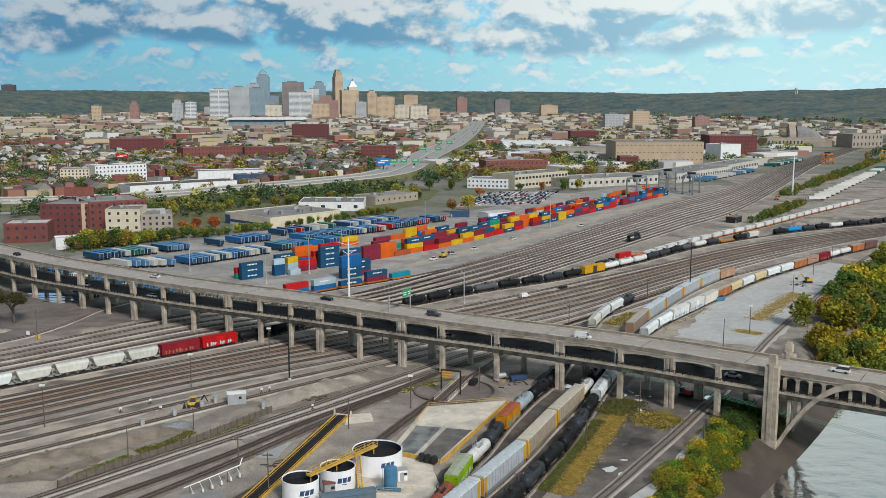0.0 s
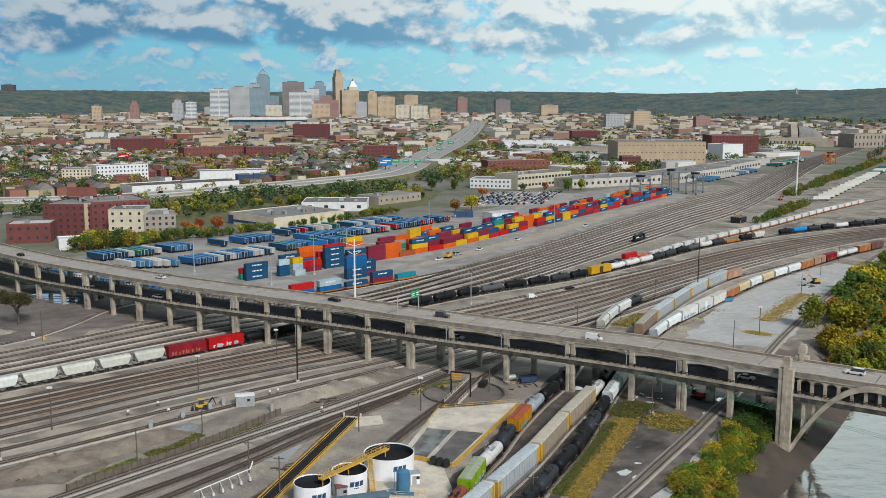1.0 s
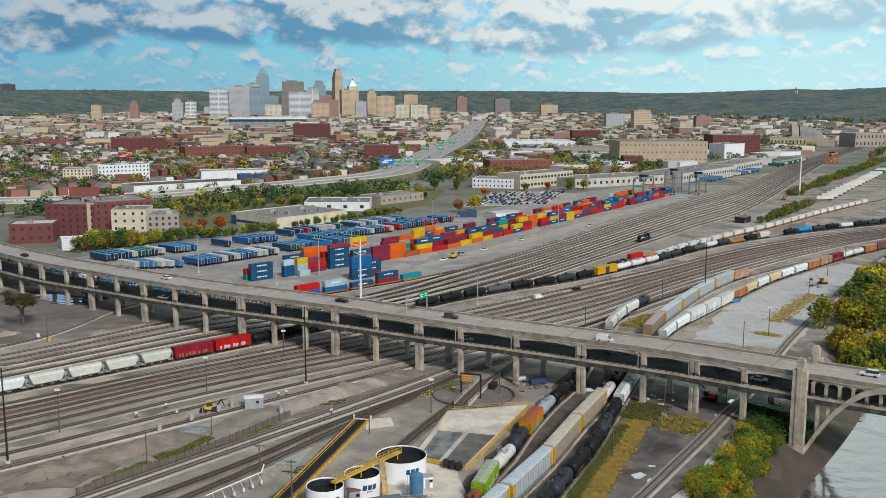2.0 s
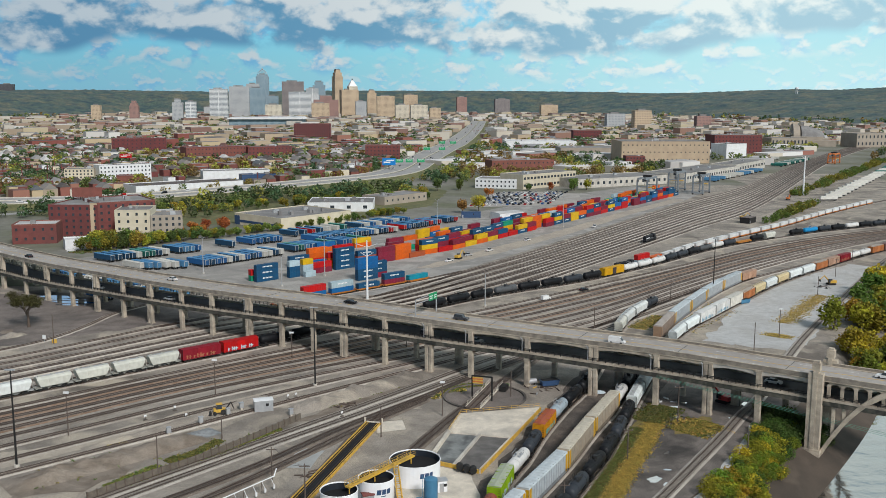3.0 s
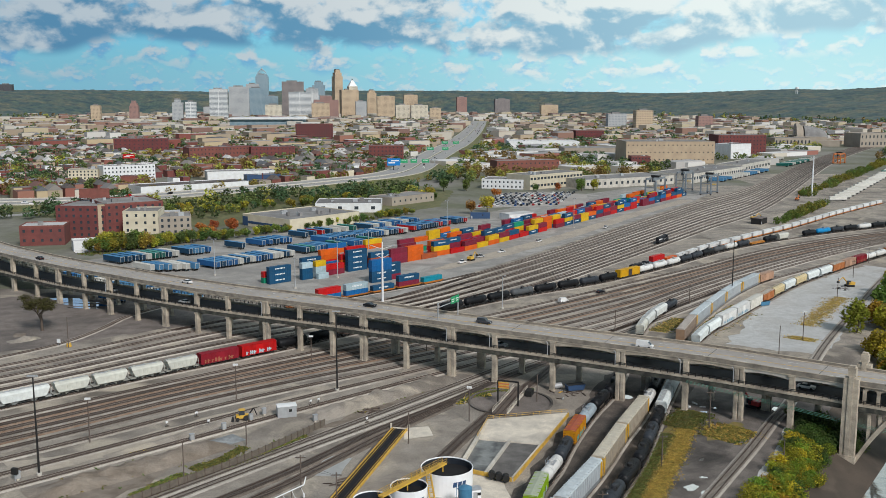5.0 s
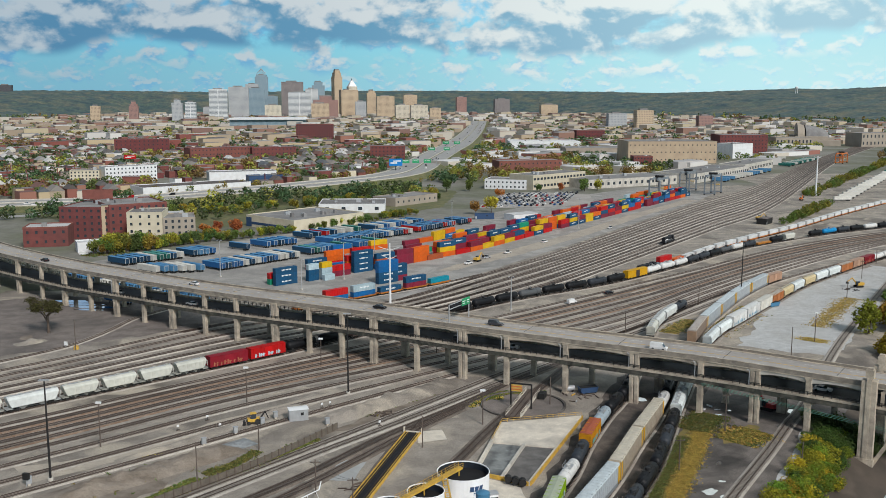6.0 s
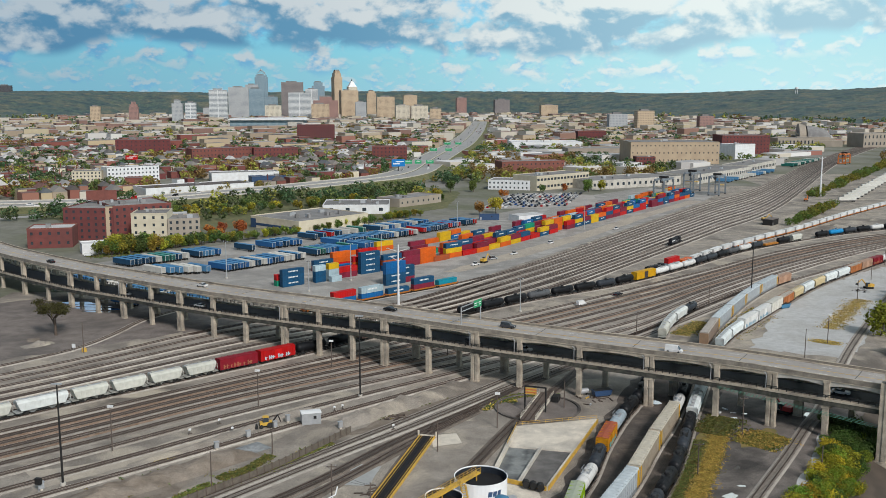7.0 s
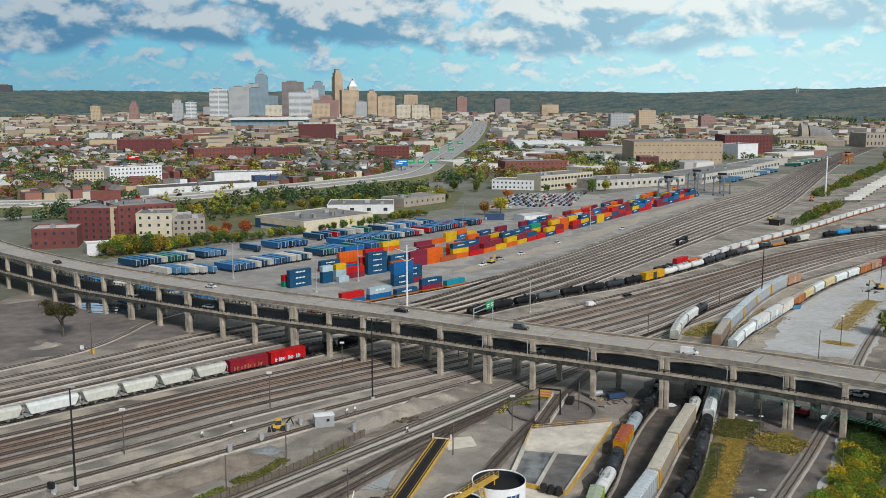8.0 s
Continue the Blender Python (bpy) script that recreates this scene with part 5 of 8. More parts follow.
def trailer(x, y, heading, colour):
    m = pose(x, y, 0, 0, 0, heading)
    far = y > 797
    key = (colour, far)
    if key in _trailers:
        return copy_thing(_trailers[key], m)
    t = thing("truck_trailer", "%s box trailer parked in the terminal" % colour, "trailer", "parked trailers", m)
    c = T_COLOURS[colour]
    roof = {"white": (0.66, 0.65, 0.60), "green": (0.10, 0.30, 0.27)}.get(colour, (0.10, 0.24, 0.42))
    part("box", G().box(-7.6, 7.6, -1.26, 1.26, 1.2, 3.95), paint(c), t)
    part("roof", G().prism([(-1.28, 3.95), (1.28, 3.95), (1.2, 4.03), (-1.2, 4.03)], -7.62, 7.62), paint(roof), t)
    part("chassis", G().box(-7.2, 7.4, -0.5, 0.5, 0.85, 1.2), M["darksteel"], t)
    if not far:
        part("rear_frame", G().box(7.55, 7.68, -1.28, -1.1, 1.1, 4.0).box(7.55, 7.68, 1.1, 1.28, 1.1, 4.0).box(7.55, 7.68, -1.1, 1.1, 3.8, 4.0), paint((0.55, 0.55, 0.54)), t)
        part("rear_door", G().box(7.56, 7.64, -1.08, 1.08, 1.25, 3.8), paint(tuple(v * 0.7 for v in c)), t)
        part("landing_gear", G().box(-5.2, -5.0, -0.88, -0.72, 0, 1.2).box(-5.2, -5.0, 0.72, 0.88, 0, 1.2).box(-5.15, -5.05, -0.72, 0.72, 0.5, 0.6), M["darksteel"], t)
    for xx in (4.6, 5.9):
        part("axle", AXLE, M["tyre"], t, "", pose(xx, 0, 0.46))
    _trailers[key] = t
    return t


def trailer_row(a, b, n, heading, palette, seed, missing=0.08):
    rng = random.Random(seed)
    for k in range(n):
        if rng.random() > missing:
            u = k / max(1, n - 1)
            trailer(a[0] + (b[0] - a[0]) * u, a[1] + (b[1] - a[1]) * u + rng.uniform(-0.8, 0.8), heading + rng.uniform(-1.5, 1.5), rng.choice(palette))


BW = ["blue", "dark blue", "pale blue", "white", "green", "blue"]
trailer_row((-200.7, 513.8), (-160.3, 551.5), 15, -37, BW + ["white"], 31)
trailer_row((-147.5, 563.2), (-119.9, 588), 9, -38, ["blue", "dark blue", "blue"], 32)
trailer_row((-175.2, 492.7), (-153.9, 497.2), 6, -39, ["green", "white", "pale blue"], 33)
trailer_row((-144.3, 501.8), (-111.4, 538.4), 14, -38, ["blue", "blue", "white", "dark blue", "pale blue"], 34)
trailer_row((-105, 549.4), (-68.9, 584.2), 14, -38, ["blue", "dark blue", "pale blue", "blue", "green"], 35)
trailer_row((-96.5, 586.1), (-51.9, 630.1), 16, -38, ["red", "dark blue", "blue", "dark blue", "white"], 36)
trailer_row((-113.5, 610), (-85.9, 639.4), 7, -38, ["dark blue", "green", "white", "red"], 37)
trailer_row((-75.3, 645), (-45.5, 677.8), 9, -37, ["dark blue", "blue", "white"], 38)
trailer_row((-46.6, 639.4), (-9.4, 687), 14, -39, ["dark blue", "dark blue", "blue", "red"], 39)
trailer(-166.5, 419.5, -30, "blue")
trailer_row((-200.7, 474.4), (-134.7, 419.2), 18, 47, ["pale blue", "blue", "white"], 41)
trailer_row((312, 822), (440, 1030), 12, 6, ["white"], 42, 0.0)
trailer_row((452, 1050), (530, 1180), 8, 6, ["white", "white", "green"], 46, 0.0)
trailer_row((256.3, 997.2), (351.7, 1134.1), 20, -32, ["white", "white", "pale blue"], 43, 0.1)
trailer_row((351.8, 1216.8), (447.3, 1354), 22, -28, ["white"], 44, 0.1)
trailer_row((404.9, 1216.8), (479.1, 1326.4), 16, -37, ["white", "green"], 45, 0.1)

# ---------------------------------------------------------------- road vehicles
_vehicles = {}
CAR_WHEEL = G().tube((0, -0.11, 0), (0, 0.11, 0), 0.33, n=10).mesh("wheel")
CAR_COLOURS = {"white": (0.75, 0.75, 0.74), "black": (0.015, 0.015, 0.017), "silver": (0.42, 0.43, 0.44), "red": (0.35, 0.02, 0.02), "blue": (0.03, 0.08, 0.22), "dark grey": (0.06, 0.06, 0.065), "orange": (0.6, 0.25, 0.03)}


def vehicle(shape, colour, m):
    far = m.translation.y > 724
    key = (shape, colour, far)
    if key in _vehicles:
        return copy_thing(_vehicles[key], m)
    L, H = {"sedan": (4.7, 1.45), "suv": (4.9, 1.8), "van": (4.9, 2.0), "pickup": (5.6, 1.85)}[shape]
    name = {"sedan": "car", "suv": "suv", "van": "van", "pickup": "pickup_truck"}[shape]
    v = thing(name, "%s %s with dark windows on the road" % (colour, shape), "car" if shape in ("sedan", "suv") else shape, "vehicles", m)
    h, c = L / 2, paint(CAR_COLOURS[colour], 0.3, 0.1)
    body = [(-h, 0.35 if not far else 0.1), (h, 0.35 if not far else 0.1), (h, 0.75), (h - 0.3, 0.92), (h * 0.45, 1.0), (-h + 0.15, 1.0), (-h, 0.8)]
    part("body", G().prism(body, -0.9, 0.9, "y"), c, v)
    cab = {"sedan": [(-h * 0.72, 1.0), (h * 0.45, 1.0), (h * 0.12, H), (-h * 0.42, H)], "suv": [(-h * 0.95, 1.0), (h * 0.45, 1.0), (h * 0.2, H), (-h * 0.88, H)],
           "van": [(-h, 1.0), (h * 0.7, 1.0), (h * 0.4, H), (-h * 0.98, H)], "pickup": [(-h * 0.2, 1.0), (h * 0.45, 1.0), (h * 0.2, H), (-h * 0.15, H)]}[shape]
    part("glasshouse", G().prism(cab, -0.78, 0.78, "y"), M["glass"] if shape != "van" else c, v, "dark windows")
    roof = [(p[0] * 0.96, p[1]) for p in cab[2:]]
    part("roof", G().box(min(cab[2][0], cab[3][0]), max(cab[2][0], cab[3][0]), -0.76, 0.76, H, H + 0.05), c, v)
    if shape == "van":
        part("windscreen", G().prism([(h * 0.72, 1.05), (h * 0.74, 1.05), (h * 0.47, H - 0.15), (h * 0.45, H - 0.15)], -0.7, 0.7, "y"), M["glass"], v)
    if far:
        _vehicles[key] = v
        return v
    for x in (-h * 0.62, h * 0.62):
        for y in (-0.82, 0.82):
            part("wheel", CAR_WHEEL, M["tyre"], v, "", pose(x, y, 0.33))
    for y in (-0.65, 0.65):
        part("headlight", G().box(h - 0.06, h + 0.02, y - 0.15, y + 0.15, 0.62, 0.76), M["white"], v)
        part("tail_light", G().box(-h - 0.02, -h + 0.05, y - 0.15, y + 0.15, 0.68, 0.85), M["red"], v)
    _vehicles[key] = v
    return v


def on_viaduct(x, across, shape, colour, deck="upper", back=False):
    i = via_index(x)
    m = via_frame(i)
    z = via_top(VIA[i].x) - 0.85 if deck == "upper" else via_low(VIA[i].x) - 0.5
    vehicle(shape, colour, m @ pose(0, across, z, 0, 0, 180 if back else 0))


on_viaduct(-207.1, 5, "sedan", "black", back=True)
on_viaduct(-128.3, 8.2, "sedan", "white", back=True)
on_viaduct(-53.9, 8.6, "sedan", "black")
on_viaduct(-15.6, 7.7, "suv", "dark grey")
on_viaduct(31.5, 3.6, "van", "white")
on_viaduct(92, 9.1, "suv", "white", back=True)
on_viaduct(-25.2, 4.5, "suv", "dark grey", "lower")
on_viaduct(-9.2, 4.5, "sedan", "silver", "lower")
on_viaduct(69, 7.3, "sedan", "white", "lower")
on_viaduct(-162.4, 4.1, "sedan", "silver", "lower")
on_viaduct(-126.2, 4.1, "sedan", "white", "lower", True)
vehicle("van", "white", pose(27.6, 418.1, 0.02, 0, 0, 40))
vehicle("sedan", "black", pose(47.1, 438.2, 0.02, 0, 0, 40))
for x, y, a, s, c in ((-13.5, 516.3, 50, "pickup", "white"), (-2.9, 534.7, 40, "pickup", "silver"), (9.8, 551.1, 50, "pickup", "white"), (35.3, 591.4, 55, "suv", "white"), (86.3, 653.1, 60, "pickup", "white"), (-227.3, 547.9, 20, "van", "white"), (-200.8, 584.6, 15, "sedan", "dark grey"), (-194.3, 587.2, 15, "sedan", "black")):
    vehicle(s, c, pose(x, y, -0.05, 0, 0, a))
patch("parking_lot", "roadpale", [(0, 768), (62, 782), (100, 800), (108, 880), (60, 900), (30, 884)], -0.03, "grey asphalt staff parking lot full of cars", "parking lot", 0.4, 9)
rng = random.Random(77)
for j in range(13):
    for i in range(14):
        x, y = 7.6 + i * 4.87 + j * 2.33, 779 + j * 8.15 + i * 1.09
        if rng.random() < 0.86 and x < 106:
            vehicle(rng.choice(["sedan", "sedan", "suv"]), rng.choice(["white", "black", "silver", "red", "blue", "dark grey", "silver", "black"]), pose(x, y, -0.02, 0, 0, 75 + rng.uniform(-2, 2)))

# ---------------------------------------------------------------- buildings
WIN = {}


def window_mesh(w, h):
    key = (round(w, 1), round(h, 1))
    if key not in WIN:
        WIN[key] = G().box(-w / 2, w / 2, -0.08, 0.05, -h / 2, h / 2).mesh("window")
    return WIN[key]


def building(x, y, rot, w, d, h, wall, label, roof="flatroof", floors=0, bays=0, side_bays=0, category="building", extras=2, name="building", win=(1.4, 1.7)):
    """A flat-roofed block; its front runs from (x, y) along rot, its depth lies to the left of that."""
    b = thing(name, label if len(label.split()) > 5 else label + " in the city", category, m=pose(x, y, -0.1, 0, 0, rot))
    wm = M[wall] if isinstance(wall, str) else paint(wall)
    part("wall", G().box(0, w, 0, d, 0, h), wm, b)
    part("roof", G().box(0.35, w - 0.35, 0.35, d - 0.35, h, h + 0.12), M[roof], b)
    g = G()
    for a in ((-0.05, w + 0.05, -0.05, 0.35), (-0.05, w + 0.05, d - 0.35, d + 0.05), (-0.05, 0.35, 0.35, d - 0.35), (w - 0.35, w + 0.05, 0.35, d - 0.35)):
        g.box(*a, h - 0.3, h + 0.7)
    part("parapet", g, wm, b)
    rng = random.Random(int(x * 7 + y))
    for k in range(extras):
        cx, cy, s = rng.uniform(0.15, 0.8) * w, rng.uniform(0.2, 0.75) * d, rng.uniform(1.5, 4)
        part("roof_unit", G().box(cx, cx + s, cy, cy + s * 0.7, h + 0.1, h + rng.uniform(1.2, 2.8)), M["galv" if k % 2 else "flatroof"], b)
    if floors:
        me = window_mesh(*win)
        for f in range(floors):
            z = h * (f + 0.55) / floors
            for k in range(bays):
                part("window", me, M["glass"], b, "", pose(w * (k + 0.5) / bays, -0.02, z))
            for k in range(side_bays):
                part("window", me, M["glass"], b, "", pose(w + 0.02, d * (k + 0.5) / side_bays, z, 0, 0, 90))
    return b


building(-263.5, 608.5, -4, 32, 42, 19.4, "brick", "large old red-brick factory with rows of small windows", floors=5, bays=7, extras=5)
factory = thing("roof_sign", "dark rooftop sign frame on the brick factory", "sign", m=pose(-250, 640, 19.3, 0, 0, 8))
for k in range(5):
    part("sign_post", G().box(-9 + 4.5 * k, -8.7 + 4.5 * k, 0.2, 0.5, 0, 8.0), M["darksteel"], factory)
part("sign_board", G().box(-9.5, 9.5, -0.1, 0.2, 2.2, 8.4), M["brick"], factory, "dark red sign board")
tower_block = thing("stair_tower", "tan rendered stair tower against the brick factory", "tower", m=pose(-236.6, 606.4, -0.1, 0, 0, 15))
part("shaft", G().box(0, 5.2, -0.6, 4, 0, 21.2), M["tan"], tower_block)
part("cap", G().box(-0.2, 5.4, -0.8, 4.2, 21.2, 21.7), M["flatroof"], tower_block)
building(-231.6, 605.8, 33, 36, 38, 20.8, "brick", "tall red-brick factory wing with dark windows", floors=5, bays=8, extras=4)
building(-272.1, 574.6, 11, 25, 20, 11.2, "brick", "low red-brick building with a pale roof", roof="paleroof", floors=2, bays=5, extras=1)
building(-232.7, 553.4, 26, 16, 12, 5.3, "white", "small white shed with a pale roof", roof="paleroof", extras=0)
building(-216.7, 592, 7, 21, 24, 17.9, "cream", "cream and brown brick loft building", floors=4, bays=4, extras=3)
building(-195.4, 593.6, 16, 19, 24, 14.3, "stone", "brown brick loft building beside cream one", floors=4, bays=5, side_bays=4, extras=2)
warehouse = building(-122.3, 634.5, 48, 62, 50, 7.4, "cream", "low cream warehouse with a navy stripe and grey roof", extras=9)
part("stripe", G().box(-0.12, 0.0, 0, 50, 1.9, 3.6), M["navy"], warehouse, "navy painted stripe")
part("end_panel", G().box(-0.14, 0.0, 44.5, 50.2, 0.2, 6.4), M["navy"], warehouse, "navy painted end panel")
building(-288, 864, 36, 103, 34, 6.9, "white", "long white industrial shed with a dark roof", roof="darkroof", extras=1)
building(-395.8, 980.9, 13, 28, 22, 13.1, "cream", "cream four-storey brick building", floors=4, bays=8)
building(-362.7, 987.9, 35, 53, 20, 16.1, "white", "long white four-storey factory", floors=4, bays=14, extras=3)
building(-340.2, 970.3, 7, 24, 15, 7.5, "brick", "low red-brick garage", extras=1)
building(-264.8, 1016.2, 20, 70, 25, 8.3, "white", "low white commercial building")
building(-213.7, 964.7, 24, 34, 15, 9.0, "navy", "dark commercial building with a green front", extras=2)
building(-118.9, 739, 2, 50, 38, 6.4, "white", "low white depot with a grey roof", floors=1, bays=4, extras=6, win=(3.0, 2.4))
building(-62.6, 782, 50, 52, 25, 6.2, "stone", "low grey depot building", floors=1, bays=8, extras=3)
building(16.1, 931.9, -15, 47, 30, 8.5, "white", "white two-storey office building", floors=2, bays=12)
building(60.7, 915.5, 43, 78, 30, 13.2, "cream", "cream two-storey industrial building with window bands", floors=2, bays=16, extras=4, win=(3.2, 2.2))
building(42.6, 1119.5, 16, 77, 25, 13.0, "brick", "long red-brick warehouse", floors=2, bays=14)
building(220.1, 1272.4, 1, 116, 70, 27.9, "tan", "big tan-brick mail depot with rows of small windows", floors=3, bays=20, side_bays=8, extras=6)
building(385.8, 1368.5, 29, 39, 30, 19.8, "white", "plain white warehouse block", extras=2)
building(402.9, 1489.1, 1, 73, 50, 27.5, "brick", "dark red-brick warehouse of many storeys", floors=5, bays=14, side_bays=6)
building(113.9, 925.8, 29, 112, 45, 8.0, "concretepale", "long low white freight shed with dock doors", floors=1, bays=16, extras=4, win=(2.6, 2.8))
building(229.7, 983.1, 51, 145, 45, 9, "concretepale", "long low white freight shed with dark dock doors", floors=1, bays=24, extras=4, win=(2.8, 3.0))
building(320, 1107, 55, 110, 30, 9.5, "concretepale", "white freight shed with dock doors", floors=1, bays=18, extras=2, win=(2.8, 3.0))
building(209.5, 1183.8, 1, 23, 20, 14.4, "brick", "red-brick office block", floors=3, bays=6)
building(-296.1, 1873.3, 2, 70, 22, 32.3, "brick", "long red-brick apartment slab", floors=9, bays=16, extras=3, win=(2.0, 1.6))
building(558.9, 1690.2, 2, 64, 40, 14.6, "stone", "low limestone wing of the railway terminal", floors=1, bays=10, extras=0, win=(2.5, 6.0))
building(697.1, 1666.4, 18, 64, 40, 23.3, "stone", "limestone wing of the railway terminal", floors=2, bays=8, extras=1, win=(2.5, 5.0))
building(-356.4, 1305.9, 36, 92, 22, 17.4, "brick", "long red-brick school building", floors=3, bays=18)
building(-510.1, 1467.8, 14, 79, 25, 22.0, "brick", "old red-brick brewery building", floors=4, bays=12)
building(-281.9, 1347.1, 24, 62, 22, 16.2, "brick", "red-brick apartment building", floors=3, bays=12)
building(-119.1, 1333.9, 1, 47, 25, 19.3, "brick", "dark red-brick building beside the highway", floors=4, bays=9)
building(94.6, 1641.7, 1, 118, 60, 10.6, "white", "wide low warehouse with a pale roof", roof="paleroof", extras=4)
building(160.5, 1429.1, 1, 130, 60, 11.1, "stone", "wide low warehouse with a grey roof", extras=4)
building(242.4, 1889.5, 2, 55, 30, 19.6, "brick", "dark red-brick school with a steep roof", roof="darkroof", floors=3, bays=10, extras=0)


def terminal_hall():
    """The half dome of the railway terminal, its arched front turned aside."""
    t = thing("railway_terminal", "limestone railway terminal with a ribbed grey half dome", "station", m=pose(630, 1768, 0, 0, 0, -14))
    n, rows = 22, 12
    vs = []
    for j in range(rows):
        u = j / (rows - 1)
        r = math.sqrt(max(0.0, 1 - u * u))
        vs += [(6 + 44 * u, 30 * r * math.cos(math.pi * k / n), 12 + 22 * r * math.sin(math.pi * k / n)) for k in range(n + 1)]
    fs = [(j * (n + 1) + k, j * (n + 1) + k + 1, (j + 1) * (n + 1) + k + 1, (j + 1) * (n + 1) + k) for j in range(rows - 1) for k in range(n)]
    part("dome", G().add(vs, fs), M["flatroof"], t, "smooth grey half dome", smooth=True)
    for k, (r, x0) in enumerate(((1.0, 4), (1.08, 0), (1.16, -4))):   # stepped arches of the front
        arch = [(30 * r * math.cos(math.pi * q / n), 12 + 22.5 * r * math.sin(math.pi * q / n)) for q in range(n + 1)]
        part("arched_front", G().prism(arch, x0 - 4, x0), M["stone"], t)
    part("drum", G().box(-8, 52, -36, 36, 0, 12.5), M["stone"], t)
    for y in (-18, -6, 6, 18):
        part("tall_window", G().box(-8.3, -8.0, y - 2.4, y + 2.4, 4, 30 - abs(y) * 0.6), M["glass"], t)
    for sy in (-1, 1):
        a, b = sorted((sy * 36, sy * 62))
        part("front_base", G().box(-30, 60, a, b, 0, 10), M["stone"], t)
        part("upper_block", G().box(-14, 40, min(sy * 36, sy * 50), max(sy * 36, sy * 50), 10, 16), M["stone"], t)


terminal_hall()


def facade_material(name, wall, glass, floor=3.8, bay=3.0, fill=0.55):
    """Floors and window bays of a tower far off."""
    ma = mk(name, wall, tuple(v * 0.9 for v in wall), 0.05, 0.7)
    nt = ma.node_tree
    N, L = nt.nodes.new, nt.links.new
    b = nt.nodes["Principled BSDF"]
    src = b.inputs["Base Color"].links[0].from_socket
    br, co, mp = N("ShaderNodeTexBrick"), N("ShaderNodeTexCoord"), N("ShaderNodeCombineXYZ")
    sep, add = N("ShaderNodeSeparateXYZ"), N("ShaderNodeMath")
    L(co.outputs["Object"], sep.inputs[0])
    L(sep.outputs[0], add.inputs[0])
    L(sep.outputs[1], add.inputs[1])
    L(add.outputs[0], mp.inputs[0])
    L(sep.outputs[2], mp.inputs[1])
    br.offset = 0.0
    br.inputs["Scale"].default_value = 1.0
    br.inputs["Brick Width"].default_value, br.inputs["Row Height"].default_value = bay, floor
    br.inputs["Mortar Size"].default_value = (1 - fill) * min(bay, floor) * 0.5
    br.inputs["Color1"].default_value = br.inputs["Color2"].default_value = (*glass, 1)
    L(mp.outputs[0], br.inputs["Vector"])
    L(src, br.inputs["Mortar"])
    L(br.outputs["Color"], b.inputs["Base Color"])
    return ma


# brown and brick are lightened: distance haze is mixed into their base colour
F = {
    "white": facade_material("white_office_facade", (0.70, 0.71, 0.70), (0.16, 0.19, 0.21), 4.0, 60, 0.45),
    "brown": facade_material("brown_office_facade", (0.25, 0.22, 0.21), (0.12, 0.11, 0.115), 4.0, 3.2, 0.5),
    "glass": facade_material("blue_glass_facade", (0.30, 0.38, 0.42), (0.14, 0.22, 0.27), 4.0, 3.0, 0.7),
    "tan": facade_material("tan_stone_facade", (0.52, 0.40, 0.27), (0.20, 0.15, 0.11), 4.0, 4.0, 0.4),
    "cream": facade_material("cream_stone_facade", (0.62, 0.56, 0.44), (0.22, 0.20, 0.17), 3.8, 4.0, 0.4),
    "grey": facade_material("grey_stone_facade", (0.42, 0.43, 0.43), (0.22, 0.24, 0.26), 3.8, 3.6, 0.45),
    "dark": facade_material("dark_tower_facade", (0.085, 0.085, 0.095), (0.05, 0.05, 0.055), 4.0, 3.2, 0.5),
    "brick": facade_material("brick_tower_facade", (0.32, 0.19, 0.16), (0.15, 0.10, 0.10), 3.6, 3.6, 0.4),
}


def tower(x, y, w, d, h, style, label, steps=(), rot=8, cap=""):
    """A skyscraper: a shaft, set-back tiers (width share, height added) and a crown."""
    t = thing("skyscraper", label if len(label.split()) > 6 else label + " downtown", "skyscraper", "downtown skyline", pose(x + w / 2 * 1.06, y, 0, 0, 0, rot))
    t.scale = (1.06, 1.0, 1.06)
    part("shaft", G().box(-w / 2, w / 2, 0, d, 0, h), F[style], t)
    z = h
    for share, up in steps:
        part("tier", G().box(-w * share / 2, w * share / 2, d * (1 - share) / 2, d * (1 + share) / 2, z, z + up), F[style], t)
        z += up
    part("roof_plant", G().box(-w * 0.28, w * 0.2, d * 0.25, d * 0.7, z, z + 4), M["flatroof"], t)
    return t, z


tower(-812.8, 3405.7, 58, 30, 101, "white", "white office tower with banded windows", rot=6)
tower(-784.6, 3592.7, 68, 32, 110, "grey", "broad grey office slab")
tower(-791.5, 3957.3, 47, 40, 123, "grey", "grey office tower")
tower(-750.9, 3773.3, 62, 30, 99, "glass", "green-grey glass tower", ((0.8, 8),))
tower(-611.9, 3726.5, 78, 40, 129, "brown", "tall dark brown office tower")
tower(-566.1, 3588.9, 76, 30, 92, "white", "white office block with a plain top band")
tower(-698, 3862.9, 46, 30, 78, "glass", "dark blue glass office block")
tower(-548.8, 4146.2, 50, 30, 120, "glass", "blue glass tower with a stepped top", ((0.7, 14),))
tower(-551.8, 3952.6, 48, 30, 106, "white", "pale office tower")
tower(-463.5, 3496.2, 83, 30, 66, "brick", "red-brick office block", ((0.5, 12),))
tower(-292.2, 3774.2, 33, 30, 90, "tan", "tan stone office tower", ((0.7, 8),))
tower(-242.4, 3583, 60, 30, 78, "tan", "tan stone office block")
tower(-163.7, 3308.9, 44, 30, 51, "cream", "cream apartment block")
tower(-109.3, 3214.7, 52, 30, 51, "cream", "cream office block")
tower(-47.5, 3218, 34, 20, 42, "tan", "tan apartment block")
tower(-157.7, 3958.2, 52, 30, 83, "tan", "tan hotel tower")
tower(60, 4132, 40, 30, 74, "brick", "red-brown office tower")
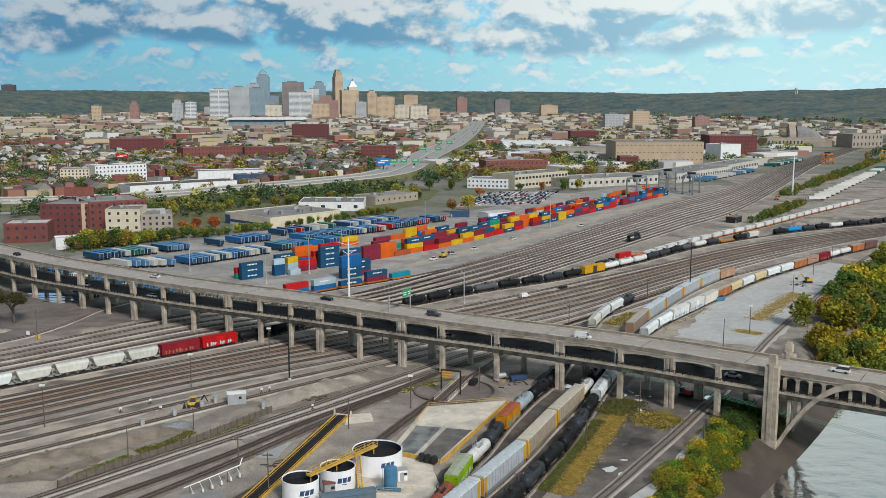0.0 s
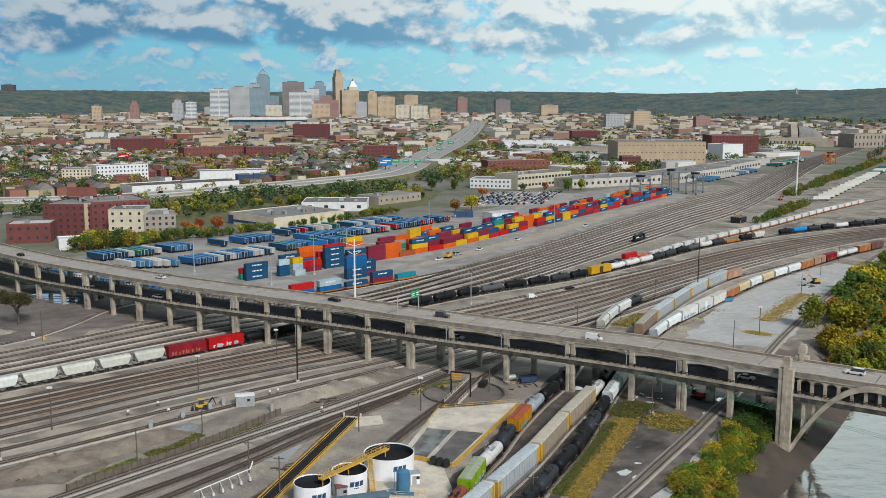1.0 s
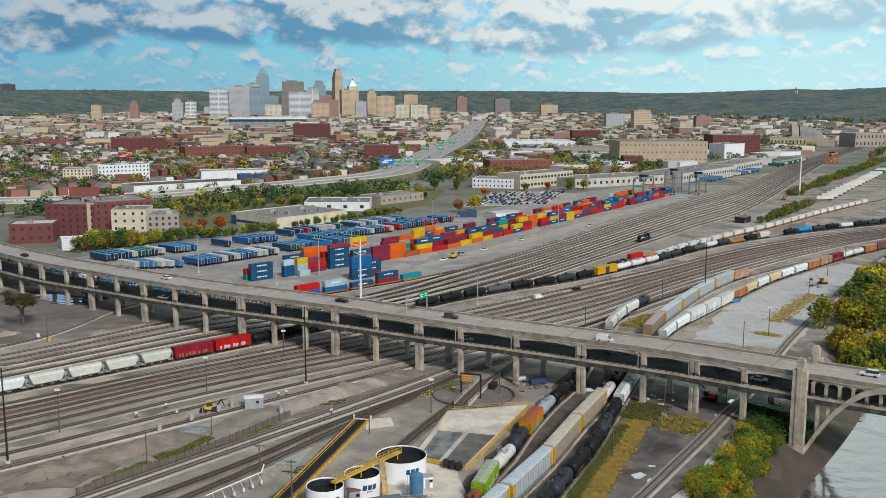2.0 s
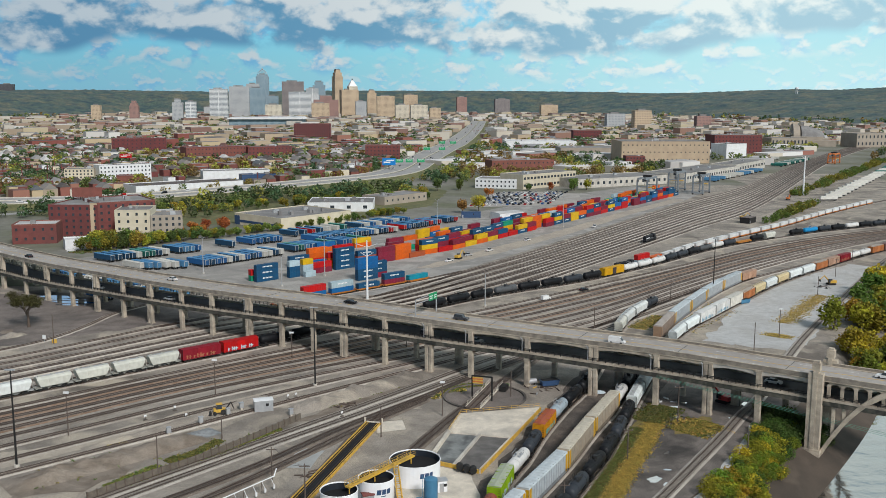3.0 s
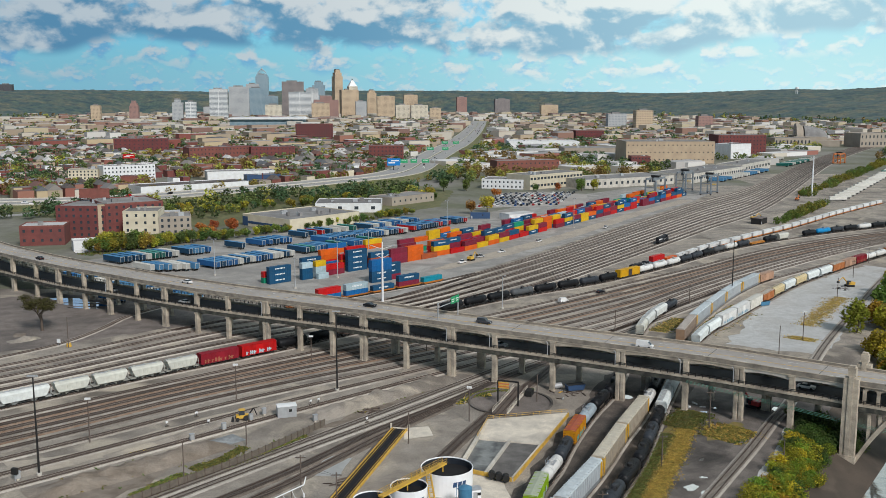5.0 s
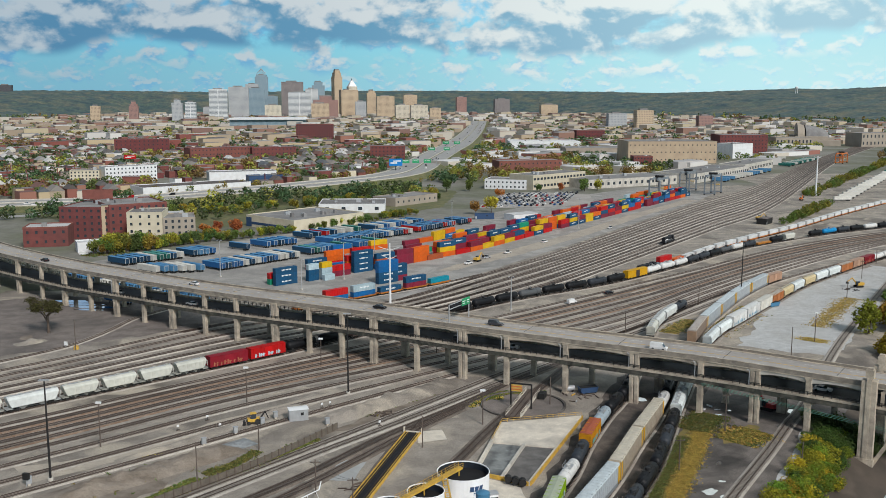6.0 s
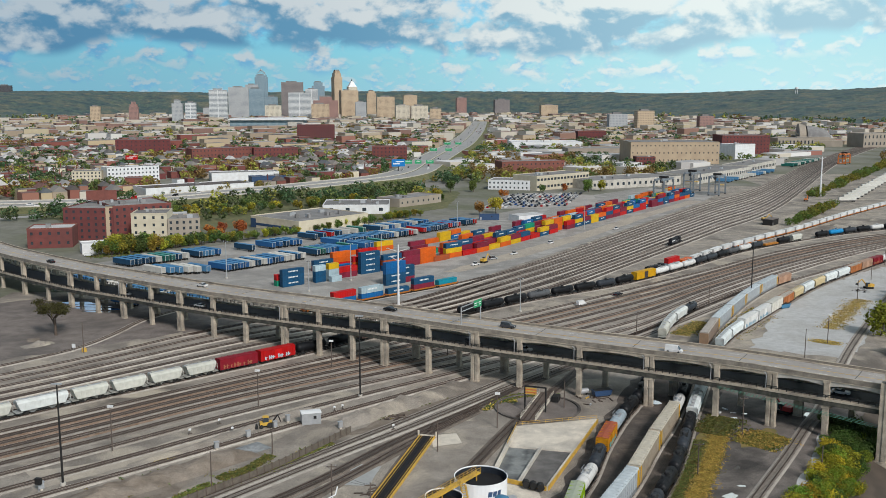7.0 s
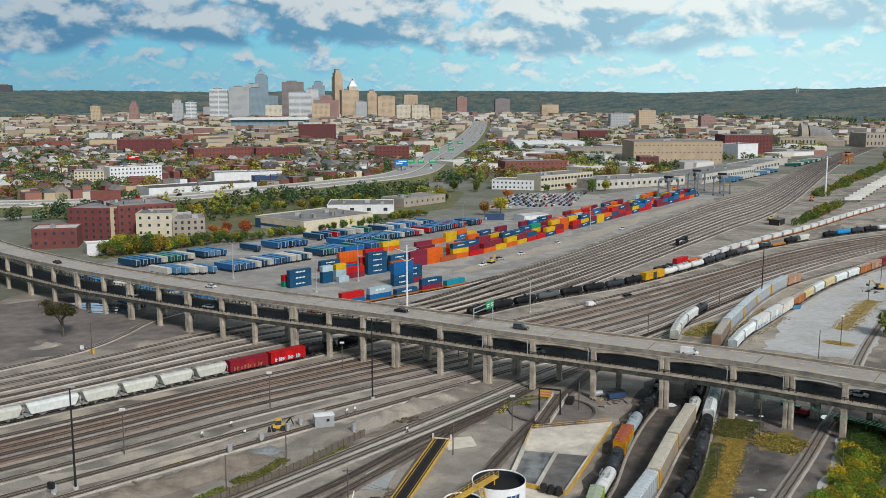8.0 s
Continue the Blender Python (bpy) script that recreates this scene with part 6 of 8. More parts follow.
tower(220.5, 4132.2, 60, 30, 66, "brown", "brown office block")
tower(385.6, 3854.7, 64, 30, 47, "tan", "tan apartment slab")
tower(-843.2, 3035.8, 30, 30, 60, "grey", "grey office tower with pale panels", ((0.6, 8),))
tower(-807.3, 3056, 30, 30, 62, "white", "white panelled tower")
tower(-1126.9, 3128, 28, 20, 50, "tan", "tan apartment tower")
tower(-975.4, 3035.2, 26, 20, 50, "brick", "domed brick tower", ((0.8, 7), (0.5, 6)))
tower(-1934, 4300, 52, 30, 123, "dark", "dark apartment tower on the hill")
tower(407.4, 2477.3, 45, 20, 39, "grey", "grey apartment block")
tower(459.1, 2383.5, 40, 25, 48, "tan", "tan hospital block with a white base")
tower(635.4, 2474.5, 36, 20, 34, "brick", "plain red-brick office block")
tower(-321.6, 3586.6, 37, 30, 60, "grey", "grey office block")
tower(-900.2, 3681.6, 34, 30, 39, "grey", "low grey block")
tower(-619.9, 3401.4, 53, 30, 50, "cream", "cream stone block")
tower(-459.2, 3402.9, 58, 30, 55, "tan", "tan stone block")
# the old setback tower, the one with the pyramid roof and the one with the open tiara
tower(-429.4, 3890.2, 32, 30, 150, "tan", "slim tan stepped skyscraper", ((0.82, 14), (0.6, 9)), rot=30)
t, z = tower(-382.3, 3677.8, 62, 34, 100, "tan", "tan tower with a white pyramid roof and lantern", rot=20)
part("upper_shaft", G().box(-4, 28, 2, 30, 100, 112), F["cream"], t)
part("pyramid_roof", G().add([(-3, 3, 112), (27, 3, 112), (27, 29, 112), (-3, 29, 112), (9, 14, 133), (15, 14, 133), (15, 20, 133), (9, 20, 133)], [(0, 1, 5, 4), (1, 2, 6, 5), (2, 3, 7, 6), (3, 0, 4, 7), (4, 5, 6, 7)]), M["white"], t)
part("lantern", G().tube((12, 17, 133), (12, 17, 141), 2.5, 0.4), M["darksteel"], t)
t, z = tower(-812.2, 4279, 52, 40, 156, "glass", "glass office tower with an open steel tiara", ((0.85, 8),))
g = G()
for k in range(9):
    u = -1 + 2 * k / 8
    for j in range(6):
        a, b = j / 6, (j + 1) / 6
        f = lambda s: (19 * u * (1 - s ** 2.2), 20, 164 + 28 * s * (1 - 0.25 * u * u))
        g.tube(f(a), f(b), 0.8, n=4)
part("tiara", g, M["galv"], t, "open curved steel crown")["kind"] = "stuff"


def stadium():
    s = thing("stadium", "wide stadium with a white canopy roof and dark glass stands", "stadium", m=pose(-566.2, 2557.4, 0, 0, 0, 3))
    part("stand", G().box(0, 190, 0, 110, 0, 24), F["glass"], s)
    part("canopy", G().prism([(-6, 24), (196, 24), (188, 29), (0, 28)], -8, 118, "y"), M["white"], s)
    part("side_block", G().box(150, 190, -10, 0, 0, 20), M["concretepale"], s)


stadium()

# ---------------------------------------------------------------- hills on the skyline
HILL_X = [-400, 0, 190, 380, 640, 850, 1000, 1090, 1160, 1250, 1330, 1400, 1470, 1568, 1900]
HILL_H = [290, 108, 108, 102, 108, 108, 105, 102, 97, 102, 111, 117, 114, 125, 145]


def hill_z(x, y):
    """Height of the wooded ridges that close the basin."""
    R, hx = math.hypot(x, y), 784 + 1718 * x / max(y, 1)
    top = float(np.interp(hx, HILL_X, HILL_H))
    start = 4250 - 1500 * float(np.interp(hx, [950, 1500], [0, 1])) - 800 * float(np.interp(hx, [20, 260], [1, 0]))
    u = min(1.0, max(0.0, (R - start) / (4850 - start)))
    z = top * (u * u * (3 - 2 * u)) ** 0.8
    if u > 0:
        z += u * (1 - u) * 70 * noise.noise((x * 0.0022, y * 0.0022, 0)) + 3.5 * noise.noise((x * 0.02, y * 0.02, 1)) + 3.0 * noise.noise((x * 0.06, y * 0.06, 2))
    return z - 1.5


def build_hills():
    g, na, nr = G(), 620, 70
    for j in range(nr):
        R = 2500 + 2430 * j / (nr - 1)
        for i in range(na):
            az = radians(-36 + 72 * i / (na - 1))
            x, y = R * math.sin(az), R * math.cos(az)
            g.v.append((x, y, hill_z(x, y)))
    g.f = [(j * na + i, j * na + i + 1, (j + 1) * na + i + 1, (j + 1) * na + i) for j in range(nr - 1) for i in range(na - 1)]
    # faint blue emission puts the distance haze into the hill surface
    hill = mk("hazy_wooded_hills", (0.055, 0.072, 0.032), (0.014, 0.024, 0.018), 0.03, 1.0, 1.0, stain=(0.14, 0.11, 0.04), stain_scale=0.012, stain_amount=0.7, fine=0.8, fine_scale=0.09, emit=((0.09, 0.22, 0.33), 0.20))
    tagged(part("backdrop_hills", g, hill), "wooded hills on the horizon, glowing faint blue in place of haze", "hill", kind="structure")


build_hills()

# ---------------------------------------------------------------- trees
GREENS = [(0.10, 0.135, 0.028), (0.14, 0.16, 0.03), (0.075, 0.11, 0.03), (0.23, 0.20, 0.025), (0.27, 0.20, 0.025), (0.21, 0.20, 0.03)]
AUTUMN = [(0.26, 0.16, 0.02), (0.28, 0.08, 0.025), (0.20, 0.10, 0.03)]


def crown_mesh(seed, r, h, clumps, size):
    """Leaf clumps gathered into uneven lobes, with gaps between them."""
    rng = random.Random(seed)
    lobes = []
    for k in range(9):
        a, q = rng.uniform(0, math.tau), rng.uniform(0.15, 0.62) * r
        lobes.append((q * math.cos(a), q * math.sin(a), h * rng.uniform(0.25, 0.85), rng.uniform(0.32, 0.55) * r))
    g = G()
    for k in range(clumps):
        cx, cy, cz, lr = rng.choice(lobes)
        d = Vector((rng.gauss(0, 1), rng.gauss(0, 1), rng.gauss(0, 0.8))).normalized() * lr * rng.uniform(0.65, 1.08)
        c = Vector((cx, cy, cz)) + d
        s = size * rng.uniform(0.6, 1.3)
        m = Matrix.Translation(c) @ Euler((rng.uniform(-1.0, 1.0), rng.uniform(-1.0, 1.0), rng.uniform(0, 6.3))).to_matrix().to_4x4()
        g.add([(-s, -s * 0.5, 0), (s * 0.3, -s, s * 0.2), (s, s * 0.4, 0), (-s * 0.4, s, -s * 0.15)], [(0, 1, 2, 3)], m)
    return g.mesh("crown")


def trunk_mesh(seed, r, h):
    rng = random.Random(seed)
    g = G().tube((0, 0, -0.3), (0.1 * r, 0, h * 0.45), 0.05 * r + 0.08, 0.035 * r + 0.04, 8)
    for k in range(6):
        a, z = rng.uniform(0, math.tau), h * rng.uniform(0.25, 0.45)
        e = Vector((0.6 * r * math.cos(a), 0.6 * r * math.sin(a), h * rng.uniform(0.55, 0.85)))
        mid = Vector((0.25 * r * math.cos(a), 0.25 * r * math.sin(a), (z + e.z) / 2))
        g.tube((0.06 * r, 0, z), mid, 0.03 * r + 0.02, 0.02 * r + 0.02, 5, False)
        g.tube(mid, e, 0.02 * r + 0.02, 0.01 * r, 5, False)
    return g.mesh("trunk")


CROWNS = {("tree", k): crown_mesh(k, 5.0, 9.0, 1200, 0.38) for k in range(5)}
CROWNS.update({("bush", k): crown_mesh(50 + k, 2.6, 2.9, 1500, 0.13) for k in range(4)})
TRUNKS = {k: trunk_mesh(k, 5.0, 9.0) for k in range(3)}
_tinted = {}


def tint_mesh(kind, k, rgb):
    key = (kind, k, rgb)
    if key not in _tinted:
        me = CROWNS[(kind, k)].copy()
        me.materials.clear()
        me.materials.append(leaf(rgb))
        _tinted[key] = me
    return _tinted[key]


def word(rgb):
    r, g, _ = rgb
    return "green" if g > r else ("golden yellow" if g > 0.6 * r else ("rust-red" if g < 0.42 * r else "orange-brown"))


def tree(x, y, size, rgb, rng, where, z=None):
    t = thing("tree", "%s leafed autumn tree %s" % (word(rgb), where), "tree", "trees", pose(x, y, (ground_z(x, y) if z is None else z) - 0.1, 0, 0, rng.uniform(0, 360)))
    t.scale = (size, size, size * rng.uniform(0.85, 1.15))
    part("trunk", TRUNKS[rng.randrange(3)], M["bark"], t)
    part("crown", tint_mesh("tree", rng.randrange(5), rgb), None, t)


def bush(x, y, size, rgb, rng, where):
    t = thing("bush", "%s low bush %s" % (word(rgb), where), "bush", "bushes", pose(x, y, ground_z(x, y) - 0.2, 0, 0, rng.uniform(0, 360)))
    t.scale = (size, size, size * rng.uniform(0.6, 0.95))
    part("stems", TRUNKS[rng.randrange(3)], M["bark"], t, "", pose(0, 0, 0) @ Matrix.Scale(0.3, 4))
    part("foliage", tint_mesh("bush", rng.randrange(4), rgb), None, t)


rng = random.Random(5)
BANK = [(0.12, 0.15, 0.012), (0.19, 0.18, 0.012), (0.29, 0.21, 0.013), (0.045, 0.075, 0.012), (0.10, 0.14, 0.012)]
for k in range(110):                                  # bushes on the near bank
    u, v = rng.random(), rng.uniform(-1, 1)
    x, y = 40 + 36 * u + 4.6 * v * 0.85, 199 + 59 * u - 4.6 * v * 0.5
    # from 0.8 on, mostly dark green: the viaduct's shadow put into the leaf colour
    bush(x, y, rng.uniform(0.85, 1.45), rng.choice(BANK if u < 0.8 else BANK[3:4] * 3 + BANK[:1]), rng, "on the creek bank")
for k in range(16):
    # dark leaf colour carries the shade below the decks
    bush(77 + rng.uniform(-5, 9), 258 + rng.uniform(-6, 12), rng.uniform(1.2, 1.8), (0.05, 0.075, 0.02), rng, "tinted dark with viaduct shade")
BIG = [(0.23, 0.19, 0.014), (0.15, 0.165, 0.015), (0.29, 0.20, 0.016), (0.07, 0.10, 0.016), (0.20, 0.18, 0.014), (0.11, 0.135, 0.015)]
line = [(108.7, 318), (131, 356.5), (156.5, 396.8), (192.6, 455.5), (228.7, 503.2), (279.6, 558.1)]
for k in range(100):                                  # tall trees along the creek beyond the viaduct
    u = rng.random() * 4.99
    i = int(u)
    a, b = line[i], line[i + 1]
    x, y = a[0] + (b[0] - a[0]) * (u - i) + rng.uniform(-3, 26), a[1] + (b[1] - a[1]) * (u - i) + rng.uniform(-14, 3)
    tree(x, y, rng.uniform(1.0, 1.6) * (0.85 if u < 1.3 else 1.0), rng.choice(BIG), rng, "beside the creek")
for k in range(20):
    x, y = 203.2 + rng.uniform(-15, 60), 400.5 + rng.uniform(-30, 70)
    tree(x, y, rng.uniform(1.0, 1.5), rng.choice(BIG[:4]), rng, "beside the creek")
belt = [(-219.9, 540.4), (-200.7, 558.7), (-183.7, 578.9), (-158.2, 600), (-133.7, 623.8), (-111.4, 645), (-83.8, 677.2), (-65.7, 706.4), (-41.3, 726.7)]
for k in range(124):                                   # hedge of trees behind the trailers
    u = rng.random() * 7.99
    i = int(u)
    a, b = belt[i], belt[i + 1]
    x, y = a[0] + (b[0] - a[0]) * (u - i) + rng.uniform(-4, 3), a[1] + (b[1] - a[1]) * (u - i) + rng.uniform(0, 7)
    tree(x, y, rng.uniform(0.55, 0.95) * (1.3 if u < 1.3 else 0.74 if u > 2.8 else 1), rng.choice(GREENS[:4] + ([(0.24, 0.17, 0.03)] if u < 1.5 else [])), rng, "in a hedge behind the trailers")
for x, y in ((-178.4, 630.3), (-168.9, 613.9), (-173.1, 639.7), (-158.2, 630.3), (-181.6, 604.7), (-163.5, 644.2)):
    tree(x, y, rng.uniform(0.7, 0.95), AUTUMN[1], rng, "beside the warehouse")
for k in range(74):                                   # the belt along the highway
    u = rng.random()
    x, y = -227.4 + 202 * u + rng.uniform(-6, 6), 722.3 + 119.1 * u + rng.uniform(-12, 22)
    tree(x, y, rng.uniform(0.6, 0.9), rng.choice(GREENS), rng, "along the highway")
for x, y, s, c in ((-0.9, 731, 1.0, AUTUMN[2]), (11.9, 742.1, 1.25, GREENS[4]), (24.6, 850.6, 0.9, AUTUMN[1]), (65, 900.7, 0.9, GREENS[2]), (107.5, 905.6, 1.3, GREENS[0]), (120.3, 913, 1.2, GREENS[3]), (86.3, 914.7, 0.8, AUTUMN[1]), (-20.1, 901.2, 1.2, GREENS[2]), (1.2, 907.5, 1.1, GREENS[0])):
    tree(x, y, s, c, rng, "beside the parking lot")

def bare_tree(x, y):
    t = thing("tree", "half-bare dark tree with a few yellow leaves on the dirt lot", "tree", m=pose(x, y, -0.1))
    r2, g, tips = random.Random(3), G(), []
    def grow(p, d, length, r, depth):
        q = p + d * length
        g.tube(p, q, r, r * 0.65, 6 if depth < 2 else 4, False)
        if depth > 2:
            tips.append(q)
        if depth < 5:
            for k in range(3):
                e = (d + Vector((r2.uniform(-1.1, 1.1), r2.uniform(-1.1, 1.1), r2.uniform(-0.2, 0.4)))).normalized()
                grow(q, e, length * r2.uniform(0.68, 0.9), r * 0.62, depth + 1)
    grow(Vector((0, 0, 0)), Vector((0, 0, 1)), 4.0, 0.6, 0)
    part("trunk", g, M["bark"], t)
    lv = G()
    for k in range(3200):
        c = r2.choice(tips) + Vector((r2.gauss(0, 0.5), r2.gauss(0, 0.5), r2.gauss(0, 0.4)))
        lv.add([(-0.3, -0.2, 0), (0.3, -0.2, 0.1), (0.2, 0.3, 0)], [(0, 1, 2)], Matrix.Translation(c) @ Euler((r2.uniform(-1, 1), r2.uniform(-1, 1), r2.uniform(0, 6))).to_matrix().to_4x4())
    part("leaves", lv, leaf((0.062, 0.062, 0.016)), t)


bare_tree(-176.2, 367.8)

# ---------------------------------------------------------------- highway
HWAY = curve([(-600, 745), (-450, 760), (-345, 776), (-290, 797), (-245, 832), (-175, 905), (-117, 978), (-81, 1030), (-58, 1110), (-41, 1277), (-15, 1510), (9.5, 1713.3), (43.4, 2109.8), (78, 2600), (115, 3200)], 12)
HWAY_Z = 4.0
hw = thing("highway", "pale concrete highway with several lanes running to the city", "road", kind="structure")
for o in (-12, 12):
    part("carriageway", ribbon(G(), HWAY, [(o - 10.5, HWAY_Z), (o + 10.5, HWAY_Z)]), M["highway"], hw)
part("median_barrier", ribbon(G(), HWAY, [(-0.4, HWAY_Z), (-0.2, HWAY_Z + 1.0), (0.2, HWAY_Z + 1.0), (0.4, HWAY_Z)]), M["concretepale"], hw)
part("embankment", ribbon(G(), HWAY, [(-33, -0.2), (-23.4, HWAY_Z - 0.06), (23.4, HWAY_Z - 0.06), (33, -0.2)]), M["verge"], hw, "grassy embankment")
for o in (-23, 23):
    part("side_barrier", ribbon(G(), HWAY, [(o - 0.2, HWAY_Z - 0.1), (o - 0.15, HWAY_Z + 0.9), (o + 0.15, HWAY_Z + 0.9), (o + 0.2, HWAY_Z - 0.1)]), M["concretepale"], hw)
RAMP = curve([(-445.6, 787), (-381.8, 777.8), (-328.6, 745.5), (-349.8, 713.4), (-403, 704.3)], 8)
part("ramp", ribbon(G(), RAMP, [(-6, 0.06), (6, 0.06)]), M["highway"], hw)
for k in range(46):
    s = rng.uniform(150, length_of(HWAY) - 300)
    p, a = at_length(HWAY, s)
    n = Vector((math.sin(radians(a)), -math.cos(radians(a)), 0))
    o = rng.choice((-17, -13, -8, 8, 13, 17))
    q = p + n * o
    vehicle(rng.choice(["sedan", "suv", "van"]), rng.choice(["white", "black", "silver", "red", "dark grey"]), pose(q.x, q.y, HWAY_Z + 0.02, 0, 0, a + (180 if o < 0 else 0)))


def gantry(x, y, heading, width, boards, h=8.0, boards_h=2.6, m=None):
    t = thing("sign_gantry", "steel gantry with plain green road sign boards", "road sign", m=m or pose(x, y, 0, 0, 0, heading))
    for sx in (-width / 2, width / 2):
        part("post", G().tube((sx, 0, 0), (sx, 0, h), 0.2), M["galv"], t)
    part("truss", G().box(-width / 2, width / 2, -0.15, 0.15, h - 1.6, h - 1.4).box(-width / 2, width / 2, -0.15, 0.15, h - 0.2, h), M["galv"], t)
    for bx, bw in boards:
        b = part("sign_board", G().box(bx - bw / 2, bx + bw / 2, -0.35, -0.25, h - boards_h + 0.3, h + 0.5), M["green"], t)
        part("sign_bars", G().box(bx - bw * 0.38, bx + bw * 0.38, -0.36, -0.352, h - 0.6, h - 0.3).box(bx - bw * 0.3, bx + bw * 0.3, -0.36, -0.352, h - 1.3, h - 1.0), M["white"], b)


gantry(-52, 1163.4, 9, 46, [(-14, 9), (-2, 8), (12, 9)], 12, 4)
gantry(-24, 1429, 1, 46, [(-12, 10), (10, 9)], 12, 4)
gantry(-3, 1613, 1, 46, [(-10, 10), (8, 10)], 12, 4)

# ---------------------------------------------------------------- the city's houses and woods
def island_ramp(name, colours, rough=0.9, scale=0.4):
    ma = mk(name, colours[0], None, scale, rough)
    nt = ma.node_tree
    geo, cr = nt.nodes.new("ShaderNodeNewGeometry"), nt.nodes.new("ShaderNodeValToRGB")
    cr.color_ramp.interpolation = "CONSTANT"
    while len(cr.color_ramp.elements) < len(colours):
        cr.color_ramp.elements.new(0.5)
    for k, c in enumerate(colours):
        cr.color_ramp.elements[k].position, cr.color_ramp.elements[k].color = k / len(colours), (*c, 1)
    nt.links.new(geo.outputs["Random Per Island"], cr.inputs[0])
    nt.links.new(cr.outputs[0], nt.nodes["Principled BSDF"].inputs["Base Color"])
    return ma


WALLS = island_ramp("house_walls", [(0.22, 0.07, 0.055), (0.26, 0.10, 0.075), (0.17, 0.06, 0.05), (0.42, 0.33, 0.23), (0.55, 0.50, 0.42), (0.30, 0.14, 0.10), (0.62, 0.60, 0.56), (0.36, 0.29, 0.21), (0.21, 0.08, 0.06), (0.48, 0.38, 0.24)])
ROOFS = island_ramp("house_roofs", [(0.13, 0.12, 0.115), (0.20, 0.19, 0.18), (0.10, 0.085, 0.08), (0.30, 0.29, 0.28), (0.17, 0.09, 0.075), (0.55, 0.54, 0.52), (0.24, 0.22, 0.20), (0.12, 0.13, 0.14)])
# paler far palettes: sunlight on the distant city is put into the colours
FAR_WALLS = island_ramp("sunlit_far_house_walls", [(0.42, 0.36, 0.275), (0.32, 0.255, 0.186), (0.26, 0.15, 0.112), (0.473, 0.435, 0.372), (0.42, 0.353, 0.268), (0.32, 0.24, 0.179), (0.503, 0.45, 0.372), (0.214, 0.128, 0.104), (0.443, 0.375, 0.253), (0.549, 0.525, 0.491)])
FAR_ROOFS = island_ramp("sunlit_far_house_roofs", [(0.232, 0.225, 0.217), (0.325, 0.31, 0.295), (0.186, 0.17, 0.163), (0.465, 0.45, 0.426), (0.264, 0.194, 0.163), (0.527, 0.519, 0.496), (0.295, 0.271, 0.247), (0.217, 0.225, 0.24)])
SHED_WALLS = island_ramp("shed_walls", [(0.62, 0.60, 0.57), (0.42, 0.40, 0.38), (0.55, 0.50, 0.42), (0.30, 0.13, 0.10), (0.68, 0.67, 0.65)])
SHED_ROOFS = island_ramp("shed_roofs", [(0.52, 0.51, 0.50), (0.36, 0.35, 0.345), (0.62, 0.61, 0.60), (0.28, 0.275, 0.27), (0.45, 0.44, 0.43)])
KEEP_OUT = [(-263.5, 608.5, 60), (-216.7, 592, 50), (-135, 668, 62), (-243.4, 887.5, 70), (-349.9, 998, 60), (-232.8, 1016, 50), (-83.8, 749.7, 60), (33.1, 942.1, 60), (96.9, 951.4, 70), (75.5, 1130.2, 50), (277.5, 1290.9, 90), (405, 1382.6, 50), (436.8, 1510.5, 60), (171.3, 951.2, 80), (288.1, 1042.4, 90), (373.2, 1162.3, 80), (-261, 1881.3, 50), (595.8, 1693.1, 60), (659.5, 1692.9, 70), (723.1, 1683.5, 50), (-318.1, 1338, 60), (-472.8, 1486, 60), (-254.4, 1365.9, 45), (-94.6, 1342.6, 40), (153.2, 1668.4, 80), (224.3, 1456.5, 80), (266.8, 1902, 45), (-468.2, 2609.8, 140), (33.1, 823.1, 90), (150, 822.7, 120)]


def free(x, y):
    if any((x - a) ** 2 + (y - b) ** 2 < r * r for a, b, r in KEEP_OUT):
        return False
    rails = float(np.interp(y, [700, 947, 1267, 1590, 2010, 3000], [150, 300, 465, 660, 935, 1500]))
    left = 0.387 * y - 198 if y < 1150 else rails - 60
    if y < 822 + 0.768 * x and x < left or left < x < rails + (190 if y < 1350 else 60) or y < 905 and x > left:
        return False
    return min((p.x - x) ** 2 + (p.y - y) ** 2 for p in HWAY[::4]) > 45 ** 2


HWAY_X, HWAY_Y = [p.x for p in HWAY if p.x < -82], [p.y for p in HWAY if p.x < -82]


def house_shapes(rng, far):
    if rng.random() < (0.16 if far else 0.02):
        return rng.uniform(18, 55), rng.uniform(14, 30), rng.uniform(7, 19) if far else rng.uniform(4.5, 8), False
    return rng.uniform(6, 11), rng.uniform(8, 15), rng.uniform(6, 10), rng.random() < 0.35


def add_house(wall, roof, x, y, a, w, d, h, gable):
    m = pose(x, y, -0.1, 0, 0, a)
    wall.box(-w / 2, w / 2, -d / 2, d / 2, 0, h, m)
    if gable:
        roof.prism([(-w / 2 - 0.3, h), (w / 2 + 0.3, h), (0, h + w * 0.4)], -d / 2 - 0.3, d / 2 + 0.3, "y", m)
    else:
        roof.box(-w / 2 + 0.3, w / 2 - 0.3, -d / 2 + 0.3, d / 2 - 0.3, h, h + 0.3, m)


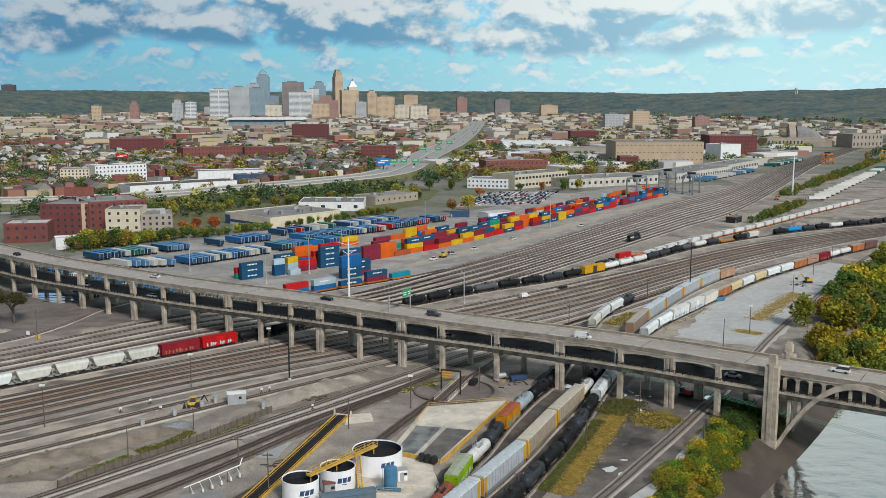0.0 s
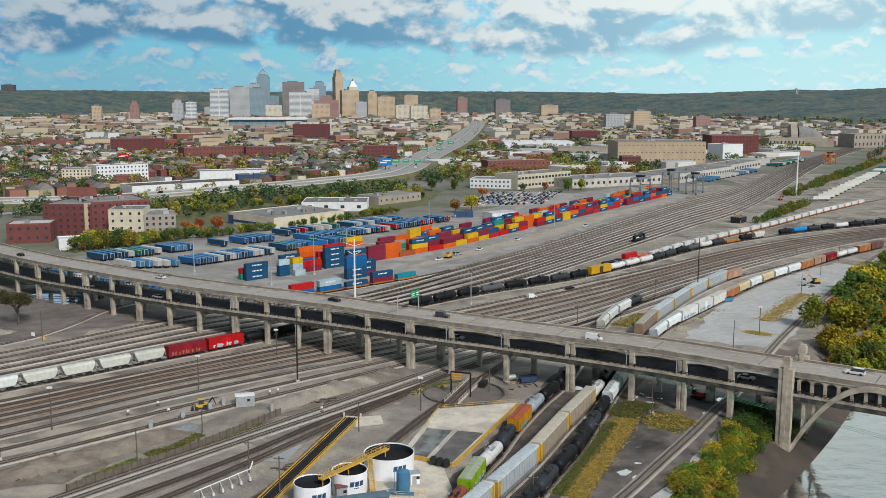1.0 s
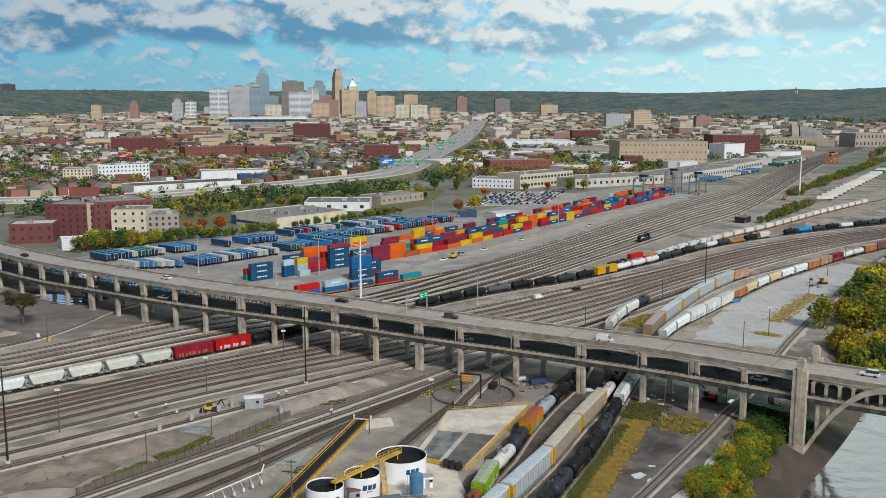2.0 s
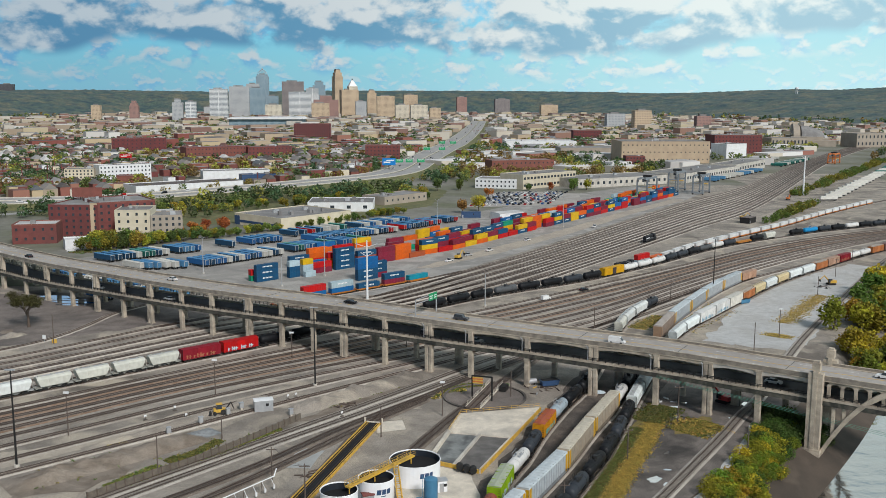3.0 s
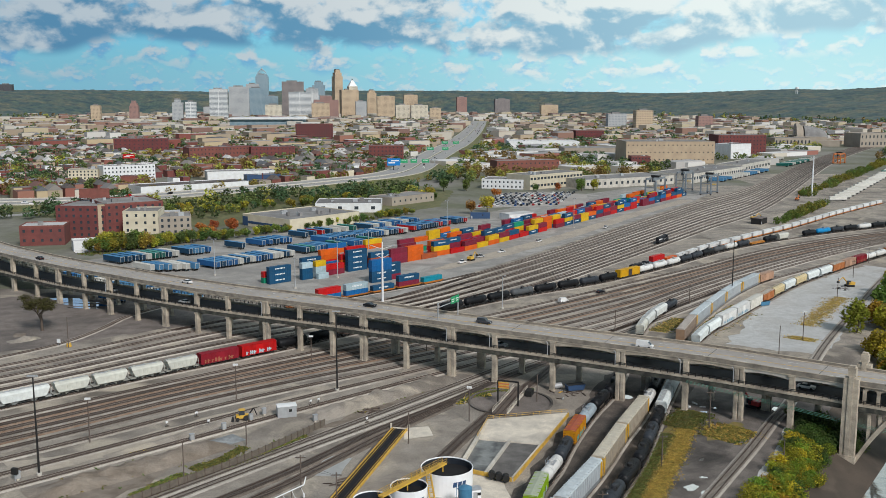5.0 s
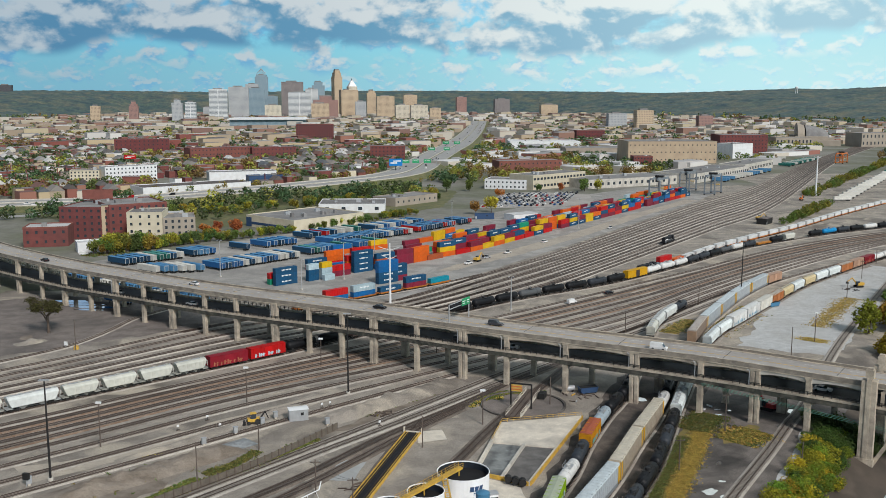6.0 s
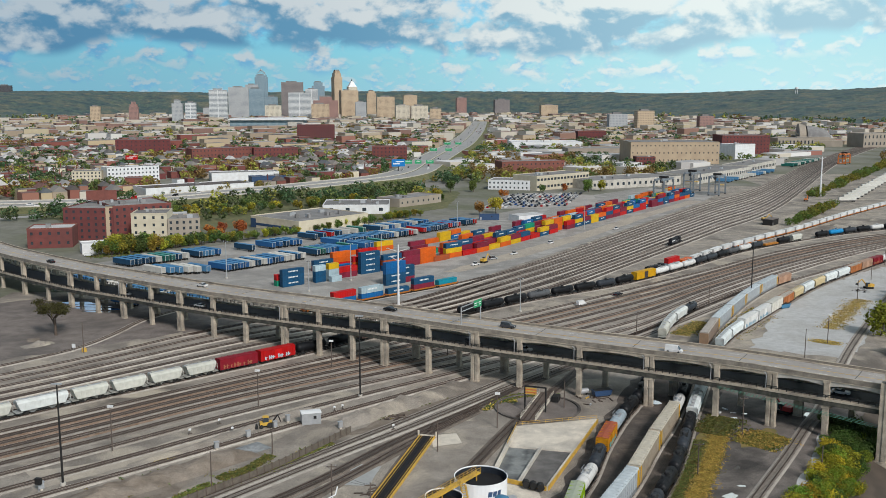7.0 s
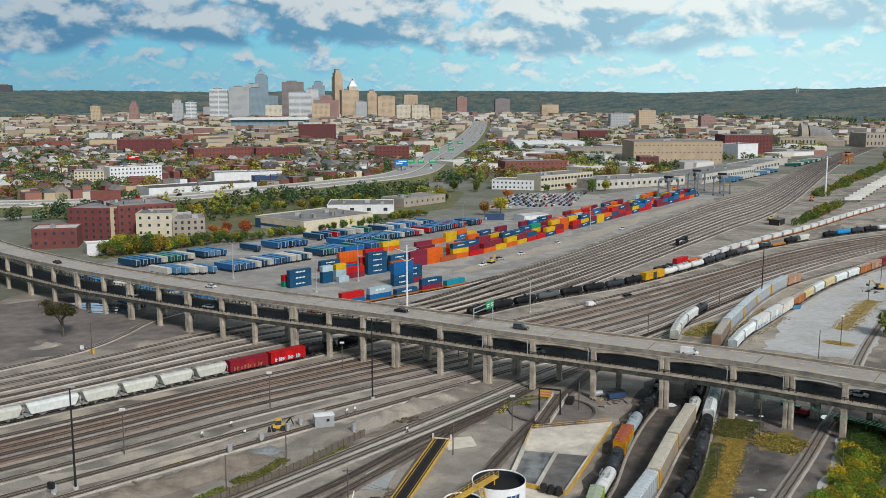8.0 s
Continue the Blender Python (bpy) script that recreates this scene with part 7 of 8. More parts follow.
rng = random.Random(9)
near_houses, far_wall, far_roof = 0, G(), G()
deep_wall, deep_roof = G(), G()
shed_wall, shed_roof = G(), G()
spots = []
GRID = radians(38)
for bu in range(-64, 64):                             # blocks of the street grid, a row of houses on each long side
    for bv in range(-64, 64):
        for side in (0, 1):
            u, end = bu * 74.0 + rng.uniform(0, 6), bu * 74.0 + 64
            while u < end:
                v = bv * 66.0 + 40 * side + rng.uniform(-2, 2)
                x, y = u * math.cos(GRID) - v * math.sin(GRID), 1900 + u * math.sin(GRID) + v * math.cos(GRID)
                R = math.hypot(x, y)
                step = rng.uniform(8, 15) if y < 1540 else rng.uniform(12, 30)
                if y > 690 and R < 4290 and abs(x) < 0.58 * y and rng.random() < 0.86 and free(x, y) and (y > 1120 if x > -82 else y > float(np.interp(x, HWAY_X, HWAY_Y)) + 45):
                    spots.append((y, x, step, side))
                u += step
spots.sort()
house_meshes = {}
for y, x, pitch, side in spots:
    far = y > 1540
    w, d, h, gable = house_shapes(rng, far)
    a = 38 + rng.uniform(-2, 2)
    if w < 18:                                        # row houses stand side by side
        w, d = pitch * rng.uniform(0.82, 0.98), rng.uniform(11, 15)
        gable = gable and w < 13
    if x > -50 and y < 1650:                          # low sheds, not houses, on this side of the highway
        if rng.random() < 0.82:
            continue
        w, d, h, gable = rng.uniform(25, 55), rng.uniform(20, 35), rng.uniform(5, 9), False
        add_house(shed_wall, shed_roof, x, y, a, w, d, h, gable)
        continue
    if near_houses < 129 and y > 905 and w < 20:
        near_houses += 1
        k = rng.randrange(14)
        if k not in house_meshes:
            gw, gr = G(), G()
            add_house(gw, gr, 0, 0, 0, w, d, h, gable)
            gc = G().box(w * 0.2, w * 0.2 + 0.8, d * 0.2, d * 0.2 + 0.8, h, h + w * 0.4 + 1.2)
            wins = [(-w / 2 + w * (i + 0.5) / 3, -d / 2 - 0.02, 1.9 + 3.0 * f) for f in range(int(h / 3)) for i in range(3)]
            house_meshes[k] = (gw.mesh("wall"), gr.mesh("roof"), gc.mesh("chimney"), wins)
        hs = thing("house", "old brick or painted town house with a dark roof", "house", "town houses", pose(x, y, -0.1, 0, 0, a))
        kind = M[("brick", "brick", "brick", "cream", "stone", "white", "brick")[k % 7]]
        part("wall", house_meshes[k][0], kind, hs)
        part("roof", house_meshes[k][1], M["darkroof" if k % 3 else "flatroof"], hs)
        if k % 2:
            part("chimney", house_meshes[k][2], M["brick"], hs)
        for wx, wy, wz in house_meshes[k][3] if near_houses < 22 else ():
            part("window", window_mesh(1.2, 1.6), M["glass"], hs, "", pose(wx, wy, wz))
    else:
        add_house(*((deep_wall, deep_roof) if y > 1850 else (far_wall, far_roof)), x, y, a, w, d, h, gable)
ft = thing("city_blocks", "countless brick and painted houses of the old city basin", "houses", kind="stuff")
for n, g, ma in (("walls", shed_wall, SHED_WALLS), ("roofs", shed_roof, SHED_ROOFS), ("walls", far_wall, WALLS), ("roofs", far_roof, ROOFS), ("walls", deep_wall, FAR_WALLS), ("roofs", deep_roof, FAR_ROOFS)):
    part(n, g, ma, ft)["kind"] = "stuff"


def woods(name, count, where, palette, seed, size, clumps, label):
    """Many small trees far off, as one spread of leaf clumps."""
    rng = random.Random(seed)
    gs = [G() for _ in palette]
    placed = 0
    for k in range(count * 6):
        if placed >= count:
            break
        spot = where(rng)
        if spot is None:
            continue
        placed += 1
        x, y, z = spot
        g = gs[min(len(gs) - 1, int(abs(noise.noise((x * 0.006, y * 0.006, seed)) * 2.2 + rng.random() * 0.6) * len(gs)) )]
        r = size * rng.uniform(0.6, 1.4)
        base = len(g.v)
        near = 1.0 if y < 1150 else (0.55 if y < 1700 else (0.3 if y < 2400 else 0.2))
        for j in range(max(6, int(clumps * near))):
            d = Vector((rng.gauss(0, 1), rng.gauss(0, 1), rng.gauss(0, 1))).normalized() * r * rng.uniform(0.6, 1.0)
            c = Vector((x, y, z + r * 1.15)) + d
            s = r * rng.uniform(0.3, 0.55) * 0.38 / near ** 0.5
            e = Euler((rng.uniform(-1.1, 1.1), rng.uniform(-1.1, 1.1), rng.uniform(0, 6.3))).to_matrix()
            o = len(g.v)
            g.v += [tuple(c + e @ Vector(p)) for p in ((-s, -s * 0.6, 0), (s * 0.4, -s, s * 0.2), (s, s * 0.4, 0), (-s * 0.3, s, -s * 0.1))]
            g.f.append((o, o + 1, o + 2, o + 3))
    w = thing(name, label, "trees", kind="stuff")
    for g, c in zip(gs, palette):
        if g.v:
            part("foliage", g, leaf(c), w)["kind"] = "stuff"


def in_city(rng):
    R = 650 + 3300 * rng.random() ** 0.95
    az = radians(rng.uniform(-30, 30))
    x, y = R * math.sin(az), R * math.cos(az)
    keep = noise.noise((x * 0.005, y * 0.008, 7)) > -0.30
    hill = hill_z(x, y) if R > 2600 else 0
    return (x, y, max(0, hill)) if keep and hill < 14 and free(x, y) and y > 690 else None


woods("city_trees", 11500, in_city, [(0.05, 0.08, 0.035), (0.065, 0.095, 0.035), (0.10, 0.115, 0.035), (0.19, 0.165, 0.035), (0.14, 0.085, 0.03)], 3, 4.6, 100, "autumn trees between the houses of the city")


def by_highway(rng):
    p, a = at_length(HWAY, rng.uniform(300, 1500))
    n = Vector((math.sin(radians(a)), -math.cos(radians(a)), 0))
    q = p - n * rng.uniform(36, 62) if rng.random() < 0.7 else p + n * rng.uniform(46, 66)
    return (q.x, q.y, 0)


woods("highway_trees", 300, by_highway, [(0.05, 0.08, 0.025), (0.10, 0.11, 0.025), (0.20, 0.16, 0.03)], 4, 3.2, 100, "trees lining the highway")


def by_tracks(rng):
    u = rng.random()
    if rng.random() < 0.25:
        return (209.6 + 74.4 * u + rng.uniform(-4, 4), 671.1 + 114.7 * u, -0.6)
    return (296 + 300 * u + rng.uniform(-8, 8), 856 + 480 * u, -0.6)


woods("trackside_hedge", 330, by_tracks, [(0.08, 0.12, 0.022), (0.11, 0.14, 0.024), (0.18, 0.17, 0.024)], 6, 2.5, 100, "green hedge of scrub between the tracks and the trailer lot")

# ---------------------------------------------------------------- service area below the viaduct
def storage_tank(x, y, r, h, facing):
    t = thing("storage_tank", "open-topped white steel storage tank with a dark lid inside", "tank", "white tanks", pose(x, y, 0))
    g, n = G(), 40
    vs = []
    for rr, z in ((r, -0.1), (r, h), (r - 0.12, h), (r - 0.12, h - 1.6)):
        vs += [(rr * math.cos(k * math.tau / n), rr * math.sin(k * math.tau / n), z) for k in range(n)]
    fs = [(i * n + k, i * n + (k + 1) % n, (i + 1) * n + (k + 1) % n, (i + 1) * n + k) for i in range(3) for k in range(n)]
    part("shell", g.add(vs, fs), M["tankwhite"], t, smooth=False)
    part("inner_wall", G().add([(rr * math.cos(k * math.tau / n), rr * math.sin(k * math.tau / n), z) for rr, z in ((r - 0.14, h - 0.15), (r - 0.14, h - 1.62)) for k in range(n)], [(k, (k + 1) % n, n + (k + 1) % n, n + k) for k in range(n)]), M["tankinside"], t, "dark inner wall")
    part("liquid", G().add([((r - 0.13) * math.cos(k * math.tau / n), (r - 0.13) * math.sin(k * math.tau / n), h - 1.6) for k in range(n)], [tuple(range(n))]), M["oil"], t, "black liquid surface")
    rim = G()
    for k in range(n):
        a, b = k * math.tau / n, (k + 1) * math.tau / n
        rim.tube((r * math.cos(a), r * math.sin(a), h), (r * math.cos(b), r * math.sin(b), h), 0.1, n=5, caps=False)
    part("rim", rim, M["tankwhite"], t)
    mark = G()
    for j in range(3):                                    # three solid slanted shapes and a small bar below
        a = radians(facing) + (j - 1) * 1.15 / r
        for q in range(4):
            a0, a1 = a + (q - 2) * 0.24 / r, a + (q - 1) * 0.24 / r
            mark.add([((r + 0.02) * math.cos(v + o), (r + 0.02) * math.sin(v + o), z) for v, z, o in ((a0, h * 0.46, 0), (a1, h * 0.46, 0), (a1, h * 0.46 + 1.15, 0.18 / r), (a0, h * 0.46 + 1.15, 0.18 / r))], [(0, 1, 2, 3)])
    for q in range(4):
        a0, a1 = radians(facing) + (q - 2) * 0.3 / r, radians(facing) + (q - 1.1) * 0.3 / r
        mark.add([((r + 0.02) * math.cos(v), (r + 0.02) * math.sin(v), z) for v, z in ((a0, h * 0.36), (a1, h * 0.36), (a1, h * 0.36 + 0.22), (a0, h * 0.36 + 0.22))], [(0, 1, 2, 3)])
    part("painted_mark", mark, M["navy"], t, "plain navy bars")
    return t


storage_tank(-40.5, 201.4, 4.05, 4.95, -62)
storage_tank(-33, 208.4, 4.0, 4.95, -62)
storage_tank(-24.7, 219.2, 5.9, 4.95, -62)


def railing(g, a, b, z, h=1.05, gap=1.6):
    a, b = Vector((*a, z)), Vector((*b, z))
    n = max(1, int((b - a).length / gap))
    for k in range(n + 1):
        p = a.lerp(b, k / n)
        g.tube(p, p + Vector((0, 0, h)), 0.045, n=5)
    for f in (0.5, 1.0):
        g.tube(a + Vector((0, 0, h * f)), b + Vector((0, 0, h * f)), 0.045, n=5)


def catwalk():
    t = thing("catwalk", "yellow steel catwalk with railings across the tanks", "catwalk")
    a, b = Vector((-38.8, 202.1, 0)), Vector((-25.2, 220.7, 0))
    d = (b - a).normalized()
    s = Vector((d.y, -d.x, 0))
    deck = G()
    m = Matrix(((d.x, s.x, 0, a.x), (d.y, s.y, 0, a.y), (0, 0, 1, 0), (0, 0, 0, 1)))
    deck.box(0, (b - a).length, -0.65, 0.65, 4.95, 5.35, m)
    part("walkway", deck, M["yellow"], t)
    for o in (-0.65, 0.65):
        g = G()
        railing(g, (a + s * o).xy, (b + s * o).xy, 5.35)
        part("railing", g, M["yellow"], t)
    st = G()
    p, q = Vector((-28.9, 214, 5.1)), Vector((-27.5, 205.1, 0.0))
    for o in (-0.5, 0.5):
        st.tube(p + Vector((o, 0, 0)), q + Vector((o, 0, 0)), 0.16, n=6)
    for k in range(16):
        c = p.lerp(q, (k + 0.5) / 16)
        st.box(c.x - 0.5, c.x + 0.5, c.y - 0.15, c.y + 0.15, c.z - 0.03, c.z + 0.03)
    part("stair", st, M["yellow"], t)
    for o in (-0.55, 0.55):
        g = G()
        g.tube(p + Vector((o, 0, 1)), q + Vector((o, 0, 1)), 0.05, n=5)
        for k in range(7):
            c = p.lerp(q, k / 6) + Vector((o, 0, 0))
            g.tube(c, c + Vector((0, 0, 1)), 0.04, n=5)
        part("stair_rail", g, M["yellow"], t)
    for f in (0.03, 0.4, 0.97):
        c = a.lerp(b, f)
        part("post", G().tube((c.x, c.y, 0), (c.x, c.y, 5.0), 0.14), M["yellow"], t)


catwalk()


def blue_vessel():
    t = thing("process_vessel", "upright blue steel vessel with pipes and a ladder", "tank", m=pose(-20.9, 206.7, 0))
    part("shell", G().tube((0, 0, 0.4), (0, 0, 5.2), 1.5, n=24).tube((0, 0, 5.2), (0, 0, 5.7), 1.5, 0.5, n=24), M["steelblue"], t)
    part("ladder", G().box(-1.9, -1.82, -0.3, -0.2, 0, 5.8).box(-1.9, -1.82, 0.2, 0.3, 0, 5.8), M["steelblue"], t)
    for k in range(3):
        part("pipe", G().tube((-3.5 + k, -1.8, 0.5 + 0.3 * k), (2.5, -2.2, 0.5 + 0.3 * k), 0.12), M["steelblue"], t)
    part("pump", G().box(-3.2, -1.9, -1.6, -0.6, 0, 1.2), M["steelblue"], t)
    g = G()
    railing(g, (-3, -2.6), (5, -1.6), 0.3)
    part("railing", g, M["yellow"], t)
    part("plinth", G().box(-3.6, 5.2, -2.8, 1.8, -0.1, 0.3), M["slab"], t)


blue_vessel()


def cabin(x, y, heading, w, d, h, material, label, roof="galv", category="shed"):
    t = thing("shed", label, category, m=pose(x, y, -0.05, 0, 0, heading))
    part("body", G().box(-w / 2, w / 2, -d / 2, d / 2, 0, h), M[material], t)
    part("roof", G().prism([(-d / 2 - 0.15, h), (d / 2 + 0.15, h), (d / 2 + 0.15, h + 0.1), (0, h + 0.35), (-d / 2 - 0.15, h + 0.1)], -w / 2 - 0.15, w / 2 + 0.15), M[roof], t)
    part("door", G().box(-w / 2 + 0.4, -w / 2 + 1.4, -d / 2 - 0.05, -d / 2, 0.05, min(2.1, h - 0.2)), M["galv"], t)
    part("vent", G().box(w * 0.1, w * 0.1 + 0.8, -d / 2 - 0.05, -d / 2, h * 0.5, h * 0.75), M["darksteel"], t)


cabin(-68.8, 269.1, 17, 5.2, 3.2, 3.1, "galv", "pale grey equipment cabin beside the track", "white")
cabin(-29.8, 198.6, 19, 12, 3.2, 2.6, "dullblue", "long grey-blue equipment container behind the tanks", "dullblue")
cabin(-34.6, 204.6, 19, 2.4, 2.2, 2.6, "galv", "small grey box with a rusty lid", "brick")
cabin(-18.6, 212.6, 17, 2.2, 2.2, 2.6, "tankwhite", "pale grey equipment cabinet", "galv")
cabin(-60.2, 193.3, 22, 9, 6, 3.6, "concretepale", "low grey service building with a flat roof", "flatroof")
cabin(31, 705.3, 33, 22, 12, 4.0, "white", "small white terminal office", "paleroof")
cabin(-227.4, 704.1, 16, 30, 14, 5, "white", "low white shop building", "paleroof")
cabin(4.5, 704.4, 1, 14, 3, 4.2, "navy", "dark blue box trailer used as a store", "navy")
cabin(197.9, 677.7, 52, 12, 7, 4.0, "black", "dark timber shed beside the tracks", "darkroof")


def settling_basin():
    t = thing("settling_basin", "concrete settling basin with a yellow kerb and murky water", "basin")
    A, B, C, D = Vector((-13.0, 263.2, 0)), Vector((9.3, 268.7, 0)), Vector((-9.6, 222.6, 0)), Vector((-21.6, 229.5, 0))
    mid_l, mid_r = A.lerp(D, 0.40), B.lerp(C, 0.50)
    part("slab", G().add([A + Vector((0, 0, 0.9)), mid_l + Vector((0, 0, 0.35)), mid_r + Vector((0, 0, 0.35)), B + Vector((0, 0, 0.9)), A - Vector((0, 0, 0.5)), mid_l - Vector((0, 0, 0.5)), mid_r - Vector((0, 0, 0.5)), B - Vector((0, 0, 0.5))],
         [(0, 1, 2, 3), (0, 4, 5, 1), (1, 5, 6, 2), (2, 6, 7, 3), (3, 7, 4, 0)]), M["slab"], t, "worn pale concrete slab")
    cut = 0.5
    m0, n0 = mid_l.lerp(mid_r, cut), D.lerp(C, cut)
    for name, pts, ma in (("basin_floor", (mid_l, m0, n0, D), "siltgrey"), ("basin_floor", (m0, mid_r, C, n0), "siltdark")):
        part(name, G().add([p + Vector((0, 0, 0.03)) for p in pts], [(0, 3, 2, 1)]), M[ma], t, "wet grey silt")

    def wall(a, b, h, w, ma, label):
        d = (b - a).normalized()
        m = Matrix(((d.x, -d.y, 0, a.x), (d.y, d.x, 0, a.y), (0, 0, 1, 0), (0, 0, 0, 1)))
        part("kerb", G().box(0, (b - a).length, -w, w, -0.2, h, m), M[ma], t, label)

    wall(B, C, 0.8, 0.3, "slab", "concrete kerb")
    wall(B + Vector((0.45, 0, 0)), C + Vector((0.45, 0, 0)), 0.95, 0.1, "yellow", "yellow pipe along the kerb")
    wall(C, D, 0.8, 0.25, "yellow", "yellow painted kerb")
    wall(D, A, 1.0, 0.4, "slab", "concrete kerb")
    wall(m0, n0, 0.9, 0.3, "concretepale", "concrete partition")
    g = G()
    railing(g, A.xy, B.xy, 0.9)
    railing(g, A.xy, mid_l.xy, 0.7)
    part("railing", g, M["yellow"], t, "yellow pipe railing")
    g = G()
    for k in range(3):
        c = C.lerp(D, 0.12 + 0.13 * k)
        g.tube((c.x, c.y - 2.2, 1.1), (c.x, c.y - 0.6, 1.1), 0.85, n=14)
    part("hose_reel", g, M["black"], t, "black hose reels")
    part("pump_box", G().box(-22.5, -18.9, 226.3, 228.8, 0, 2.4), M["galv"], t, "grey pump box")


settling_basin()


def inspection_pan():
    t = thing("track_pan", "long black drip pan between yellow beams along a track", "drip pan")
    a, b = Vector((-52.6, 195.2, 0)), Vector((-36.8, 257.6, 0))
    d = (b - a).normalized()
    m = Matrix(((d.x, -d.y, 0, a.x), (d.y, d.x, 0, a.y), (0, 0, 1, 0), (0, 0, 0, 1)))
    L = (b - a).length
    part("pan", G().box(0, L, -1.85, 1.85, -0.1, 0.34, m), M["oil"], t, "oily black pan")
    for o in (-2.0, 2.0):
        part("beam", G().box(0, L, o - 0.12, o + 0.12, -0.1, 0.6, m), M["yellow"], t, "yellow steel beam")
    for o in (-1.35, 1.35):
        part("edge_strip", G().box(0, L, o - 0.07, o + 0.07, 0.34, 0.42, m), M["yellow"], t, "worn yellow edge strip")
    for o in (-0.75, 0.75):
        part("rail", G().box(-5, L + 10, o - 0.06, o + 0.06, 0.34, 0.5, m), M["rail"], t)
    part("cross_frame", G().box(L - 0.4, L, -2.6, 2.6, 0.3, 0.6, m).box(L - 0.3, L + 0.1, -2.6, -2.2, 0, 1.6, m).box(L - 0.3, L + 0.1, 2.2, 2.6, 0, 1.6, m), M["slab"], t)


inspection_pan()
patch("concrete_pad", "slab", [(-35.3, 250.2), (-27.8, 252.9), (-29.4, 260.3), (-36.3, 258.5)], -0.03, "pale concrete pad", "slab", 0.2, 51)
patch("concrete_apron", "slab", [(-26.2, 200.7), (-9.2, 202.5), (-11.3, 222.7), (-18.8, 226.3), (-30.5, 222.7), (-28.3, 209.8)], -0.04, "stained concrete apron around the tanks", "slab", 0.5, 52)


def turntable():
    t = thing("turntable", "old locomotive turntable in a round pit with white railings", "turntable", m=pose(-5.5, 281.0, 0, 0, 0, 71))
    n, r = 48, 11.6
    ring = [((rr) * math.cos(k * math.tau / n), rr * math.sin(k * math.tau / n), z) for rr, z in ((r + 0.7, 0.0), (r + 0.7, 0.35), (r, 0.35), (r, -0.02)) for k in range(n)]
    part("pit_wall", G().add(ring, [(i * n + k, i * n + (k + 1) % n, (i + 1) * n + (k + 1) % n, (i + 1) * n + k) for i in range(3) for k in range(n)]), M["cinder"], t, "rusty round pit kerb")
    part("pit_floor", G().add([(r * math.cos(k * math.tau / n), r * math.sin(k * math.tau / n), -0.03) for k in range(n)], [tuple(range(n))]), M["dirt"], t, "grey-brown ballast floor of the pit")
    part("bridge_deck", G().box(-13, 13, -1.9, 1.9, 0.25, 0.75), M["timber"], t)
    for o in (-0.75, 0.75):
        part("rail", G().box(-14, 14, o - 0.07, o + 0.07, 0.75, 0.92), M["rail"], t)
    for o in (-2.1, 2.1):
        g = G()
        railing(g, (-12, o), (12, o), 0.6, 1.1, 1.4)
        g.box(-12, 12, o - 0.12, o + 0.12, 0.2, 0.75)
        part("railing", g, M["slab"], t, "off-white railing")
    part("pit_shed", G().box(6.5, 10.0, -4.6, -2.6, 0, 1.6), M["black"], t)
    g = G()
    for o in (-3.0, 3.0):
        g.box(-3.2, -2.8, o - 0.2, o + 0.2, 0, 7.2)
    g.box(-3.2, -2.8, -3.0, 3.0, 6.9, 7.3)
    part("gantry_frame", g, M["darksteel"], t)
    for k in range(5):
        part("louvre", G().box(-3.35, -3.22, -0.4, 2.8, 4.9 + 0.4 * k, 5.2 + 0.4 * k), M["orange" if k % 2 else "yellow"], t, "yellow-orange board")


turntable()


# ---------------------------------------------------------------- poles, masts and lamps
def light_pole(x, y, h, lamps=2, name="lamp_post", dark=True):
    t = thing(name, "tall slim yard lamp post with lamps at its top", "lamp post", "yard lamps", pose(x, y, -0.1))
    k = 0.16 if h < 14 else 0.28
    part("pole", G().tube((0, 0, 0), (0, 0, h), k, k * 0.55, 10), M["darksteel" if dark else "galv"], t)
    part("base", G().tube((0, 0, 0), (0, 0, 0.7), k * 2.2, n=10), M["concretepale"], t)
    part("crossarm", G().box(-1.0, 1.0, -0.08, 0.08, h - 0.15, h), M["darksteel"], t)
    for j in range(lamps):
        a = -0.9 + 1.8 * j / max(1, lamps - 1)
        part("lamp_head", G().box(a - 0.28, a + 0.28, -0.55, 0.1, h, h + 0.28), M["galv"], t)
    return t


for x, y, h in ((-57, 292.1, 24.5), (-120.3, 226.7, 24), (102.7, 425.9, 26)):
    light_pole(x, y, h, 4)
for x, y, h in ((-136.4, 480.6, 18), (-62.5, 510.9, 18), (-20, 639.4, 20), (65, 652.9, 20), (0.5, 405.3, 14), (-92.2, 448.5, 14), (-75.2, 474.2, 18)):
    light_pole(x, y, h, 2, dark=False)


def utility_pole(x, y, h, arm=True, lamp=False):
    t = thing("utility_pole", "weathered timber utility pole in the yard", "pole", "timber poles", pose(x, y, ground_z(x, y) - 0.1))
    part("pole", G().tube((0, 0, 0), (0, 0, h), 0.17, 0.12, 8), M["timber"], t)
    if arm:
        part("crossarm", G().box(-1.2, 1.2, -0.07, 0.07, h - 0.7, h - 0.5), M["timber"], t)
        for k in (-1.0, 0.0, 1.0):
            part("insulator", G().tube((k, 0, h - 0.5), (k, 0, h - 0.25), 0.07, n=6), M["galv"], t)
    if lamp:
        part("lamp_head", G().box(-0.7, -0.2, -0.3, 0.3, h - 0.3, h + 0.2).box(-0.25, 0.7, -0.3, 0.3, h - 0.28, h + 0.18), M["white"], t)


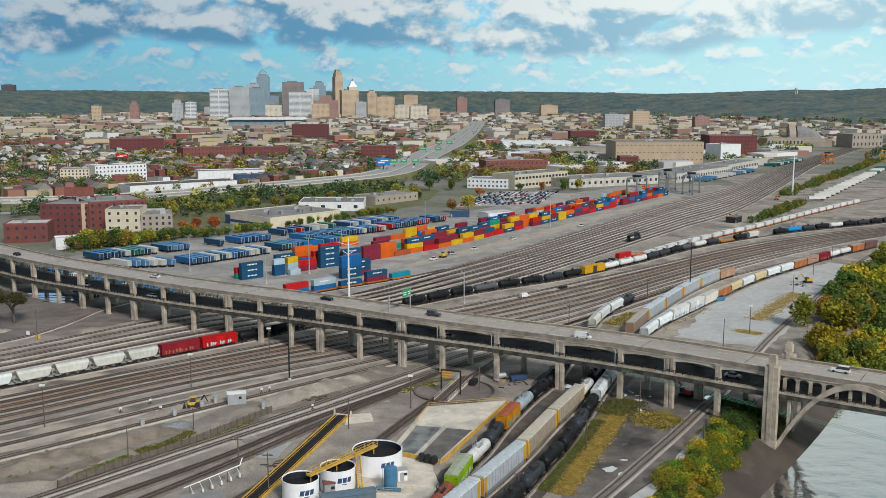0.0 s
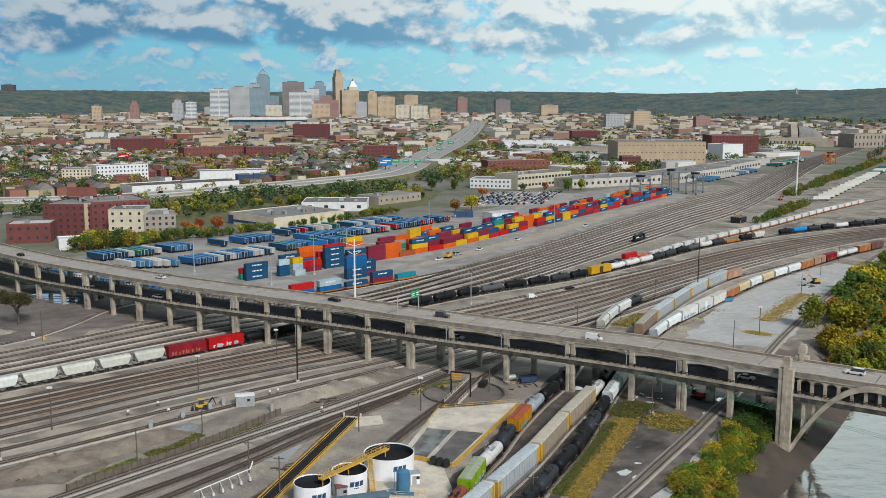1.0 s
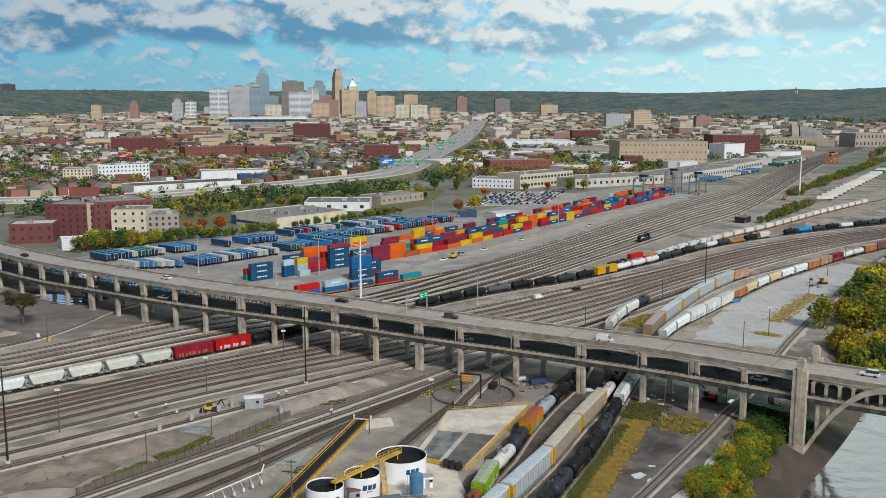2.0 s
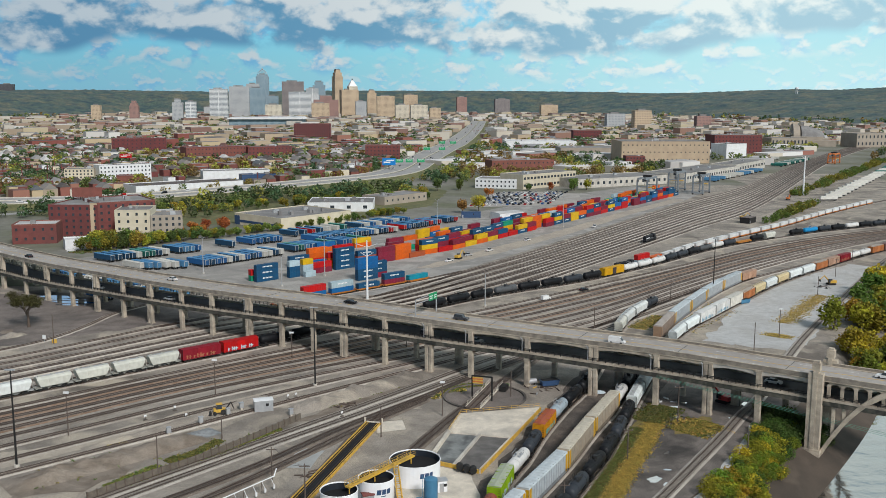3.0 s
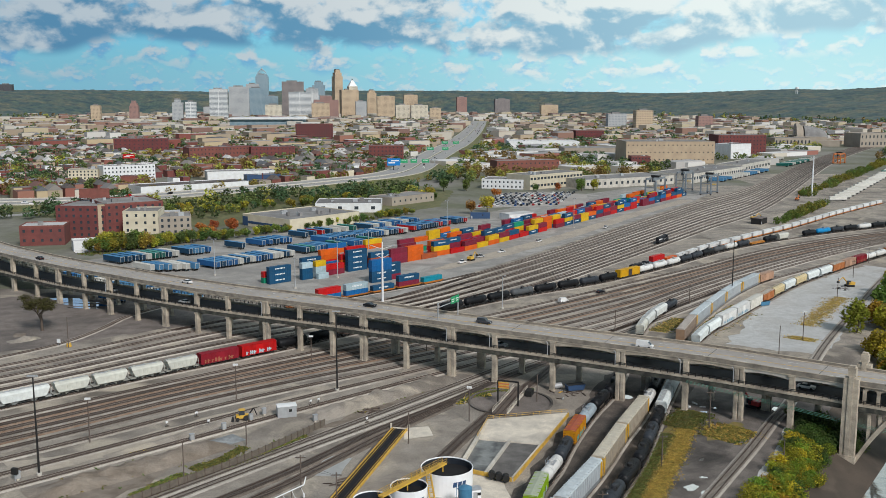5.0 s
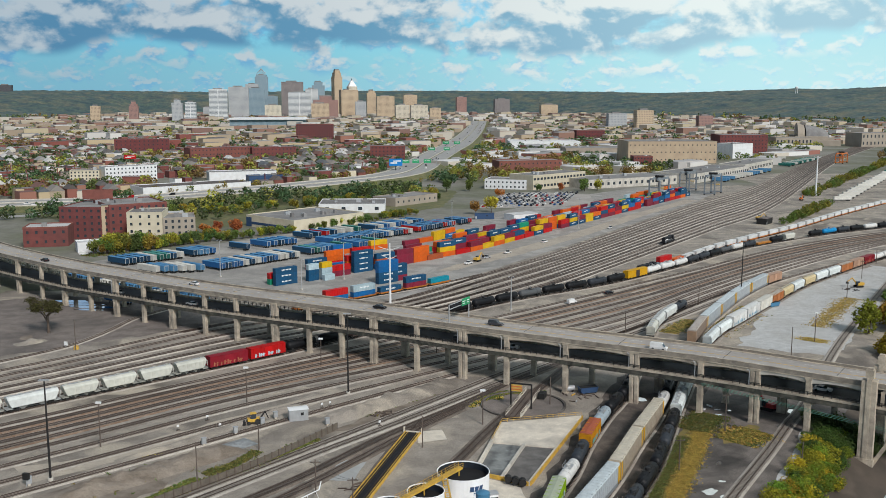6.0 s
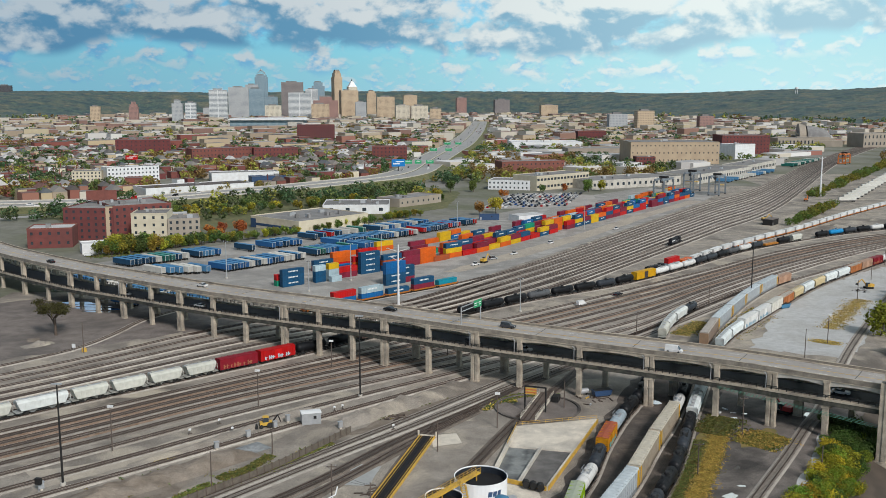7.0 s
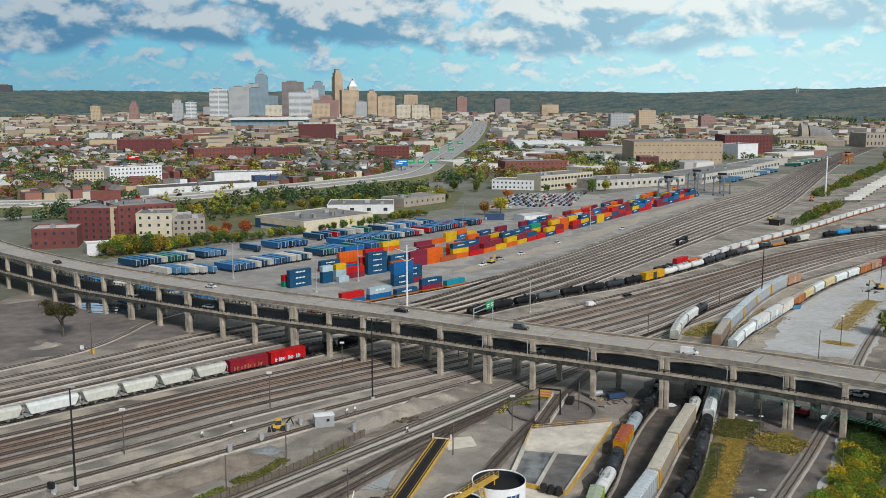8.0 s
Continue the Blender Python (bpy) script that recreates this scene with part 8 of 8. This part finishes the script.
for x, y, h, arm, lamp in ((-85.8, 284.2, 10.5, False, True), (-85, 221.5, 10, False, False), (-116.1, 248.4, 11.7, False, True), (-75.5, 246.3, 6, False, False), (-57.8, 218.7, 8, True, False), (-18.1, 264.4, 9.7, False, True), (-34.2, 247.3, 8.2, False, False),
                           (-48.3, 205.3, 9.3, True, False), (-157, 343, 11, False, False), (27.2, 231.8, 8, True, False), (7.7, 201.6, 6.5, True, False), (91.4, 334.2, 10, False, False), (106.6, 352.6, 10.8, False, True), (2.2, 281.4, 8.3, False, False), (46, 258.1, 10.7, True, False),
                           (40.4, 365.8, 8.4, True, False), (203.2, 516.9, 8, False, False), (57.4, 233.9, 6.3, False, False), (150.1, 428, 9, False, False), (176.7, 473.9, 9, True, False), (67.3, 272.2, 8, False, False), (81.1, 414.4, 9, True, False), (-30.5, 338.3, 8, False, False), (-68.8, 323.6, 9, False, True)):
    utility_pole(x, y, h, arm, lamp)


def wires(a, b, n=3, sag=1.2):
    t = thing("overhead_wires", "thin dark overhead wires between timber poles", "wires")
    for k in range(n):
        o = -0.9 + 1.8 * k / max(1, n - 1)
        g, prev = G(), None
        for j in range(9):
            u = j / 8
            p = Vector(a).lerp(Vector(b), u) + Vector((o, 0, -4 * sag * u * (1 - u)))
            if prev is not None:
                g.tube(prev, p, 0.03, n=4, caps=False)
            prev = p
        part("wire", g, M["darksteel"], t)


wires((27.2, 231.8, 7.6), (46, 258.1, 10.2))
wires((7.7, 201.6, 6.1), (27.2, 231.8, 7.6))
wires((-9.2, 171.3, 7), (7.7, 201.6, 6.1))
wires((-48.3, 205.3, 8.8), (-57.8, 218.7, 7.5), 2)
_i = via_index(43.9)
_m = via_frame(_i)
for k in range(3):
    t = thing("cable", "green overhead cable strung beside the viaduct", "cable")
    a, b = _m @ Vector((0, -2.0 - 0.3 * k, 9.5 - 0.2 * k)), _m @ Vector((90, -3.0 - 0.3 * k, 1.0 - 0.4 * k))
    part("strand", G().tube(a, b, 0.045, n=5), mk("verdigris_cable", (0.10, 0.28, 0.20), (0.08, 0.22, 0.16), 1.0, 0.6) if k == 0 else bpy.data.materials["verdigris_cable"], t)


def mast(x, y, h, arms, r=0.55):
    t = thing("mast", "tall white steel monopole mast with lamp arms", "mast", m=pose(x, y, -0.1))
    part("pole", G().tube((0, 0, 0), (0, 0, h), r, r * 0.5, 14), M["white"], t)
    for z, L in arms:
        for sx in (-1, 1):
            part("arm", G().tube((0, 0, z), (sx * L, 0, z + 1.4), 0.12, n=6), M["white"], t)
            part("lamp_head", G().box(sx * L - 0.5, sx * L + 0.5, -0.25, 0.25, z + 1.35, z + 1.6), M["galv"], t)


mast(-50.3, 420, 26, ((19, 2.5), (23, 4.5)))
mast(306.7, 865.4, 35, ((33, 3.0),), 0.9)

gantry(0, 0, 0, VIA_W - 0.8, [(2.6, 2.6), (5.4, 2.4)], 6.4, 2.2, via_frame(via_index(-26.8)) @ pose(0, VIA_W / 2, via_top(-26.8) - 0.72, 0, 0, 90))


# ---------------------------------------------------------------- smaller things in the yard
def backhoe(x, y, heading):
    t = thing("backhoe_loader", "yellow backhoe loader with a black cab parked by the track", "loader", m=pose(x, y, 0, 0, 0, heading))
    part("body", G().box(-1.8, 1.6, -0.8, 0.8, 0.7, 1.6), M["yellow"], t)
    part("cab", G().prism([(-0.7, 1.6), (0.9, 1.6), (0.7, 2.9), (-0.6, 2.9)], -0.75, 0.75, "y"), M["glass"], t)
    part("roof", G().box(-0.8, 0.9, -0.85, 0.85, 2.9, 3.05), M["yellow"], t)
    part("bucket", G().prism([(2.2, 0.1), (3.1, 0.1), (3.0, 0.3), (2.5, 0.9), (2.2, 0.9)], -1.1, 1.1, "y"), M["darksteel"], t)
    part("boom", G().tube((-1.8, 0, 1.3), (-3.2, 0, 3.2), 0.2, n=6).tube((-3.2, 0, 3.2), (-4.0, 0, 1.2), 0.16, n=6), M["darksteel"], t)
    for xx, r in ((-1.0, 0.75), (1.3, 0.5)):
        for yy in (-0.9, 0.9):
            part("wheel", G().tube((xx, yy - 0.2, r), (xx, yy + 0.2, r), r, n=14), M["tyre"], t)


def excavator(x, y, heading, colour="yellow"):
    t = thing("excavator", "%s tracked excavator with a folded boom" % colour, "excavator", m=pose(x, y, 0, 0, 0, heading))
    for yy in (-1.1, 1.1):
        part("crawler", G().prism([(-1.9, 0.25), (-1.6, 0), (1.6, 0), (1.9, 0.25), (1.9, 0.6), (1.6, 0.85), (-1.6, 0.85), (-1.9, 0.6)], yy - 0.3, yy + 0.3, "y"), M["black"], t)
    part("house", G().box(-2.2, 1.0, -1.2, 1.2, 0.95, 2.2), M[colour], t)
    part("cab", G().box(0.1, 1.6, 0.2, 1.2, 1.2, 2.9), M["glass"], t)
    part("boom", G().tube((1.0, -0.3, 1.8), (3.4, -0.3, 4.4), 0.28, n=6).tube((3.4, -0.3, 4.4), (5.6, -0.3, 2.6), 0.2, n=6), M[colour], t)
    part("bucket", G().prism([(5.2, 1.6), (6.1, 1.8), (6.0, 2.6), (5.4, 2.7)], -0.9, 0.3, "y"), M["darksteel"], t)


backhoe(-80.4, 265.4, -162)
excavator(-8.3, 524.5, 56)
excavator(166, 452.7, -171)
excavator(63.6, 275.8, 134, "red")
excavator(201.1, 698.8, 19)
excavator(279.6, 827, 56, "orange")


def cabinet(x, y):
    t = thing("signal_cabinet", "pale grey trackside signal cabinet on a post", "cabinet", "trackside cabinets", pose(x, y, -0.05, 0, 0, 35))
    part("box", G().box(-0.55, 0.55, -0.4, 0.4, 0.5, 2.0), M["galv"], t)
    part("lid", G().box(-0.65, 0.65, -0.5, 0.5, 2.0, 2.12), M["galv"], t)
    part("post", G().box(-0.3, 0.3, -0.3, 0.3, 0, 0.5), M["slab"], t)


for x, y in ((-90, 248.9), (-83.6, 257.2), (-77.8, 264.5), (-75.1, 269.5), (-60.2, 264), (-124, 223.7)):
    cabinet(x, y)


def board_fence():
    t = thing("retaining_fence", "weathered brown board fence with dark timber posts", "fence")
    line = curve([(-96.4, 207.1), (-87.9, 218.1), (-77.2, 230.5), (-66.6, 245.7), (-57.1, 261.3)], 2.4)
    for p, q in zip(line, line[1:]):
        d = (q - p).normalized()
        m = Matrix(((d.x, -d.y, 0, p.x), (d.y, d.x, 0, p.y), (0, 0, 1, 0), (0, 0, 0, 1)))
        L = (q - p).length
        part("panel", G().box(0.12, L - 0.12, -0.06, 0.06, -0.1, 1.75, m), M["timber2"], t)
        part("post", G().box(-0.12, 0.12, -0.14, 0.14, -0.1, 1.95, m), M["bark"], t)


M["timber2"] = mk("grey_boards", (0.15, 0.125, 0.10), (0.105, 0.088, 0.07), 0.8, 0.9, fine=0.3)
board_fence()


def mound(name, line, w, h, material, label, seed):
    """A long uneven bank of earth."""
    ln, g, n = curve(line, 1.6), G(), 11
    for i, p in enumerate(ln):
        s = sideways(ln, i)
        fade = min(1, i / 5, (len(ln) - 1 - i) / 5)
        for k in range(n):
            u = -1 + 2 * k / (n - 1)
            q = p + s * (u * w)
            z = h * fade * (1 - u * u) ** 1.3 * (1 + 0.7 * noise.noise((q.x * 0.28, q.y * 0.28, seed))) + 0.25 * fade * noise.noise((q.x * 0.9, q.y * 0.9, seed + 5)) * (1 - abs(u))
            g.v.append((q.x, q.y, z - 0.1))
    g.f = [(i * n + k, i * n + k + 1, (i + 1) * n + k + 1, (i + 1) * n + k) for i in range(len(ln) - 1) for k in range(n - 1)]
    tagged(part(name, g, M[material]), label, "bank", kind="structure")


mound("earth_bank", [(-117.6, 213.6), (-102.8, 226.4), (-90, 239.3), (-81.5, 248.4)], 5.0, 1.9, "earth", "bare earth bank with weeds between the tracks", 1)
mound("earth_bank", [(-62.4, 264.9), (-49.6, 277.7), (-34.7, 292.4), (-22, 304.3)], 4.0, 2.4, "ground", "grey gravel bank below the track", 2)
mound("earth_bank", [(-109.1, 237.4), (-96.4, 250.2), (-81.5, 268.6), (-68.8, 283.3)], 2.2, 0.8, "ground", "low earth ridge between the tracks", 3)
mound("stone_heap", [(-88, 243), (-83.5, 247.5), (-78.5, 252.5)], 3.2, 1.3, "bluegravel", "heap of grey crushed stone beside the track", 5)
mound("spoil_heap", [(-181.5, 349.4), (-177.2, 353.1), (-174, 357.7)], 3.2, 1.6, "ground", "small heap of dug earth", 4)


def tufts(name, where, count, seed, palette, size, label):
    """Low weeds and dry grass."""
    rng = random.Random(seed)
    gs = [G() for _ in palette]
    for k in range(count):
        x, y, z = where(rng)
        g = rng.choice(gs)
        for j in range(6):
            a, s = rng.uniform(0, 6.28), size * rng.uniform(0.5, 1.3)
            c, d = Vector((x + rng.gauss(0, s * 0.9), y + rng.gauss(0, s * 0.9), z)), Vector((math.cos(a), math.sin(a), 0))
            o = len(g.v)
            g.v += [tuple(c - d * s * 0.3), tuple(c + d * s * 0.3), tuple(c + d * s * 0.25 + Vector((rng.gauss(0, s * 0.5), rng.gauss(0, s * 0.5), s * 0.95))), tuple(c - d * s * 0.2 + Vector((rng.gauss(0, s * 0.5), rng.gauss(0, s * 0.5), s * 0.8)))]
            g.f.append((o, o + 1, o + 2, o + 3))
    t = thing(name, label, "grass", kind="stuff")
    for g, c in zip(gs, palette):
        part("blades", g, leaf(c), t)["kind"] = "stuff"


def along(pts, w):
    def f(rng):
        i = rng.randrange(len(pts) - 1)
        u, a, b = rng.random(), pts[i], pts[i + 1]
        s = rng.gauss(0, 0.45) * w
        d = math.hypot(b[0] - a[0], b[1] - a[1])
        x, y = a[0] + (b[0] - a[0]) * u + s * (b[1] - a[1]) / d, a[1] + (b[1] - a[1]) * u - s * (b[0] - a[0]) / d
        return x, y, ground_z(x, y) - 0.1
    return f


DRY = [(0.46, 0.31, 0.07), (0.36, 0.25, 0.06), (0.24, 0.20, 0.045)]
FADED = [(0.34, 0.22, 0.075), (0.28, 0.19, 0.07), (0.20, 0.15, 0.055)]
WEED = [(0.07, 0.10, 0.025), (0.11, 0.12, 0.03), (0.15, 0.12, 0.035)]
patch("grass_strip", "grass", [(12, 206), (23.3, 232), (32.9, 253.9), (39, 266), (42, 263), (35.8, 245), (30, 230.4), (22.6, 217.5), (18, 205)], -0.04, "dry golden grass strip beside the standing train", "grass", 0.9, 60)
patch("grass_strip", "grass", [(43, 249), (48, 251), (57, 261), (54, 264), (46, 257)], -0.042, "patch of dry grass among the cinders", "grass", 0.9, 61)
tufts("dry_grass", along([(17.5, 204), (24, 220), (31, 236), (38, 253), (41, 262)], 2.6), 11000, 1, DRY + WEED[2:], 0.2, "tall dry golden grass beside the standing train")
tufts("weeds", along([(13.5, 206), (20, 222), (27, 238), (34, 254)], 1.8), 4200, 21, WEED, 0.24, "weeds beside the standing train")
tufts("dry_grass", along([(46, 250.2), (54.5, 258.4)], 6), 2000, 2, DRY + WEED, 0.34, "patch of dry grass among the cinders")
tufts("weeds", along([(37.5, 259.3), (46, 272.2)], 5), 1800, 3, WEED, 0.34, "green weeds below the viaduct")
tufts("weeds", along([(-94.2, 213.6), (-83.6, 225.5), (-73, 237.4), (-62.4, 253.9)], 1.8), 4200, 4, WEED, 0.3, "weeds along the board fence")
tufts("weeds", along([(-17.5, 286), (-10, 293), (2, 292)], 2.0), 600, 5, WEED, 0.3, "weeds round the turntable pit")
tufts("weeds", along([(-51.7, 272.2), (-41.1, 286.9), (-30.5, 296.1)], 3.5), 350, 6, WEED, 0.34, "sparse weeds on the gravel bank")
tufts("weeds", along([(-113.4, 217.2), (-90, 237.4)], 5.0), 300, 7, WEED, 0.34, "sparse weeds on the earth bank")
tufts("dry_grass", along([(71.5, 362), (84.3, 382.2), (99.1, 400.5)], 6), 2400, 8, FADED + WEED[:2], 0.24, "dry grass strip between the trains")
tufts("dry_grass", along([(56.6, 365.8), (71.5, 386.8)], 5), 1500, 9, FADED + WEED[:2], 0.24, "dry grass between tracks")
tufts("dry_grass", along([(105.5, 352.8), (108.7, 356.6)], 5), 900, 10, FADED, 0.24, "round patch of dry grass on gravel")
tufts("dry_grass", along([(116.1, 374.8), (133.1, 400.6), (152.2, 428)], 5), 2000, 11, FADED, 0.24, "dry grass on the gravel lot")
tufts("dry_grass", along([(94.9, 400.6), (101.2, 411.5)], 4), 300, 12, FADED + WEED[:2], 0.24, "grass tuft patch on gravel")
tufts("weeds", along([(-94.5, 214.6), (-86.4, 226.8)], 1.6), 900, 31, WEED, 0.3, "green weeds below the earth bank")
tufts("weeds", along([(-85.2, 229.9), (-79.9, 235.4), (-75.7, 244.7)], 1.6), 900, 32, WEED, 0.3, "green weeds beside the stone heap")
tufts("dry_grass", along([(-104, 241), (-99, 243)], 0.8), 120, 33, DRY, 0.25, "strip of dry grass beside the track")
tufts("weeds", along([(-21, 279), (-17.5, 289), (-11, 287)], 1.8), 500, 34, WEED + DRY[:1], 0.25, "weeds beside the turntable")
tufts("weeds", along([(-227.3, 546), (-200.7, 553.3)], 8), 300, 14, WEED, 0.41, "weeds on waste ground")


def debris(name, x, y, n, spread_, seed, mats, label):
    rng = random.Random(seed)
    t = thing(name, label, "debris", m=pose(x, y, -0.08))
    for k in range(n):
        L, w = rng.uniform(0.8, 2.6), rng.uniform(0.15, 0.45)
        part("piece", G().box(-L / 2, L / 2, -w / 2, w / 2, 0, rng.uniform(0.12, 0.4)), M[rng.choice(mats)], t, "", pose(rng.gauss(0, spread_), rng.gauss(0, spread_), 0, 0, 0, rng.uniform(0, 180)))


debris("scrap_pile", -45.4, 273.2, 16, 1.6, 1, ["timber", "rail", "bark"], "heap of rusty scrap and old ties")
debris("tie_pile", 160.7, 448.2, 14, 2.2, 2, ["tie", "black"], "pile of old black timber ties")
debris("scrap_pile", 11.5, 289.6, 16, 2.6, 3, ["yellow", "timber", "rail", "galv", "timber"], "jumble of hoses and parts below the viaduct")
debris("plastic_sheets", 45, 277.7, 5, 2.4, 4, ["white"], "crumpled white plastic sheets on the ground")
debris("scrap_pile", -50.7, 219.9, 10, 1.6, 5, ["timber", "rail"], "loose rusty parts beside the drip pan")
debris("barrier_blocks", 181.9, 629.8, 10, 5.0, 6, ["concretepale"], "concrete blocks beside the tracks")


def dumpster(x, y, heading, material, label):
    t = thing("dumpster", label, "dumpster", m=pose(x, y, -0.05, 0, 0, heading))
    part("body", G().prism([(-2.6, 0.3), (2.4, 0.3), (2.9, 1.8), (-2.9, 1.8)], -1.2, 1.2, "y"), M[material], t)
    part("rim", G().box(-3.0, 3.0, -1.3, 1.3, 1.8, 1.92), M[material], t)
    part("load", G().box(-2.7, 2.7, -1.1, 1.1, 1.92, 2.0), M["black"], t)
    for xx in (-2.0, 2.0):
        part("skid", G().box(xx - 0.2, xx + 0.2, -1.0, 1.0, 0, 0.3), M["darksteel"], t)


dumpster(14.9, 292.4, 17, "navy", "dark blue open dumpster below the viaduct")
dumpster(111.9, 411.6, 31, "steelblue", "blue dumpster beside the tracks")
for k, (x, y) in enumerate(((9.4, 293.3), (106.6, 408), (108.7, 409.2))):
    t = thing("fuel_tank", "small grey horizontal fuel tank", "tank", m=pose(x, y, 0, 0, 0, 25 + 10 * k))
    part("shell", G().tube((-1.6, 0, 1.1), (1.6, 0, 1.1), 0.85, n=16), M["galv"], t)
    part("cradle", G().box(-1.1, -0.8, -0.7, 0.7, 0, 0.6).box(0.8, 1.1, -0.7, 0.7, 0, 0.6), M["darksteel"], t)


def loading_pipe():
    t = thing("loading_pipe", "white pipe on posts with hanging hoses", "pipe")
    a, b = Vector((-66.1, 200.7, 2.8)), Vector((-56.5, 214, 2.8))
    part("pipe", G().tube(a, b, 0.14, n=8).tube(b, b + Vector((0.3, 1.6, 1.2)), 0.14, n=8), M["white"], t)
    for k in range(6):
        p = a.lerp(b, (k + 0.6) / 6)
        part("hose", G().tube(p, p - Vector((-0.8, 0.3, 1.6)), 0.06, n=6).tube(p - Vector((-0.8, 0.3, 1.6)), p - Vector((-0.8, 0.3, 2.4)), 0.26, n=8), M["white"], t)
        if k % 2 == 0:
            part("post", G().tube((p.x, p.y, -0.1), p, 0.09, n=6), M["timber"], t)


loading_pipe()


# ---------------------------------------------------------------- cranes of the container terminal
def gantry_crane(x, y, heading, span, h, material, label):
    t = thing("gantry_crane", label, "crane", "terminal cranes", pose(x, y, 0, 0, 0, heading))
    for sx in (-span / 2, span / 2):
        for sy in (-4.5, 4.5):
            part("leg", G().box(sx - 0.55, sx + 0.55, sy - 0.6, sy + 0.6, 1.0, h), M[material], t)
            part("wheel", G().tube((sx - 0.35, sy, 0.6), (sx + 0.35, sy, 0.6), 0.7, n=12), M["tyre"], t)
        part("sill_beam", G().box(sx - 0.6, sx + 0.6, -5.5, 5.5, 1.0, 2.0), M[material], t)
        part("tie_beam", G().box(sx - 0.5, sx + 0.5, -4.5, 4.5, h * 0.62, h * 0.62 + 0.9), M[material], t)
    for sy in (-3.2, 3.2):
        part("girder", G().box(-span / 2 - 2, span / 2 + 2, sy - 0.7, sy + 0.7, h, h + 1.7), M[material], t)
    part("trolley", G().box(-2, 2.5, -3.5, 3.5, h + 1.7, h + 3.4), M["darksteel"], t)
    part("cabin", G().box(-1, 1.4, 1.2, 3.2, h - 2.4, h - 0.2), M["glass"], t)
    part("spreader", G().box(-1.2, 1.2, -6, 6, h * 0.55, h * 0.55 + 0.6), M["yellow"], t)
    g = G()
    for xx in (-1, 1):
        for yy in (-2, 2):
            g.tube((xx, yy, h * 0.55 + 0.6), (xx, yy, h), 0.08, n=4)
    part("hoist_ropes", g, M["darksteel"], t)


M["cranegrey"] = mk("crane_grey", (0.20, 0.23, 0.25), (0.16, 0.18, 0.20), 0.3, 0.6)
gantry_crane(160.7, 836.6, 58, 24, 17, "cranegrey", "grey rubber-tyred gantry crane over container stacks")
gantry_crane(219.1, 879.5, 59, 22, 16, "cranegrey", "grey rubber-tyred gantry crane standing free")
gantry_crane(203.2, 905.3, 59, 22, 17, "cranegrey", "grey gantry crane in the container terminal")
gantry_crane(498.3, 1271.5, 53, 22, 12, "orange", "orange gantry crane beside far tracks")
gantry_crane(596, 1317.4, 54, 22, 14, "yellow", "yellow gantry crane beside far tracks")


# ---------------------------------------------------------------- billboards and a water tower
def billboard(x, y, heading, w, h, z, colour, label):
    t = thing("billboard", label, "billboard", m=pose(x, y, 0, 0, 0, heading))
    part("post", G().tube((0, 0, 0), (0, 0, z), 0.5), M["darksteel"], t)
    part("board", G().box(-w / 2, w / 2, -0.4, 0.1, z, z + h), paint(colour), t)
    part("picture", G().box(-w * 0.4, w * 0.1, -0.44, -0.402, z + h * 0.3, z + h * 0.5).box(-w * 0.2, w * 0.4, -0.44, -0.402, z + h * 0.6, z + h * 0.75), M["white"], t)


billboard(-75.4, 1107.7, 8, 15, 8, 9, (0.03, 0.20, 0.5), "blue advertising board beside the highway")
billboard(-397.9, 1182, 9, 14, 5, 12, (0.5, 0.03, 0.03), "red roof-top advertising board")
t = thing("water_tower", "pale water tower on the far hill", "water tower", m=pose(1483.6, 4108.6, 100))
part("bowl", G().tube((0, 0, 14), (0, 0, 20), 7, 7, 14).tube((0, 0, 20), (0, 0, 23), 7, 1, 14), M["white"], t)
for k in range(4):
    part("leg", G().tube((5 * math.cos(k * 1.571 + 0.6), 5 * math.sin(k * 1.571 + 0.6), -8), (5 * math.cos(k * 1.571 + 0.6), 5 * math.sin(k * 1.571 + 0.6), 15), 0.6), M["white"], t)


def switch_stand(x, y):
    t = thing("switch_stand", "low white switch stand beside the track", "switch stand", "switch stands", pose(x, y, -0.05, 0, 0, 40))
    part("base", G().box(-0.5, 0.5, -0.25, 0.25, 0, 0.2), M["tie"], t)
    part("post", G().tube((0, 0, 0.2), (0, 0, 1.1), 0.07), M["darksteel"], t)
    part("target", G().box(-0.35, 0.35, -0.05, 0.05, 0.9, 1.5), M["white"], t)


for x, y in ((-93.6, 268.3), (-99.6, 260.4), (-88.7, 261.7), (-63.3, 278.8), (-61.2, 280.4), (-46, 263.5)):
    switch_stand(x, y)

t = thing("pole_base", "yellow painted concrete base of a lamp post", "pole base", m=pose(-157.3, 344.3, -0.1))
part("block", G().tube((0, 0, 0), (0, 0, 1.3), 0.9, 0.8, 12), M["yellow"], t)
t = thing("notice_board", "small white notice board on a post", "sign", m=pose(-161.2, 345.1, -0.1, 0, 0, -15))
part("post", G().tube((0, 0, 0), (0, 0, 1.4), 0.08), M["galv"], t)
part("board", G().box(-0.7, 0.7, -0.06, 0.06, 1.2, 2.6), M["white"], t)
t = thing("relay_box", "black relay box on a steel post", "cabinet", m=pose(-124.4, 223.2, -0.1, 0, 0, -15))
part("post", G().tube((0, 0, 0), (0, 0, 1.8), 0.12), M["galv"], t)
part("box", G().box(-0.7, 0.7, -0.4, 0.4, 1.7, 3.2), M["black"], t)
mound("cinder_heap", [(-184, 360), (-181.8, 360.8), (-179.5, 361.5)], 3.6, 2.2, "earth", "dark heap of dug earth on the dirt lot", 9)
